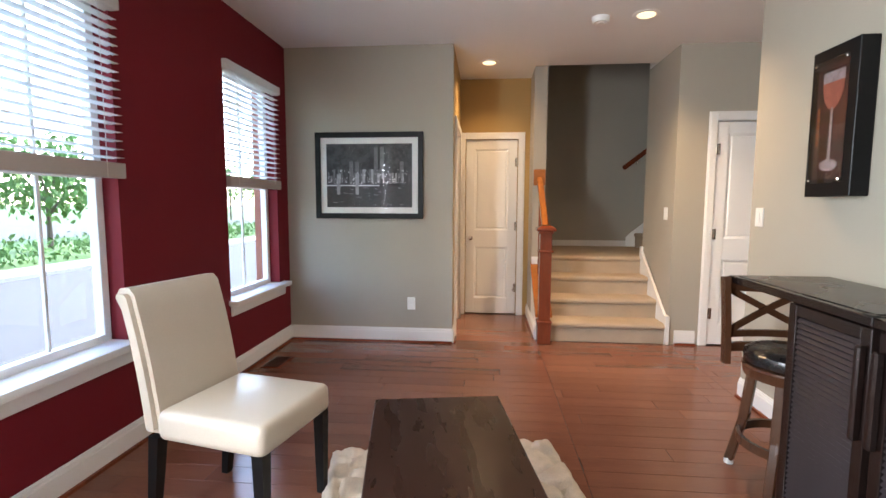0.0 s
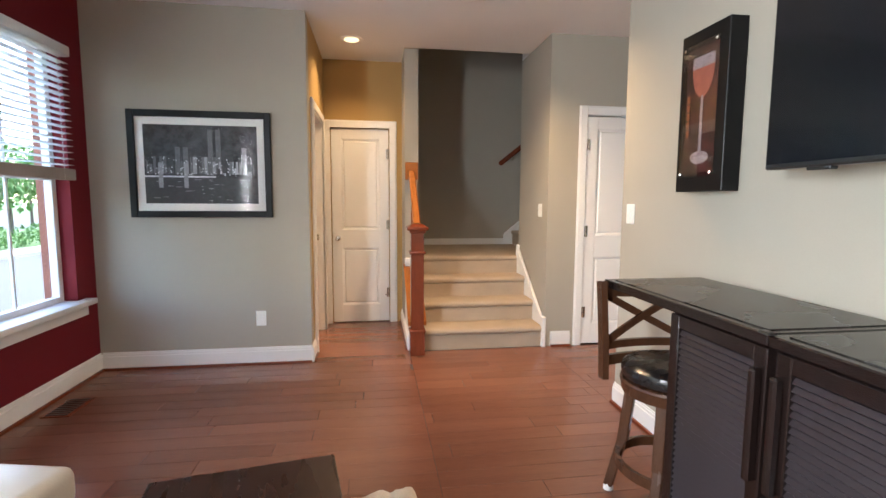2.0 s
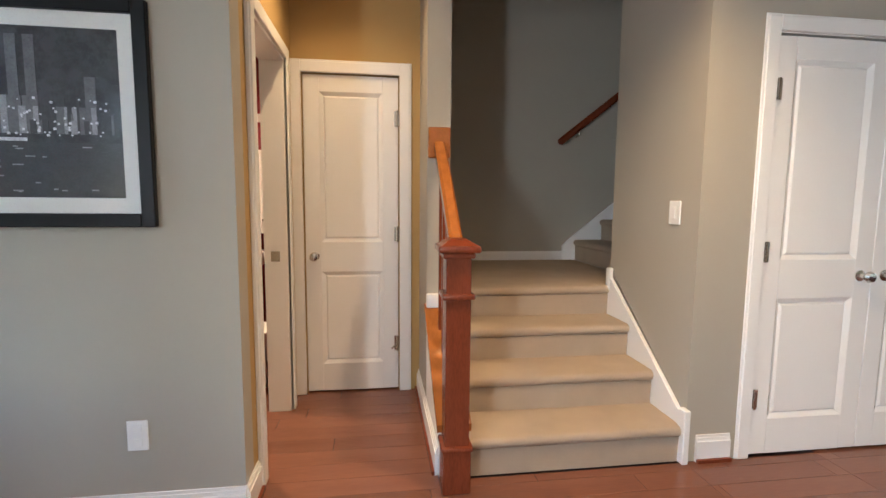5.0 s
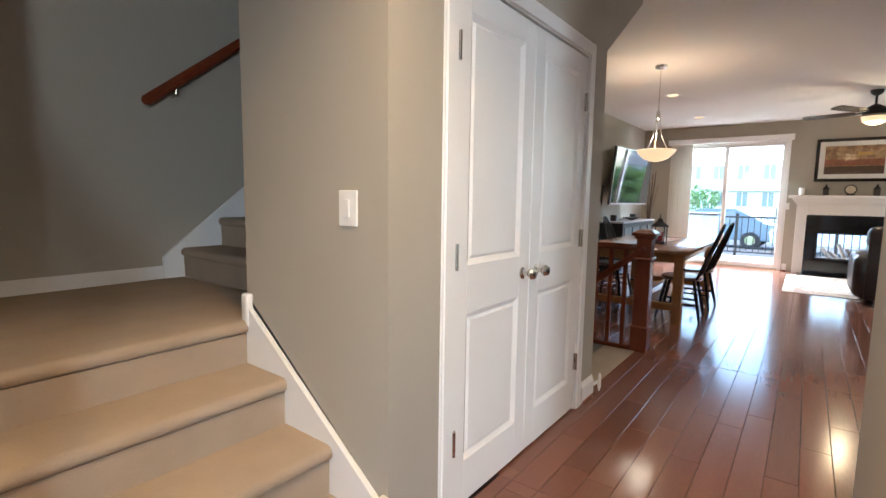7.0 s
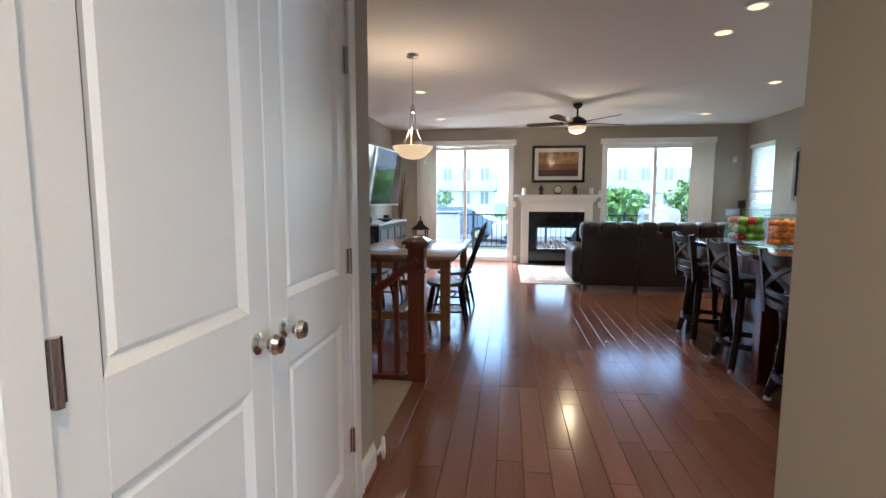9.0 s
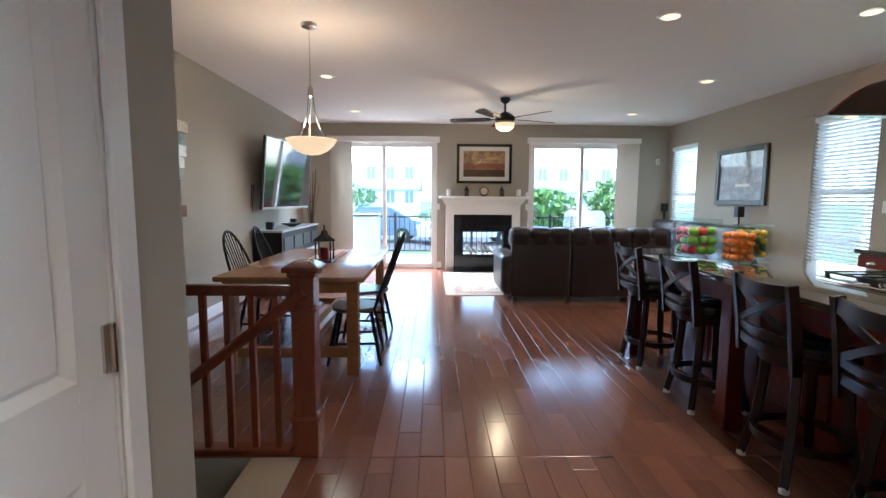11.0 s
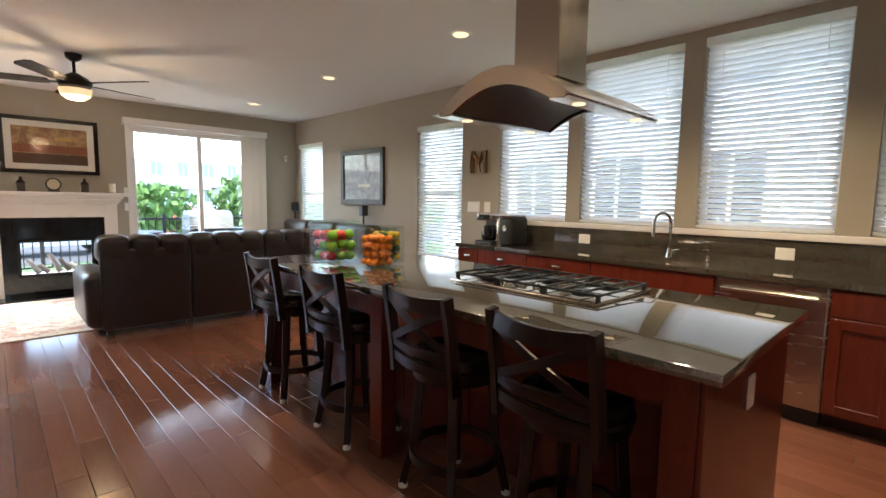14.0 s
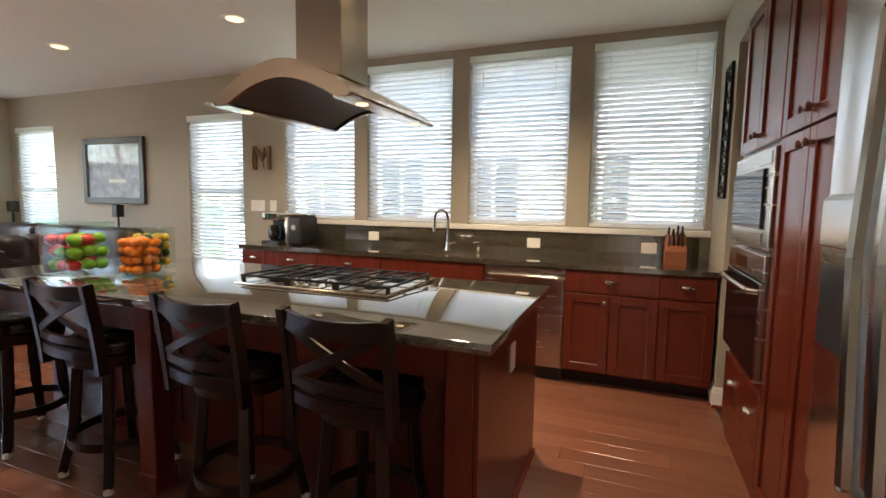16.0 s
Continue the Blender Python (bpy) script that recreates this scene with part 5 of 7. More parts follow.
part("kick_plate", bx(B(), 4.09, 4.69, YK + 0.1, CF - 0.03, 0.0, 0.10), BLACK, dw, smooth=False)
part("handle", rod(B(), (4.13, CF + 0.055, 0.795), (4.65, CF + 0.055, 0.795), 0.011), CHROME, dw)
for x in (4.15, 4.63):
    part("handle_post", rod(B(), (x, CF + 0.02, 0.795), (x, CF + 0.055, 0.795), 0.007), CHROME, dw)
wt = thing("worktop", (5.1, 0.0, CT), "dark speckled granite worktop with a low splashback", "worktop")
SK0, SK1, SKY0, SKY1 = 4.86, 5.52, -0.14, 0.20
bm = B()
for b in ((3.075, SK0, YK + 0.01, CF + 0.03), (SK1, 7.17, YK + 0.01, CF + 0.03), (SK0, SK1, YK + 0.01, SKY0), (SK0, SK1, SKY1, CF + 0.03)):
    bx(bm, b[0], b[1], b[2], b[3], CT - 0.038, CT)
part("slab", bm, GRAN, wt, smooth=False)
part("splashback", bx(B(), 3.075, 7.17, YK + 0.001, YK + 0.02, CT, KZ[0] - 0.052), GRAN, wt, smooth=False)
snk = thing("kitchen_sink", (5.2, 0.03, CT), "undermounted steel kitchen sink", "sink")
bm = B()
bx(bm, SK0, SK1, SKY0, SKY1, 0.70, 0.71)
for b in ((SK0 - 0.008, SK0 + 0.004, SKY0, SKY1), (SK1 - 0.004, SK1 + 0.008, SKY0, SKY1), (SK0, SK1, SKY0 - 0.008, SKY0 + 0.004), (SK0, SK1, SKY1 - 0.004, SKY1 + 0.008)):
    bx(bm, b[0], b[1], b[2], b[3], 0.70, 0.866)
part("bowl", bm, STEEL, snk, smooth=False)
fc = thing("kitchen_faucet", (5.19, -0.19, CT), "tall gooseneck chrome kitchen faucet", "faucet")
pts = [(5.19, -0.19, CT), (5.19, -0.19, CT + 0.28)]
for k in range(9):
    a = math.pi * k / 8
    pts.append((5.19 + 0.0 + 0.05 * (1 - math.cos(a)), -0.19 + 0.045 * (1 - math.cos(a)), CT + 0.28 + 0.085 * math.sin(a)))
pts.append((5.29, -0.10, CT + 0.20))
part("spout", tube(B(), pts, 0.012, 10), CHROME, fc)
part("spray_head", rod(B(), (5.29, -0.10, CT + 0.27), (5.29, -0.10, CT + 0.17), 0.014, 0.018), CHROME, fc)
part("collar", lathe(B(), [(0.03, 0), (0.028, 0.02), (0.02, 0.06), (0.014, 0.08)], (5.19, -0.19, CT), 16), CHROME, fc)
part("lever", rod(B(), (5.19, -0.19, CT + 0.05), (5.10, -0.17, CT + 0.075), 0.008), CHROME, fc)
sp = thing("soap_dispenser", (4.93, -0.2, CT), "small nickel soap dispenser at the sink", "soap dispenser")
part("pump", lathe(B(), [(0.018, 0), (0.016, 0.03), (0.008, 0.04), (0.008, 0.075), (0.012, 0.08), (0.01, 0.09)], (4.90, -0.2, CT), 14), CHROME, sp)
part("nozzle", rod(B(), (4.90, -0.2, CT + 0.083), (4.93, -0.15, CT + 0.083), 0.006), CHROME, sp)
kb = thing("knife_block", (3.33, -0.02, CT), "warm wooden knife block full of black knives", "knife block")
t = prism(B(), [(-0.10, 0), (0.10, 0), (0.10, 0.10), (-0.02, 0.22), (-0.10, 0.14)], "x", -0.07, 0.07)
bmesh.ops.transform(t, matrix=Matrix.Translation((3.33, -0.06, CT)), verts=t.verts)
part("block", t, TERRA, kb, smooth=False)
rnd = random.Random(5)
for i in range(3):
    for j in range(4):
        x = 3.285 + 0.03 * j
        y0, z0 = -0.06 - 0.06 + 0.055 * i, CT + 0.19 - 0.045 * abs(i - 1)
        part("knife_handle", beam(B(), (x, y0, z0 - 0.03), (x, y0 - 0.035 + 0.02 * i, z0 + 0.07 + rnd.uniform(0, 0.03)), 0.014, 0.022, 0.003), BLACK, kb)
cm = thing("coffee_maker", (6.93, 0.02, CT), "black and steel drip coffee maker", "coffee maker")
part("base", bx(B(), 6.83, 7.05, -0.12, 0.14, CT, CT + 0.03, 0.006), BLACK, cm)
part("column", bx(B(), 6.83, 7.05, -0.12, -0.03, CT, CT + 0.30, 0.006), BLACK, cm)
part("head", bx(B(), 6.83, 7.05, -0.12, 0.12, CT + 0.235, CT + 0.315, 0.012, 2), STEEL, cm)
part("panel", bx(B(), 6.87, 7.01, 0.12, 0.124, CT + 0.25, CT + 0.30), BLKGL, cm)
cr = part("carafe", lathe(B(), [(0.05, 0), (0.07, 0.02), (0.075, 0.08), (0.055, 0.13), (0.05, 0.15)], (6.94, 0.05, CT + 0.035), 18), BLKGL, cm, "dark glass carafe")
part("carafe_handle", tube(B(), [(6.87, 0.08, CT + 0.17), (6.84, 0.10, CT + 0.16), (6.84, 0.10, CT + 0.08), (6.87, 0.09, CT + 0.06)], 0.009), BLACK, cr)
pm = thing("pod_coffee_machine", (6.66, 0.0, CT), "black pod coffee machine with a steel canister", "coffee machine")
part("body", bx(B(), 6.57, 6.74, -0.14, 0.13, CT, CT + 0.28, 0.03, 3), BLACK, pm)
part("lid", bx(B(), 6.58, 6.73, -0.12, 0.14, CT + 0.28, CT + 0.305, 0.012, 2), STEEL, pm)
part("water_tank", lathe(B(), [(0.05, 0.0), (0.055, 0.01), (0.055, 0.25), (0.045, 0.265), (0.01, 0.27)], (6.785, 0.03, CT), 20), STEEL, pm, "brushed steel canister")
part("dial", rod(B(), (6.655, 0.13, CT + 0.17), (6.655, 0.14, CT + 0.17), 0.03, seg=18), CHROME, pm)
mc_ = bpy.data.curves.new("letter", "FONT")
mc_.body, mc_.size, mc_.extrude, mc_.bevel_depth = "M", 0.36, 0.012, 0.004
tmp = new("letter", mc_)
me = bpy.data.meshes.new_from_object(tmp.evaluated_get(bpy.context.evaluated_depsgraph_get()))
bpy.data.objects.remove(tmp)
me.materials.clear()
me.materials.append(mat("worn brown letter", (0.24, 0.14, 0.07), 0.6, var=0.4, scale=15))
wl = tagged(new("wall_letter", me), "brown wooden letter M with twigs on the wall", "wall letter")
wl.matrix_basis = pose(7.52, YK + 0.02, 1.665, 90, 0, 180)
tw = B()
for x in (7.47, 7.33, 7.25):
    tube(tw, [(x, YK + 0.042, 1.67), (x + 0.015, YK + 0.045, 1.76), (x - 0.01, YK + 0.043, 1.90)], 0.006, 6)
tb_ = bpy.data.meshes.new("twig")
tw.to_mesh(tb_)
tw.free()
tb_.materials.append(BARK)
tg = new("twig", tb_)
tg.parent = wl
tg.matrix_parent_inverse = wl.matrix_basis.inverted()

# ornate metal panel on the side wall
mp_ = thing("wall_ornament", (3.07, 0.2, 1.7), "black scrolled metal wall panel", "wall ornament")
for a, b, c, e in ((0.02, 0.035, 1.39, 2.27), (0.235, 0.25, 1.39, 2.27), (0.02, 0.25, 1.39, 1.405), (0.02, 0.25, 2.255, 2.27)):
    part("bar", bx(B(), 3.072, 3.092, a, b, c, e, 0.002), IRON, mp_)
for k in range(7):
    zc = 1.46 + 0.122 * k
    part("scroll", tube(B(), [(3.082, 0.135 + (0.09 - 0.006 * j) * math.cos(0.6 * j + k), zc + (0.05 - 0.003 * j) * math.sin(0.6 * j + k)) for j in range(13)], 0.008, 6), IRON, mp_)

# ---- tall units, ovens and refrigerator ----
TX = 3.075


def tall(name, y0, y1, label):
    t = thing(name, (2.8, (y0 + y1) / 2, 0), label, "kitchen cabinet", "tall kitchen cabinets")
    part("body", bx(B(), 2.50, TX, y0, y1, 0.0, 2.355), CAB, t, smooth=False)
    return t


ov = tall("oven_cabinet", 0.72, 1.50, "tall cherry cabinet round two built-in ovens")
shaker("door", "x", 1, TX, 0.725, 1.105, 1.62, 2.345, ov, ("knob", 1.07, 1.68))
shaker("door", "x", 1, TX, 1.11, 1.495, 1.62, 2.345, ov, ("knob", 1.145, 1.68))
shaker("drawer", "x", 1, TX, 0.725, 1.495, 0.09, 0.255, ov)
for a, b in ((0.725, 1.105), (1.11, 1.495)):
    shaker("drawer", "x", 1, TX, a, b, 0.26, 0.50, ov, ("cup", (a + b) / 2, 0.375))
pt = tall("pantry_cabinet", 1.505, 2.45, "tall cherry pantry cabinet with panelled doors")
for a, b, k in ((1.51, 1.845, 1.81), (1.85, 2.185, 1.885)):
    shaker("door", "x", 1, TX, a, b, 1.62, 2.345, pt, ("knob", k, 1.675))
    shaker("door", "x", 1, TX, a, b, 0.09, 1.61, pt, ("knob", k, 1.555))
mo = thing("wall_oven", (TX, 1.11, 0.56), "stainless steel wall oven with a bar handle", "oven")
part("body", bx(B(), 2.6, TX + 0.02, 0.735, 1.485, 0.56, 1.13), STEEL, mo, smooth=False)
part("door", bx(B(), TX + 0.02, TX + 0.045, 0.74, 1.48, 0.57, 1.005, 0.004), BLKGL, mo, "black glass oven door", smooth=False)
part("door_frame", bx(B(), TX + 0.02, TX + 0.047, 1.455, 1.483, 0.565, 1.005, 0.003), STEEL, mo, smooth=False)
part("control_panel", bx(B(), TX + 0.02, TX + 0.04, 0.74, 1.48, 1.01, 1.125, 0.004), STEEL, mo, smooth=False)
part("display", bx(B(), TX + 0.04, TX + 0.042, 0.92, 1.16, 1.035, 1.095), BLKGL, mo, smooth=False)
part("handle", tube(B(), [(TX + 0.045, 0.77, 0.965), (TX + 0.085, 0.80, 0.965), (TX + 0.092, 1.11, 0.965), (TX + 0.085, 1.42, 0.965), (TX + 0.045, 1.45, 0.965)], 0.013, 10), CHROME, mo)
mw = thing("built_in_microwave", (TX, 1.11, 1.14), "stainless steel built-in microwave", "microwave")
part("body", bx(B(), 2.6, TX + 0.035, 0.735, 1.485, 1.145, 1.59, 0.004), STEEL, mw, smooth=False)
part("door", bx(B(), TX + 0.035, TX + 0.047, 0.765, 1.38, 1.235, 1.505, 0.004), BLKGL, mw, smooth=False)
part("vent_strip", bx(B(), TX + 0.035, TX + 0.039, 0.76, 1.46, 1.52, 1.575, 0.001), STEEL, mw, smooth=False)
part("keypad", bx(B(), TX + 0.035, TX + 0.043, 0.765, 1.38, 1.165, 1.222, 0.003), STEEL, mw, smooth=False)
fr = thing("refrigerator", (2.9, 2.94, 0), "stainless steel refrigerator with curved doors and water dispenser", "refrigerator")
part("body", bx(B(), 2.50, 3.195, 2.475, 3.395, 0.02, 1.78), FRIDGE, fr, smooth=False)


def bulge(y0, y1, z0, z1):
    n = 24
    pts = [(3.19, y0)] + [(3.215 + 0.030 * (1 - abs(2 * k / n - 1) ** 7) + 0.015 * math.sin(math.pi * k / n), y0 + (y1 - y0) * k / n) for k in range(n + 1)] + [(3.19, y1)]
    return prism(B(), pts, "z", z0, z1)


for y0, y1 in ((2.48, 2.932), (2.938, 3.39)):
    dd = part("door", bulge(y0, y1, 0.72, 1.78), FRIDGE, fr, "curved stainless door")
    hy = y1 - 0.05 if y0 < 2.6 else y0 + 0.05
    part("handle", tube(B(), [(3.25, hy, 0.80), (3.295, hy, 0.86), (3.31, hy, 1.25), (3.295, hy, 1.64), (3.25, hy, 1.70)], 0.017), CHROME, dd)
part("freezer_drawer", bulge(2.48, 3.39, 0.06, 0.71), FRIDGE, fr)
part("drawer_handle", tube(B(), [(3.23, 2.56, 0.60), (3.30, 2.60, 0.63), (3.315, 2.935, 0.63), (3.30, 3.27, 0.63), (3.23, 3.31, 0.60)], 0.014), CHROME, fr)
part("dispenser", bx(B(), 3.22, 3.268, 2.58, 2.78, 1.02, 1.36, 0.008), FRIDGE, fr, "steel water dispenser with a recess")
# Raised black panel; the recess is only a dark colour here.
part("dispenser_recess", bx(B(), 3.255, 3.2695, 2.60, 2.76, 1.04, 1.22, 0.004), BLACK, fr, "black panel standing for the recess")
part("dispenser_panel", bx(B(), 3.265, 3.274, 2.59, 2.77, 1.25, 1.35, 0.004), FRIDGE, fr)
part("foot", bx(B(), 2.55, 3.14, 2.50, 3.37, 0.0, 0.03), BLACK, fr, smooth=False)

# ---- island ----
il = thing("kitchen_island", (5.5, 1.8, 0), "cherry kitchen island with posts under an overhang", "kitchen island")
part("body", bx(B(), 4.10, 7.00, 1.38, 2.04, 0.0, 0.866), CAB, il, smooth=False)
part("end_panel", bx(B(), 4.085, 4.10, 1.38, 2.42, 0.0, 0.866, 0.002), CAB, il, smooth=False)
for x in (4.10, 5.58, 6.90):
    p = part("post", bx(B(), x, x + 0.10, 2.33, 2.43, 0.0, 0.866, 0.004), CAB, il, smooth=False)
    part("plinth", bx(B(), x - 0.008, x + 0.108, 2.322, 2.438, 0.0, 0.09, 0.004), CAB, p, smooth=False)
part("apron", bx(B(), 4.10, 7.00, 2.385, 2.41, 0.74, 0.866), CAB, il, smooth=False)
for k in range(5):
    x0 = 4.22 + 0.55 * k
    part("back_panel", bx(B(), x0, x0 + 0.50, 2.04, 2.052, 0.12, 0.80, 0.003), CAB, il, smooth=False)
part("shoe_mould", bx(B(), 4.07, 4.085, 1.38, 2.42, 0, 0.02), CAB, il, smooth=False)
itop = thing("island_worktop", (5.5, 1.9, 0.87), "polished dark granite island top", "worktop")
part("slab", bx(B(), 4.03, 7.11, 1.335, 2.485, 0.866, 0.904, 0.006, 2), GRAN, itop)
ck = thing("gas_cooktop", (5.13, 1.74, 0.904), "stainless gas cooktop with black iron grates", "cooktop")
part("tray", bx(B(), 4.645, 5.515, 1.45, 2.02, 0.904, 0.920, 0.006, 2), mat("polished warm steel", (0.66, 0.58, 0.50), 0.14, 1.0, var=0.05, bump=0), ck)
for cx in (4.795, 5.08, 5.365):
    g = B()
    for y in (1.50, 1.74, 1.97):
        bx(g, cx - 0.14, cx + 0.14, y - 0.005, y + 0.005, 0.940, 0.951)
    for x in (-0.14, -0.05, 0.05, 0.14):
        bx(g, cx + x - 0.005, cx + x + 0.005, 1.495, 1.975, 0.941, 0.950)
    for x in (-0.135, 0.135):
        for y in (1.505, 1.965):
            bx(g, cx + x - 0.008, cx + x + 0.008, y - 0.008, y + 0.008, 0.918, 0.95)
    part("grate", g, IRON, ck, "black cast iron grate", smooth=False)
for cx, cy in ((4.795, 1.60), (4.795, 1.86), (5.365, 1.60), (5.365, 1.86), (5.08, 1.68)):
    part("burner", lathe(B(), [(0.05, 0), (0.05, 0.012), (0.035, 0.014), (0.035, 0.024), (0.01, 0.026)], (cx, cy, 0.918), 18), IRON, ck)
for k in range(5):
    part("control_knob", lathe(B(), [(0.02, 0), (0.019, 0.02), (0.015, 0.028), (0.004, 0.03)], (4.965 + 0.058 * k, 1.93 - 0.03 * (k % 2), 0.918), 14), CHROME, ck)

# range hood: arched canopy, square flue
HX, HY, HW, HD, HZ = 5.15, 1.65, 0.39, 0.44, 1.785
hd = thing("range_hood", (HX, HY, H), "stainless island range hood with an arched canopy", "range hood")
part("flue", bx(B(), HX - 0.13, HX + 0.14, HY - 0.12, HY + 0.14, 1.955, H, 0.003), HOODS, hd, smooth=False)
n = 20


def arch(w, z0, rise, k):
    f = -1 + 2 * k / n
    return (HX + w * f, z0 + rise * (1 - abs(f) ** 1.9))


outer = [arch(HW, HZ, 0.175, k) for k in range(n + 1)]
inner = [arch(HW - 0.02, HZ - 0.012, 0.145, k) for k in range(n + 1)]
bm = B()
prism(bm, outer + inner[::-1], "y", HY - HD, HY + HD)
part("canopy", bm, HOODS, hd, "curved stainless canopy")
for s in (1, -1):
    lo = [arch(HW - 0.10, HZ - 0.004, 0.095, k) for k in range(n + 1)]
    y0, y1 = (HY + HD - 0.012, HY + HD + 0.006) if s > 0 else (HY - HD - 0.006, HY - HD + 0.012)
    part("front_band", prism(B(), outer + [(HX + HW - 0.03, HZ - 0.012)] + lo[::-1] + [(HX - HW + 0.03, HZ - 0.012)], "y", y0, y1), HOODS, hd, "arched steel band")
part("filter", prism(B(), [arch(HW - 0.10, HZ + 0.0, 0.108, k) for k in range(n + 1)] + [arch(HW - 0.10, HZ + 0.012, 0.108, k) for k in range(n, -1, -1)], "y", HY - HD + 0.03, HY + HD - 0.03), mat("dark steel mesh", (0.10, 0.10, 0.10), 0.4, 0.9), hd)
for s in (-1, 1):
    part("side_rail", bx(B(), HX + s * (HW - 0.055) - 0.045, HX + s * (HW - 0.055) + 0.045, HY - HD, HY + HD, HZ - 0.014, HZ - 0.002), STEEL, hd, smooth=False)
    part("glass_edge", bx(B(), HX + s * (HW + 0.012) - 0.03, HX + s * (HW + 0.012) + 0.03, HY - HD - 0.02, HY + HD + 0.02, HZ - 0.004, HZ + 0.004, 0.002), CLEAR, hd)
    for y in (HY - 0.28, HY + 0.28):
        part("hood_light", lathe(B(), [(0.028, -0.004), (0.03, 0.0), (0.02, 0.0)], (HX + s * (HW - 0.055), y, HZ - 0.014), 14), BULB, hd, "small lit hood lamp")


# ---- glass vases of fruit ----
def fruit_vase(x, y, w, h, cols, r, label):
    z = 0.905
    t = thing("fruit_vase", (x, y, z), label, "vase", "glass vases on the island")
    a = w / 2
    b = bx(B(), x - a, x + a, y - a, y + a, z + 0.001, z + h)
    bmesh.ops.delete(b, geom=[f for f in b.faces if f.normal.z > 0.9], context="FACES")
    g = part("glass_wall", b, VASEG, t, smooth=False)
    g.visible_shadow = False
    part("glass_rim", tube(B(), [(x - a, y - a, z + h), (x + a, y - a, z + h), (x + a, y + a, z + h), (x - a, y + a, z + h), (x - a, y - a, z + h)], 0.003, 6), VASEG, t)
    rnd = random.Random(int(x * 100))
    zc = z + 0.014 + r
    m, reach = 3, w / 2 - 0.008 - r
    k = 0
    while zc + r < z + h * 0.86:
        for i in range(m):
            for j in range(m):
                cx = x + reach * (i - 1) * 0.96 + rnd.uniform(-1, 1) * r * 0.2
                cy = y + reach * (j - 1) * 0.96 + rnd.uniform(-1, 1) * r * 0.2
                b = B()
                bmesh.ops.create_uvsphere(b, u_segments=12, v_segments=8, radius=r * rnd.uniform(0.92, 1.02), matrix=Matrix.Translation((cx, cy, zc + rnd.uniform(0, 0.45) * r * (k > 0))) @ Matrix.Diagonal((1, 1, 0.93, 1)))
                part("fruit", b, rnd.choice(cols), t)
        zc += r * 1.72
        k += 1


FR = {n_: mat("fruit " + n_, c, 0.3, var=0.2, scale=18, fine=120, bump=0.1) for n_, c in (("red", (0.42, 0.02, 0.015)), ("green", (0.16, 0.36, 0.02)), ("orange", (0.75, 0.20, 0.01)), ("yellow", (0.65, 0.42, 0.03)), ("dark green", (0.03, 0.12, 0.03)))}
fruit_vase(6.56, 2.11, 0.25, 0.285, [FR["red"], FR["green"], FR["red"], FR["green"]], 0.038, "square glass vase full of red and green apples")
fruit_vase(6.16, 2.04, 0.175, 0.25, [FR["orange"]], 0.027, "square glass vase full of small oranges")
fruit_vase(6.34, 1.83, 0.175, 0.25, [FR["yellow"], FR["dark green"], FR["yellow"]], 0.028, "square glass vase of lemons and limes")

# ---- dining table and chairs ----
dt = thing("dining_table", (7.38, 5.18, 0), "honey oak trestle dining table", "dining table")
part("tabletop", bx(B(), 6.40, 8.36, 4.63, 5.73, 0.715, 0.755, 0.008, 2), OAK, dt)
part("apron", bx(B(), 6.52, 8.24, 4.72, 4.745, 0.625, 0.715), OAK, dt, smooth=False)
part("apron", bx(B(), 6.52, 8.24, 5.615, 5.64, 0.625, 0.715), OAK, dt, smooth=False)
part("apron", bx(B(), 6.46, 6.485, 4.75, 5.61, 0.625, 0.715), OAK, dt, smooth=False)
for x in (6.44, 8.23):
    for y in (4.68, 5.59):
        part("leg", bx(B(), x, x + 0.09, y, y + 0.09, 0.0, 0.715, 0.005), OAK, dt, smooth=False)
    part("stretcher", bx(B(), x + 0.02, x + 0.07, 4.76, 5.60, 0.13, 0.205, 0.004), OAK, dt, smooth=False)
part("stretcher", bx(B(), 6.50, 8.26, 5.14, 5.22, 0.14, 0.20, 0.004), OAK, dt, smooth=False)
rn = thing("table_runner", (7.6, 5.18, 0.756), "pale folded table runner", "table runner")
part("cloth", bx(B(), 7.30, 8.1, 5.05, 5.30, 0.756, 0.760, 0.001), mat("pale linen", (0.55, 0.50, 0.46), 0.9), rn)
part("stripe", bx(B(), 7.30, 8.1, 5.07, 5.09, 0.760, 0.762), REDWAX, rn)
ln = thing("candle_lantern", (7.25, 5.10, 0.756), "black metal lantern with a red candle", "lantern")
LX, LY, LZ = 7.22, 5.10, 0.756
part("base", bx(B(), LX - 0.075, LX + 0.075, LY - 0.075, LY + 0.075, LZ, LZ + 0.02, 0.004), IRON, ln)
for sx in (-1, 1):
    for sy in (-1, 1):
        part("corner_post", bx(B(), LX + sx * 0.065 - 0.006, LX + sx * 0.065 + 0.006, LY + sy * 0.065 - 0.006, LY + sy * 0.065 + 0.006, LZ + 0.02, LZ + 0.19), IRON, ln)
part("roof", lathe(B(), [(0.10, 0), (0.095, 0.012), (0.045, 0.05), (0.03, 0.07), (0.03, 0.085), (0.012, 0.10)], (LX, LY, LZ + 0.19), 4), IRON, ln, smooth=False)
part("ring", tube(B(), [(LX + 0.025 * math.cos(a), LY, LZ + 0.31 + 0.025 * math.sin(a)) for a in [2 * math.pi * k / 12 for k in range(13)]], 0.004, 6), IRON, ln)
part("candle", rod(B(), (LX, LY, LZ + 0.02), (LX, LY, LZ + 0.13), 0.04, seg=18), REDWAX, ln, "red pillar candle")


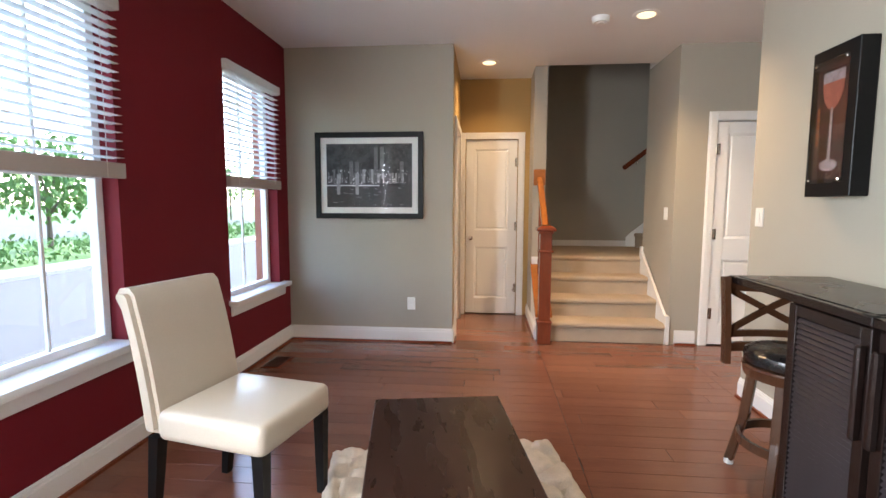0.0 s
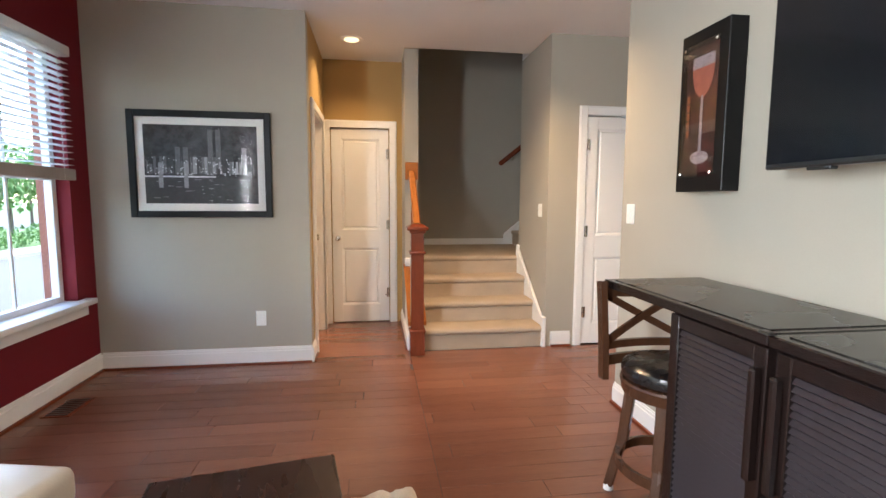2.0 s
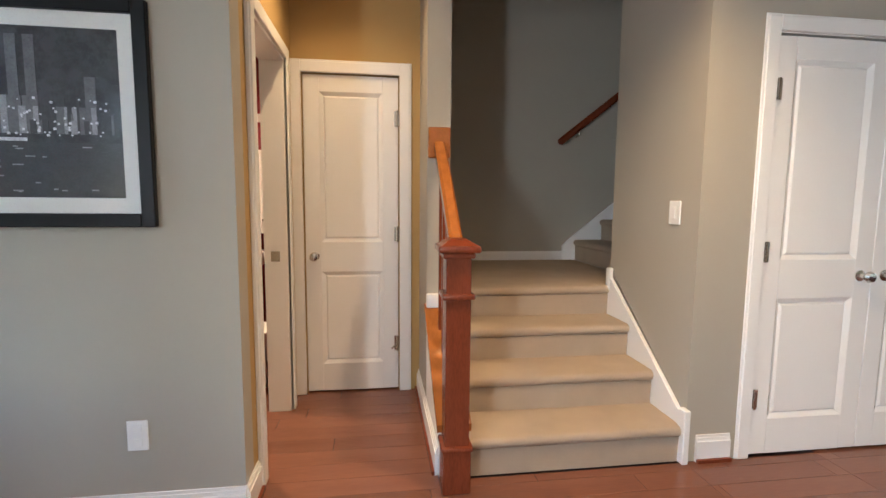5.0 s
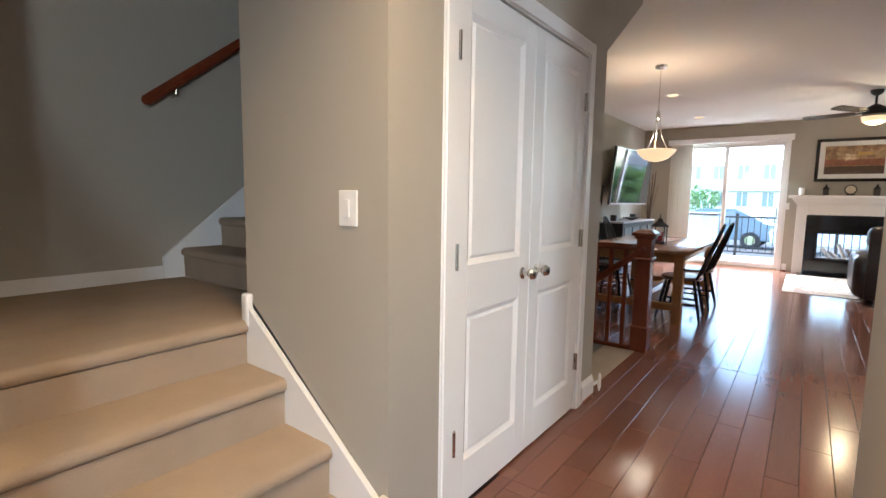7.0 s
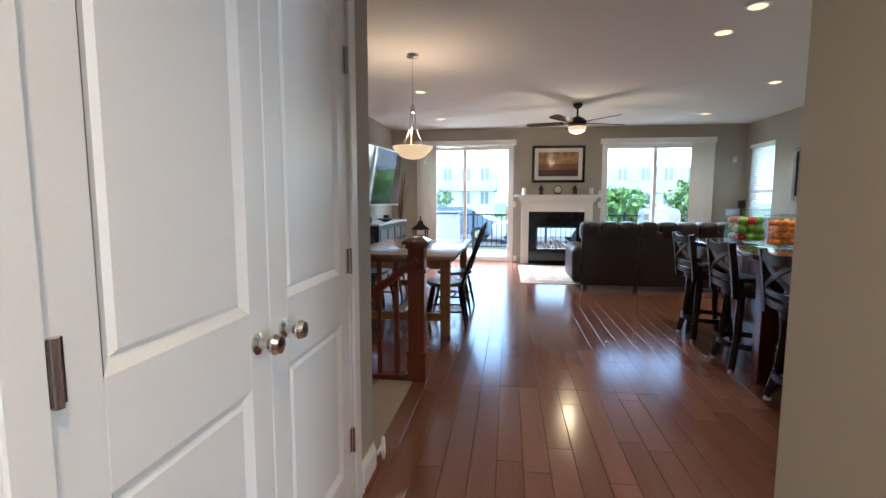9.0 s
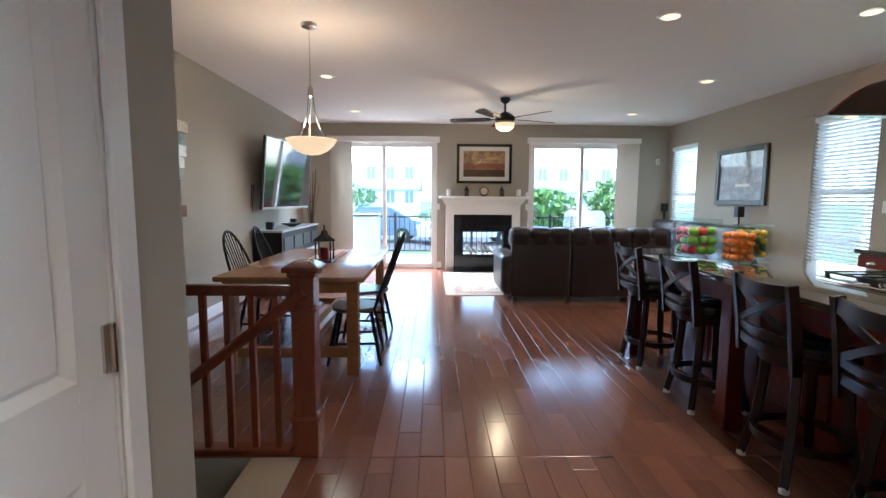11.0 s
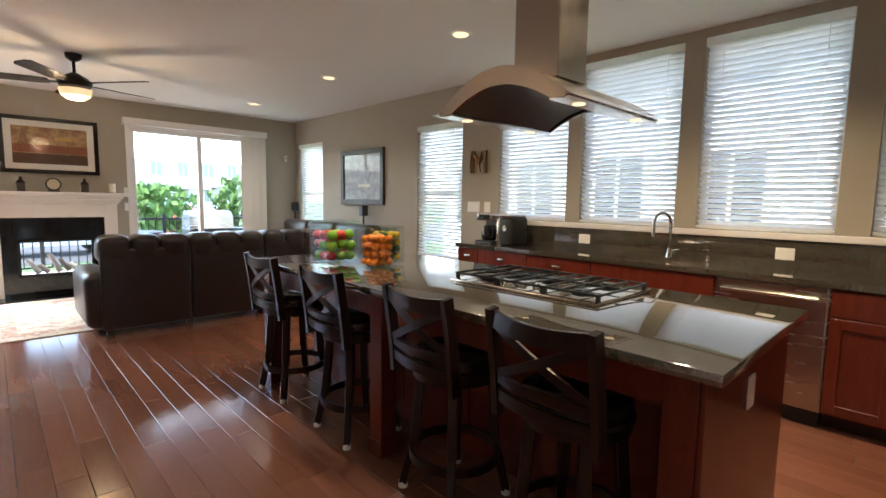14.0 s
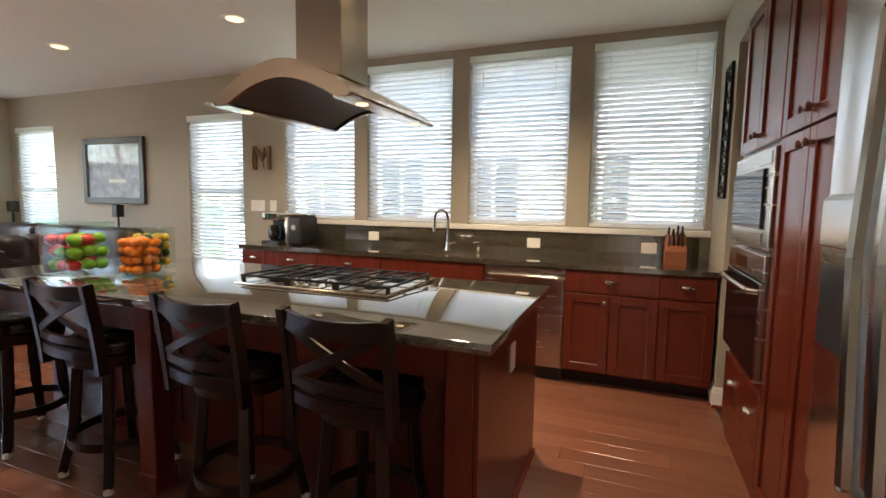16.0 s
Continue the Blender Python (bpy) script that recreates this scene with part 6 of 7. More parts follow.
def windsor():
    """Black hoop-back chair facing +y."""
    t = thing("windsor_chair", (0, 0, 0), "black hoop-back spindle chair with a wooden seat", "chair", "chairs round the dining table")
    pts = [(0.21 * math.cos(2 * math.pi * k / 24), 0.20 * math.sin(2 * math.pi * k / 24)) for k in range(24)]
    pts = [(x * (1.08 if y > 0 else 0.95), y) for x, y in pts]
    bm = prism(B(), pts, "z", 0.425, 0.458)
    bmesh.ops.bevel(bm, geom=bm.edges[:], offset=0.008, segments=1, affect="EDGES")
    part("seat", bm, mat("worn brown seat", (0.10, 0.055, 0.035), 0.3, var=0.3, scale=8), t, "brown worn wooden seat")
    hoop = []
    for k in range(19):
        a = math.pi * k / 18
        x, hgt = 0.215 * math.cos(a), 0.56 * math.sin(a) ** 0.8
        hoop.append((x, -0.16 - 0.20 * hgt / 0.56, 0.45 + hgt))
    part("hoop", tube(B(), hoop, 0.012, 8), BLACKW, t)
    for k in range(7):
        x = -0.135 + 0.045 * k
        hgt = 0.56 * (1 - (x / 0.215) ** 2) ** 0.42
        part("spindle", rod(B(), (x * 0.85, -0.165, 0.45), (x, -0.16 - 0.20 * hgt / 0.56, 0.45 + hgt), 0.007, 0.005, 6), BLACKW, t)
    for sx in (-1, 1):
        for sy in (-1, 1):
            a, b = Vector((sx * 0.13, sy * 0.13, 0.43)), Vector((sx * 0.20, sy * 0.21, 0.0))
            bm = B()
            for f0, f1, r0, r1 in ((0, 0.25, 0.012, 0.018), (0.25, 0.3, 0.013, 0.013), (0.3, 0.6, 0.02, 0.014), (0.6, 0.64, 0.02, 0.02), (0.64, 1, 0.018, 0.011)):
                rod(bm, a.lerp(b, f0), a.lerp(b, f1), r0, r1, 8)
            part("leg", bm, BLACKW, t)
        part("side_stretcher", rod(B(), (sx * 0.17, -0.165, 0.17), (sx * 0.17, 0.165, 0.17), 0.011, seg=8), BLACKW, t)
    part("cross_stretcher", rod(B(), (-0.17, 0, 0.17), (0.17, 0, 0.17), 0.011, seg=8), BLACKW, t)
    return t


wc = windsor()
wc.matrix_basis = pose(6.84, 4.76, 0, 0, 0, 3)
for x, y, a in ((7.56, 4.76, -2), (7.42, 5.70, 176), (8.16, 5.70, 183)):
    copy_thing(wc, pose(x, y, 0, 0, 0, a))

# mosaic of glass and metal blocks on the dining wall
wa = thing("wall_art", (7.35, YL, 1.7), "staggered blocks of mosaic glass and metal on the wall", "wall art")
BL = [speckled("block " + c, a, b, 30, 0.25) for c, a, b in (("moss", (0.07, 0.08, 0.045), (0.16, 0.17, 0.11)), ("wine", (0.14, 0.03, 0.025), (0.22, 0.09, 0.07)), ("pearl", (0.55, 0.52, 0.42), (0.75, 0.72, 0.62)), ("slate", (0.06, 0.06, 0.07), (0.35, 0.36, 0.40)), ("umber", (0.09, 0.05, 0.03), (0.2, 0.15, 0.1)))]
rnd = random.Random(11)
z = 1.14
row = 0
while z < 2.14:
    hgt = 0.115
    span = 0.30 * math.sin(math.pi * min(1, (z - 0.95) / 1.45)) + 0.10
    x = 7.30 - span + rnd.uniform(-0.05, 0.05)
    while x < 7.22 + span * 0.9:
        w = rnd.choice((0.14, 0.20, 0.28))
        part("block", bx(B(), x, x + w - 0.006, YL - rnd.choice((0.02, 0.035, 0.05)), YL - 0.002, z, z + hgt - 0.006, 0.003), rnd.choice(BL), wa, smooth=False)
        x += w
    z += hgt
    row += 1

# ---- television corner ----
tv2 = thing("television", (0, 0, 0), "large flat television on a wall arm, screen off and mirroring", "television")
part("body", bx(B(), 9.30, 10.98, 6.34, 6.38, 1.19, 2.15, 0.006), BLACK, tv2, smooth=False)
part("bezel", bx(B(), 9.30, 10.98, 6.335, 6.341, 1.19, 2.15), mat("silver bezel", (0.5, 0.5, 0.52), 0.3, 0.8), tv2, smooth=False)
part("screen", bx(B(), 9.315, 10.965, 6.332, 6.336, 1.22, 2.135), mat("glossy screen", (0.02, 0.022, 0.025), 0.03, var=0.01, bump=0, spec=1.0), tv2, smooth=False)
part("wall_arm", bx(B(), 9.75, 10.4, 6.38, YL, 1.5, 1.95), BLACK, tv2, smooth=False)
for x in (9.42, 9.47):
    part("cable", tube(B(), [(x, YL - 0.01, 1.5), (x, YL - 0.01, 0.9)], 0.006, 6), BLACK, tv2)
tv2.matrix_basis = pose(10.07, 6.27, 1.65, 5, 0, -5) @ pose(-10.14, -6.36, -1.67)
cn = thing("media_console", (10.4, 6.35, 0), "black and silver media console with open slots", "media console")
part("body", bx(B(), 9.35, 11.30, 6.16, YL - 0.01, 0.06, 0.86, 0.004), BLACKW, cn, smooth=False)
part("top", bx(B(), 9.33, 11.32, 6.14, YL - 0.008, 0.86, 0.885, 0.003), mat("silver grey top", (0.35, 0.36, 0.38), 0.3, 0.4), cn, smooth=False)
part("plinth", bx(B(), 9.4, 11.25, 6.2, YL - 0.03, 0.0, 0.06), BLACK, cn, smooth=False)
for k in range(4):
    x0 = 9.40 + 0.475 * k
    part("drawer", bx(B(), x0, x0 + 0.45, 6.145, 6.16, 0.12, 0.52, 0.003), mat("pewter panel", (0.30, 0.31, 0.33), 0.35, 0.3), cn, smooth=False)
    part("slot", bx(B(), x0 + 0.03, x0 + 0.42, 6.15, 6.162, 0.60, 0.78), BLACK, cn, smooth=False)
dsh = thing("decorative_dish", (10.35, 6.30, 0.885), "shallow dark dish on the console", "dish")
part("bowl", lathe(B(), [(0.05, 0), (0.06, 0.012), (0.14, 0.04), (0.17, 0.055), (0.16, 0.055), (0.05, 0.02)], (10.35, 6.32, 0.885), 22), PEWTER, dsh)
for x in (9.62, 10.75):
    bxx = thing("small_speaker", (x, 6.4, 0.885), "small black speaker on the console", "speaker")
    part("cabinet", bx(B(), x - 0.045, x + 0.045, 6.36, 6.45, 0.885, 0.99, 0.006), BLACK, bxx)
    part("grille", bx(B(), x - 0.038, x + 0.038, 6.356, 6.361, 0.893, 0.982), IRON, bxx)
vs = thing("branch_vase", (11.48, 6.30, 0), "tall dark vase with dried branches", "vase")
part("vase", lathe(B(), [(0.09, 0), (0.12, 0.25), (0.09, 0.6), (0.05, 0.8), (0.065, 0.86), (0.05, 0.86)], (11.48, 6.30, 0), 20), PEWTER, vs)
rnd = random.Random(3)
for k in range(22):
    a, r = rnd.uniform(0, 6.28), rnd.uniform(0.02, 0.17)
    top = rnd.uniform(1.35, 1.85)
    part("branch", tube(B(), [(11.48, 6.30, 0.7), (11.48 + 0.4 * r * math.cos(a), 6.30 + 0.4 * r * math.sin(a), 1.1), (11.48 + r * math.cos(a), 6.30 + r * math.sin(a), top)], 0.004, 5), BARK, vs)

# ---- fireplace ----
fp = tagged(thing("fireplace", (XF, 3.2, 0), "white mantel fireplace with black granite surround", "fireplace"), kind="structure")
FX0 = XF - 0.17
for y0, y1 in ((2.52, 2.67), (3.75, 3.90)):
    part("pilaster", bx(B(), FX0, XF - 0.001, y0, y1, 0.0, 1.22, 0.005), WHITE, fp, smooth=False)
part("header", bx(B(), FX0, XF - 0.001, 2.67, 3.75, 1.04, 1.22, 0.004), WHITE, fp, smooth=False)
for k, (d_, z0, z1) in enumerate(((0.20, 1.22, 1.25), (0.23, 1.25, 1.29), (0.255, 1.29, 1.325))):
    part("cornice", bx(B(), XF - d_, XF - 0.001, 2.50 - 0.025 * k, 3.92 + 0.025 * k, z0, z1, 0.006), WHITE, fp)
part("mantel_shelf", bx(B(), XF - 0.29, XF - 0.001, 2.37, 4.03, 1.325, 1.375, 0.008, 2), WHITE, fp)
GA, GBY, GZ0, GZ1 = 2.80, 3.60, 0.27, 0.745
for y0, y1, z0, z1 in ((2.67, GA, 0.0, 1.04), (GBY, 3.75, 0.0, 1.04), (GA, GBY, 0.0, GZ0), (GA, GBY, GZ1, 1.04)):
    part("surround", bx(B(), XF - 0.13, XF - 0.001, y0, y1, z0, z1), STONEG, fp, "black granite surround", smooth=False)
for y0, y1, z0, z1 in ((GA, GBY, GZ0, GZ0 + 0.03), (GA, GBY, GZ1 - 0.03, GZ1), (GA, GA + 0.03, GZ0, GZ1), (GBY - 0.03, GBY, GZ0, GZ1)):
    part("firebox_frame", bx(B(), XF - 0.12, XF - 0.10, y0, y1, z0, z1), IRON, fp, smooth=False)
bm = B()
bx(bm, XF - 0.09, XF + 0.5, GA, GBY, GZ0 - 0.04, GZ0 - 0.02)
for k in range(5):
    rod(bm, (XF + 0.08 + 0.05 * (k % 2), 2.95 + 0.11 * k, GZ0 + 0.02), (XF + 0.16, 3.05 + 0.11 * k, GZ0 + 0.12 + 0.07 * (k % 3)), 0.035, 0.03, 9)
part("log_set", bm, LOG, fp, "pale ceramic gas logs")
p = part("fire_glass", bx(B(), XF - 0.108, XF - 0.104, GA + 0.03, GBY - 0.03, GZ0 + 0.03, GZ1 - 0.03), CLEAR, fp, smooth=False)
p.visible_shadow = False
part("hearth", bx(B(), XF - 0.45, XF - 0.14, 2.60, 3.82, 0.0, 0.022, 0.004), STONEG, fp, smooth=False)
for y, h_ in ((3.85, 0.13), (2.56, 0.13)):
    c = thing("pillar_candle", (XF - 0.15, y, 1.375), "ivory pillar candle on the mantel", "candle", "candles on the mantel")
    part("wax", rod(B(), (XF - 0.15, y, 1.38), (XF - 0.15, y, 1.375 + h_), 0.04, seg=18), CANDLE, c)
    part("dish", lathe(B(), [(0.05, 0), (0.055, 0.006), (0.045, 0.006)], (XF - 0.15, y, 1.375), 18), IRON, c)
for y in (3.52, 2.87):
    c = thing("mantel_lantern", (XF - 0.15, y, 1.375), "small dark metal lantern on the mantel", "lantern", "lanterns on the mantel")
    part("body", bx(B(), XF - 0.19, XF - 0.11, y - 0.04, y + 0.04, 1.375, 1.48, 0.004), PEWTER, c)
    part("roof", lathe(B(), [(0.06, 0), (0.03, 0.035), (0.012, 0.06), (0.02, 0.075), (0.004, 0.085)], (XF - 0.15, y, 1.48), 10), IRON, c)
c = thing("mantel_clock", (XF - 0.15, 3.2, 1.375), "round dark mantel clock", "clock")
t = lathe(B(), [(0.085, -0.02), (0.085, 0.02), (0.07, 0.025), (0.07, 0.02)], seg=24)
bmesh.ops.transform(t, matrix=Matrix.Translation((XF - 0.15, 3.2, 1.475)) @ Matrix.Rotation(radians(-90), 4, "Y"), verts=t.verts)
part("case", t, PEWTER, c)
part("face", rod(B(), (XF - 0.170, 3.2, 1.475), (XF - 0.176, 3.2, 1.475), 0.066, seg=24), CREAMP, c)
part("foot", bx(B(), XF - 0.18, XF - 0.12, 3.14, 3.26, 1.375, 1.40, 0.004), PEWTER, c)


# ---- sofas ----
def cushion(x0, x1, y0, y1, z0, z1, r=0.06):
    bm = bx(B(), x0, x1, y0, y1, z0, z1, r, 4)
    for v in bm.verts:
        v.co += 0.008 * noise.noise_vector(v.co * 5)
    return bm


sf = thing("leather_sofa", (9.5, 1.9, 0), "dark brown leather sofa seen from behind", "sofa")
for y0, y1 in ((2.35, 3.12), (1.57, 2.34), (0.80, 1.56)):
    part("back_panel", cushion(9.0, 9.10, y0, y1, 0.06, 0.84, 0.03), SLEATH, sf)
    for k in range(3):
        ya = y0 + (y1 - y0) * k / 3
        yb = ya + (y1 - y0) / 3
        part("back_cushion", cushion(8.99, 9.30, ya - 0.012, yb + 0.012, 0.70, 0.965, 0.085), SLEATH, sf, "padded leather back")
    part("seat_cushion", cushion(9.25, 9.92, y0, y1, 0.28, 0.48, 0.06), SLEATH, sf)
part("base", bx(B(), 9.06, 9.88, 0.84, 3.08, 0.07, 0.32, 0.01), SLEATH, sf)
part("armrest", cushion(9.03, 9.95, 2.99, 3.24, 0.08, 0.62, 0.09), SLEATH, sf, "rounded leather armrest")
for x in (9.12, 9.82):
    for y in (0.9, 1.6, 2.35, 3.05):
        part("foot", bx(B(), x - 0.03, x + 0.03, y - 0.03, y + 0.03, 0.0, 0.08), BLACK, sf, smooth=False)
s2 = thing("leather_sofa", (10.3, 0.3, 0), "dark brown leather sofa against the window wall", "sofa")
for k in range(3):
    x0 = 9.05 + 0.85 * k
    part("back_cushion", cushion(x0, x0 + 0.84, -0.16, 0.14, 0.45, 0.985, 0.08), SLEATH, s2, "padded leather back")
    part("seat_cushion", cushion(x0, x0 + 0.84, 0.10, 0.78, 0.28, 0.48, 0.06), SLEATH, s2)
part("base", bx(B(), 9.05, 11.6, -0.14, 0.75, 0.05, 0.32, 0.01), SLEATH, s2)
part("armrest", cushion(11.6, 11.84, -0.14, 0.80, 0.06, 0.64, 0.09), SLEATH, s2)
for x in (9.12, 10.3, 11.5):
    for y in (-0.05, 0.68):
        part("foot", bx(B(), x - 0.03, x + 0.03, y - 0.03, y + 0.03, 0.0, 0.06), BLACK, s2, smooth=False)
rg = thing("area_rug", (10.55, 2.7, 0), "ivory and rose patterned area rug", "rug")
part("field", bx(B(), 9.40, 11.40, 1.5, 3.95, 0.0, 0.010, 0.002), RUG, rg, smooth=False)
for x0, x1, y0, y1 in ((9.52, 11.28, 3.70, 3.82), (9.52, 9.64, 1.6, 3.70), (11.16, 11.28, 1.6, 3.70)):
    part("border", bx(B(), x0, x1, y0, y1, 0.010, 0.012), RUGB, rg, smooth=False)
for x, y, zz in ((9.55, -0.16, 1.10), (11.80, -0.20, 1.12)):
    sk_ = thing("small_speaker", (x, y, 0), "small black speaker on a thin stand", "speaker", "speakers on stands")
    part("stand", rod(B(), (x, y, 0.015), (x, y, zz), 0.012), IRON, sk_)
    part("stand_foot", lathe(B(), [(0.10, 0), (0.10, 0.012), (0.02, 0.02)], (x, y, 0), 18), IRON, sk_)
    part("cabinet", bx(B(), x - 0.045, x + 0.045, y - 0.05, y + 0.05, zz, zz + 0.15, 0.006), BLACK, sk_)
md = thing("wall_sensor", (11.86, 0.0, 2.05), "small white corner sensor high on the wall", "sensor")
part("case", bx(B(), 11.845, 11.898, -0.09, -0.03, 1.99, 2.09, 0.01, 2), PLAST, md)
part("lens_window", bx(B(), 11.84, 11.847, -0.08, -0.04, 2.03, 2.07), CREAMP, md)


# ---- outside ----
GZ = -0.75
structure("ground", [(-400, 400, -400, 400, GZ - 0.3, GZ)], GRASS, "lawn around the house")
structure("road", [(-11.5, -3.4, -200, 200, GZ, GZ + 0.012)], ASPH, "pale asphalt street")
structure("pavement", [(-12.9, -11.5, -200, 200, GZ, GZ + 0.13), (-3.4, -2.4, -200, 200, GZ, GZ + 0.13)], CONC, "concrete kerb and pavement")
structure("parking", [(-40, -24, -60, 60, GZ, GZ + 0.012), (22, 36, -60, 60, GZ, GZ + 0.012)], ASPH, "asphalt parking")
structure("house_front", [(XR - 0.24, XR - 0.165, -6, 1.45, GZ, 6), (XR - 0.24, XR - 0.165, 4.43, 9, GZ, 6), (XR - 0.24, XR - 0.165, 1.45, 4.43, GZ, 0.5), (XR - 0.24, XR - 0.165, 1.45, 4.43, 2.36, 6), (XR - 0.24, XR - 0.165, 2.63, 3.45, 0.5, 2.36)], BRICKM, "red brick front of the house")


def leaves(bm, c, rx, ry, rz, n, size, rnd):
    """Many small leaf clumps, loose at the edge."""
    for _ in range(n):
        while True:
            p = Vector((rnd.uniform(-1, 1), rnd.uniform(-1, 1), rnd.uniform(-1, 1)))
            if 0.3 < p.length < 1.05:
                break
        q = Vector(c) + Vector((p.x * rx, p.y * ry, p.z * rz))
        q += 0.25 * rx * noise.noise_vector(q * 0.8)
        s = size * rnd.uniform(0.6, 1.4)
        m = Matrix.Translation(q) @ Euler((rnd.uniform(0, 6), rnd.uniform(0, 6), rnd.uniform(0, 6))).to_matrix().to_4x4()
        vs = [bm.verts.new(m @ Vector(v)) for v in ((-s, 0, 0), (0, -s * 0.6, s * 0.2), (s, 0, 0), (0, s * 0.6, s * 0.2))]
        bm.faces.new(vs)


def tree(x, y, h, r, seed, gz=GZ):
    rnd = random.Random(seed)
    t = thing("street_tree", (x, y, gz), "young green leafy tree on the lawn", "tree", "trees along the street")
    bm = rod(B(), (x, y, gz), (x, y, gz + h * 0.55), 0.12, 0.06, 8)
    for k in range(6):
        a = k * 1.05
        rod(bm, (x, y, gz + h * (0.3 + 0.04 * k)), (x + r * 0.6 * math.cos(a), y + r * 0.6 * math.sin(a), gz + h * (0.6 + 0.03 * k)), 0.045, 0.015, 6)
    part("trunk", bm, BARK, t)
    bm = B()
    leaves(bm, (x, y, gz + h * 0.66), r, r, h * 0.36, 900, 0.16, rnd)
    part("crown", bm, LEAF, t, "loose green crown", smooth=False)


for i, (x, y, h, r) in enumerate(((-17, 9.5, 4.6, 2.0), (-20, 14, 5.0, 2.3), (-19, 4.0, 4.4, 1.7), (-22, 26, 5.5, 2.5), (-18, 19, 4.8, 2.0), (-18, 27, 5.0, 2.4), (-21, 33, 5.5, 2.6), (-16, 37, 5.2, 2.4), (-25, 41, 6, 3), (-20, 47, 6, 3), (-30, 55, 7, 3.5), (-44, 6, 8, 4), (-46, 18, 8, 4.5), (-46, -6, 8, 4), (-45, 32, 8, 4.5), (24, -0.6, 2.6, 1.5), (25, -4.6, 2.8, 1.6), (52, 13, 3.2, 3))):
    tree(x, y, h, r, 20 + i)
rnd = random.Random(9)
bm = B()
for k in range(26):
    leaves(bm, (-14.6 + 0.3 * rnd.random(), -8 + 1.5 * k, GZ + 0.45), 0.8, 1.0, 0.5, 150, 0.09, rnd)
single("hedge", bm, LEAF, "low clipped green hedge along the pavement", "hedge", kind="stuff", smooth=False)


def vehicle(x, y, yaw, paint, label, pickup=False):
    t = thing("parked_car", (0, 0, 0), label, "car", "parked cars")
    prof = [(-2.4, 0.35), (2.4, 0.35), (2.45, 0.75), (2.3, 0.95), (1.2, 1.02), (0.6, 1.65), (-0.9, 1.68), (-1.1 if pickup else -2.0, 1.08), (-2.4, 1.0)]
    bm = prism(B(), prof, "y", -0.9, 0.9)
    bmesh.ops.bevel(bm, geom=bm.edges[:], offset=0.05, segments=2, affect="EDGES")
    part("body", bm, paint, t)
    for s in (-1, 1):
        part("side_window", prism(B(), [(0.95, 1.06), (0.5, 1.56), (-0.85, 1.58), (-1.0, 1.08)], "y", 0.897 * s, 0.908 * s), WING, t, smooth=False)
        for wx in (-1.5, 1.5):
            w = part("wheel", rod(B(), (wx, 0.72 * s, 0.36), (wx, 0.93 * s, 0.36), 0.36, seg=20), RUBBER, t, "black tyre")
            part("rim", rod(B(), (wx, 0.90 * s, 0.36), (wx, 0.945 * s, 0.36), 0.2, seg=14), CHROME, w)
    part("windscreen", beam(B(), (1.17, 0, 1.09), (0.66, 0, 1.6), 1.5, 0.03), WING, t)
    for s in (-1, 1):
        part("headlight", bx(B(), 2.36, 2.46, 0.55 * s - 0.15, 0.55 * s + 0.15, 0.72, 0.85, 0.02), CHROME, t)
    t.matrix_basis = pose(x, y, GZ + 0.012, 0, 0, yaw)
    return t


vehicle(-27, 13.0, 100, WPAINT, "white pickup truck parked across the street", True)
vehicle(25, 2.5, 95, WPAINT, "white car parked behind the house")
vehicle(26, 7.0, 85, mat("blue car paint", (0.12, 0.16, 0.21), 0.3, coat=1), "blue grey car parked behind the house")
vehicle(27, -2.5, 5, mat("red car paint", (0.4, 0.01, 0.015), 0.2, coat=1), "red car parked behind the house")
lmp = thing("street_lamp", (-15.5, 10.5, GZ), "black street lamp post with a lantern head", "street lamp")
part("pole", rod(B(), (-15.5, 10.5, GZ), (-15.5, 10.5, 2.9), 0.06, 0.045), IRON, lmp)
part("lantern", lathe(B(), [(0.08, 0), (0.16, 0.32), (0.20, 0.34), (0.05, 0.48)], (-15.5, 10.5, 2.9), 12), IRON, lmp)


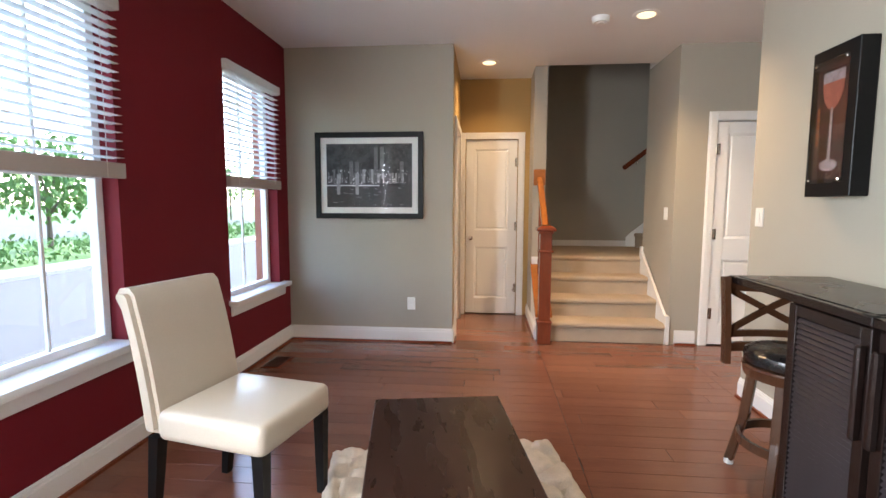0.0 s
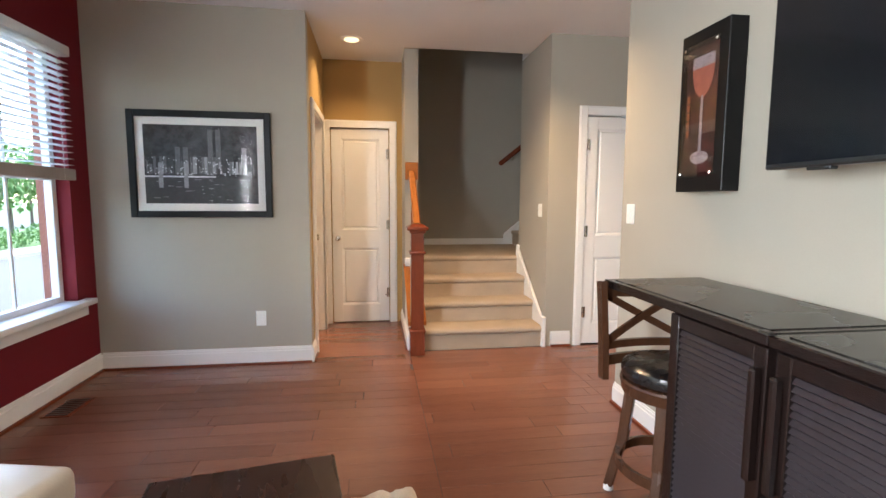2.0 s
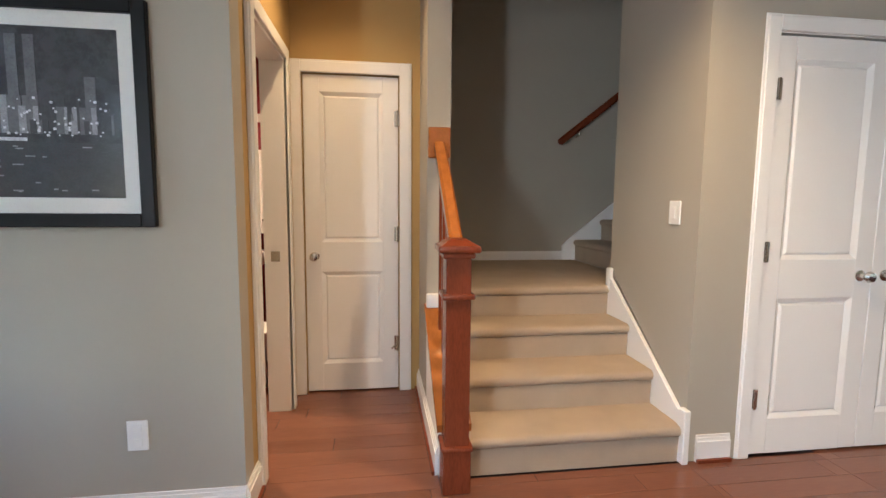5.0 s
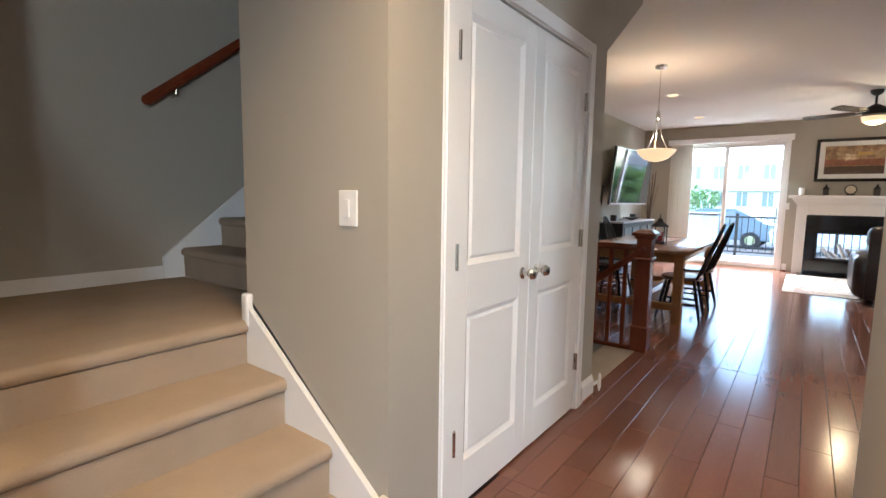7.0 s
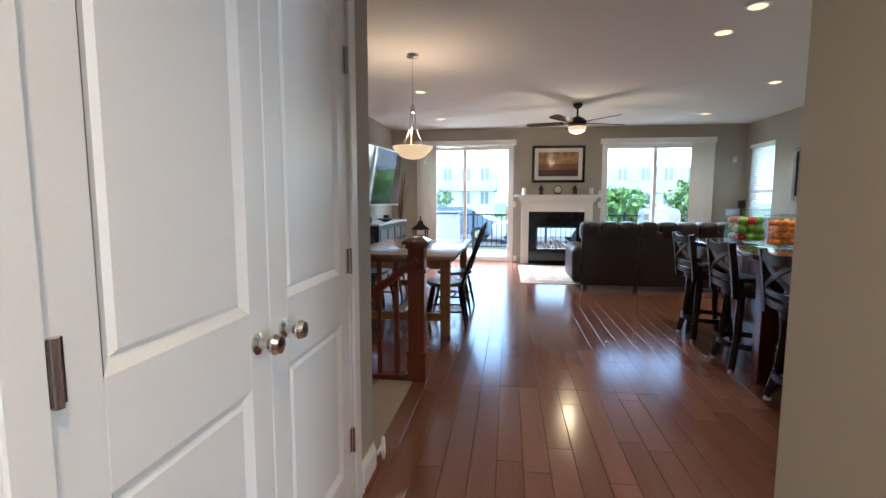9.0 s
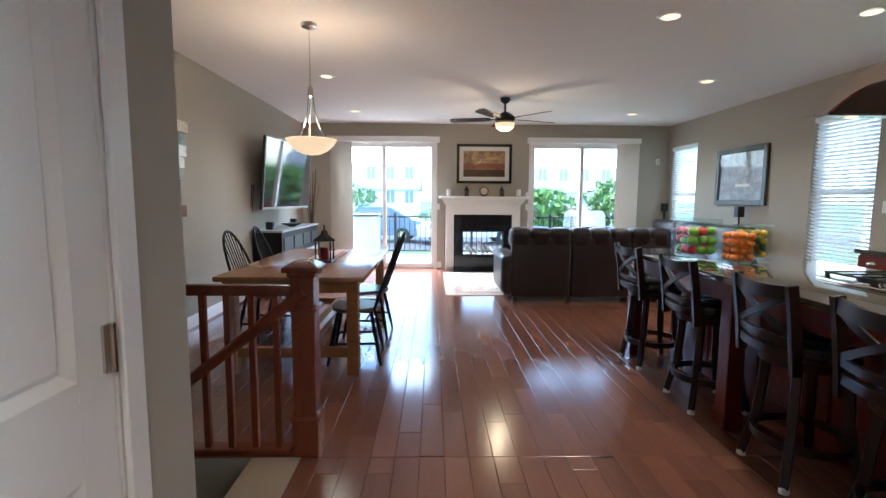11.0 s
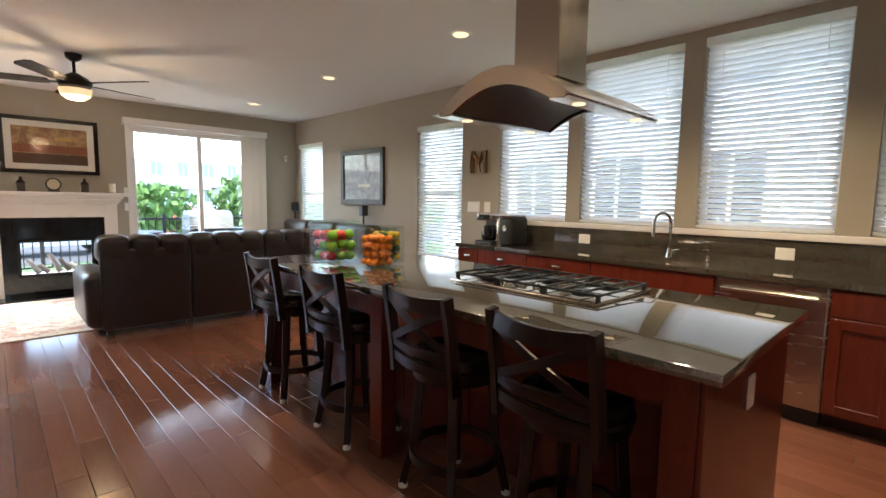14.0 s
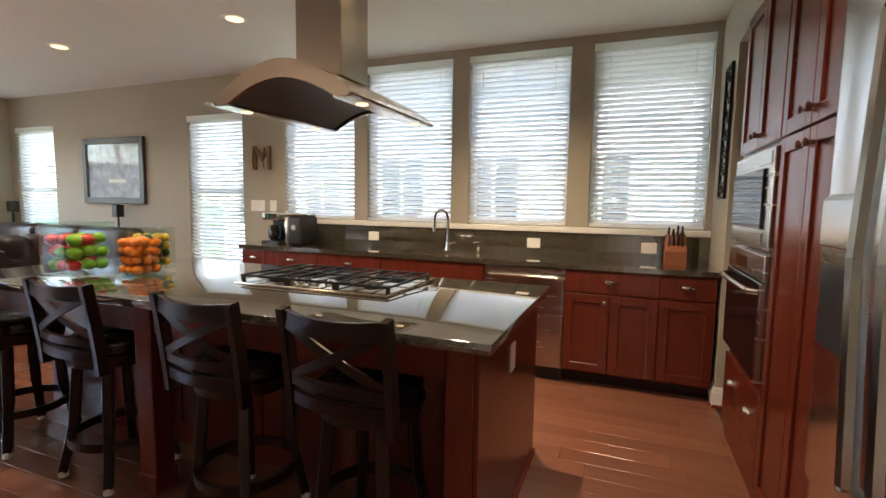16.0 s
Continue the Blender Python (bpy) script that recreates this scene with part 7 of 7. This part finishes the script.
def house(name, x0, x1, y0, y1, h, face, label, cols, rows, wall=SIDING, gl=WING):
    t = thing(name, ((x0 + x1) / 2, (y0 + y1) / 2, GZ), label, "house")
    part("wall", bx(B(), x0, x1, y0, y1, GZ, h), wall, t, smooth=False)
    xm, ym = (x0 + x1) / 2, (y0 + y1) / 2
    if x1 - x0 > y1 - y0:
        part("roof", prism(B(), [(y0 - 0.4, h), (y1 + 0.4, h), (ym, h + 0.35 * (y1 - y0))], "x", x0 - 0.3, x1 + 0.3), ROOF, t, smooth=False)
    else:
        part("roof", prism(B(), [(x0 - 0.4, h), (x1 + 0.4, h), (xm, h + 0.35 * (x1 - x0))], "y", y0 - 0.3, y1 + 0.3), ROOF, t, smooth=False)
    for i in range(cols):
        for j in range(rows):
            z = GZ + 1.5 + 2.9 * j
            if face == "+y":
                a = x0 + (x1 - x0) * (i + 0.5) / cols
                w = part("window", bx(B(), a - 0.5, a + 0.5, y1, y1 + 0.03, z, z + 1.5), gl, t, smooth=False)
                part("frame", bx(B(), a - 0.03, a + 0.03, y1 + 0.03, y1 + 0.05, z, z + 1.5), WHITE, w, smooth=False)
                part("sill", bx(B(), a - 0.56, a + 0.56, y1, y1 + 0.07, z - 0.08, z), WHITE, w, smooth=False)
            else:
                a = y0 + (y1 - y0) * (i + 0.5) / cols
                w = part("window", bx(B(), x0 - 0.03, x0, a - 0.5, a + 0.5, z, z + 1.5), WING, t, smooth=False)
                part("frame", bx(B(), x0 - 0.05, x0 - 0.03, a - 0.03, a + 0.03, z, z + 1.5), WHITE, w, smooth=False)
                part("sill", bx(B(), x0 - 0.07, x0, a - 0.56, a + 0.56, z - 0.08, z), WHITE, w, smooth=False)
    return t


house("neighbour_house", -1.0, 13.5, -15, -5.6, 6.0, "+y", "pale sided neighbouring house with grey windows", 7, 2, SIDING, DARKG)
house("row_house", 62, 72, 6, 20, 2.4, "-x", "pale row house with shingled roof beyond the parking", 6, 2)
house("row_house", 64, 74, -22, -3, 2.2, "-x", "pale row house with shingled roof behind trees", 7, 2)
house("row_house", 62, 72, 23, 44, 2.4, "-x", "pale row house at the far end of the parking", 7, 2)

# deck behind the sliding doors
dk = thing("deck", (13.2, 3.0, GZ), "grey wooden deck behind the house", "deck")
for k in range(18):
    x0 = XF + 0.16 + 0.14 * k
    part("plank", bx(B(), x0, x0 + 0.132, -0.6, 6.9, -0.06, -0.03), CONC, dk, smooth=False)
for y in (-0.5, 3.0, 6.8):
    part("post", bx(B(), 14.3, 14.4, y - 0.05, y + 0.05, GZ, -0.06), CONC, dk, smooth=False)
    part("post", bx(B(), 12.1, 12.2, y - 0.05, y + 0.05, GZ, -0.06), CONC, dk, smooth=False)
dr_ = thing("deck_railing", (14.5, 3.1, 0), "black metal deck railing", "railing")
part("top_rail", bx(B(), 14.44, 14.49, -0.6, 6.9, 0.87, 0.91), IRON, dr_, smooth=False)
part("bottom_rail", bx(B(), 14.45, 14.48, -0.6, 6.9, 0.05, 0.08), IRON, dr_, smooth=False)
bmx = bx(B(), -0.009, 0.009, -0.009, 0.009, 0.08, 0.87)
pk = bpy.data.meshes.new("picket")
bmx.to_mesh(pk)
bmx.free()
pk.materials.append(IRON)
for k in range(60):
    share("picket", pk, dr_, (14.465, -0.55 + 0.125 * k, 0))
for y in (-0.58, 1.3, 3.2, 5.05, 6.88):
    part("post", bx(B(), 14.435, 14.495, y - 0.03, y + 0.03, -0.04, 0.98), IRON, dr_, smooth=False)
gb = thing("deck_box", (13.2, 5.75, 0), "blue grey storage box on the deck", "storage box")
part("body", bx(B(), 12.9, 13.45, 5.30, 5.85, -0.03, 0.95, 0.01), BLUEG, gb, smooth=False)
part("lid", bx(B(), 12.88, 13.47, 5.28, 5.87, 0.95, 1.0, 0.01), BLACK, gb, smooth=False)
gl_ = thing("gas_grill", (13.4, 0.8, 0), "covered grey gas grill on the deck", "grill")
part("cabinet", bx(B(), 13.15, 13.65, 0.4, 1.2, -0.03, 0.75, 0.02), BLACK, gl_)
part("hood", prism(B(), [(13.12, 0.75), (13.68, 0.75), (13.66, 0.98), (13.5, 1.08), (13.3, 1.08), (13.14, 0.98)], "y", 0.42, 1.18), STEEL, gl_)
part("side_shelf", bx(B(), 13.2, 13.6, 0.05, 0.4, 0.70, 0.74), BLACK, gl_, smooth=False)
fn = thing("patio_table", (13.6, 1.9, 0), "dark round patio table on the deck", "table")
part("tabletop", lathe(B(), [(0.45, 0), (0.46, 0.015), (0.45, 0.03), (0.1, 0.03)], (13.5, 2.0, 0.68), 24), IRON, fn)
part("pedestal", rod(B(), (13.5, 2.0, -0.03), (13.5, 2.0, 0.68), 0.04), IRON, fn)

# ---- hardwood floor boards, the nearest as single boards ----
rnd = random.Random(21)
PW, GAP = 0.127, 0.0016
BOARD = {}


def board_mesh(length):
    if length not in BOARD:
        a, b, c = length - GAP, PW - GAP, 0.0016
        bm = B()
        lo = [bm.verts.new(v) for v in ((0, 0, -0.011), (a, 0, -0.011), (a, b, -0.011), (0, b, -0.011))]
        mi = [bm.verts.new(v) for v in ((0, 0, -c), (a, 0, -c), (a, b, -c), (0, b, -c))]
        hi = [bm.verts.new(v) for v in ((c, c, 0), (a - c, c, 0), (a - c, b - c, 0), (c, b - c, 0))]
        for p, q in ((lo, mi), (mi, hi)):
            for i in range(4):
                bm.faces.new((p[i], p[(i + 1) % 4], q[(i + 1) % 4], q[i]))
        bm.faces.new(hi)
        me = bpy.data.meshes.new("board")
        bm.to_mesh(me)
        bm.free()
        me.materials.append(FLOORW)
        BOARD[length] = me
    return BOARD[length]


fl = bpy.data.objects["floor"]
rest = B()
count = 0
rooms = ((XR, 1.13, -1.6, 6.6), (1.13, 2.336, -1.6, 4.76), (2.336, 3.06, 3.56, 4.765), (3.06, 5.30, YK, 4.80), (5.30, XF, YK, YL))
for x0, x1, y0, y1 in rooms:
    for row in range(int(math.floor(y0 / PW)), int(math.ceil(y1 / PW))):
        ya, yb = row * PW, row * PW + PW
        if yb <= y0 + 0.01 or ya >= y1 - 0.01:
            continue
        rr = random.Random(row * 7 + 1)
        x = XR - rr.uniform(0, 1.5)
        while x < x1:
            L = rr.choice((0.62, 0.95, 1.25, 1.55))
            a, b = max(x, x0), min(x + L, x1)
            whole = a == x and b == x + L and ya >= y0 and yb <= y1
            near = (x < 8.6 and 2.1 < ya < 4.7)
            if b - a > 0.02:
                if whole and near and count < 300:
                    o = new("board", board_mesh(L))
                    o.parent = fl
                    o.location = (a, ya, 0)
                    count += 1
                else:
                    c0, c1 = max(ya, y0), min(yb, y1) - GAP
                    t = [rest.verts.new(v) for v in ((a, c0, -0.0016), (b - GAP, c0, -0.0016), (b - GAP, c1, -0.0016), (a, c1, -0.0016))]
                    u = [rest.verts.new(v) for v in ((a + 0.0016, c0 + 0.0016, 0), (b - 0.0032, c0 + 0.0016, 0), (b - 0.0032, c1 - 0.0016, 0), (a + 0.0016, c1 - 0.0016, 0))]
                    for i in range(4):
                        rest.faces.new((t[i], t[(i + 1) % 4], u[(i + 1) % 4], u[i]))
                    rest.faces.new(u)
            x += L
me = bpy.data.meshes.new("boards")
rest.to_mesh(me)
rest.free()
me.materials.append(FLOORW)
o = new("boards", me)
o.parent = fl
o["kind"] = "stuff"
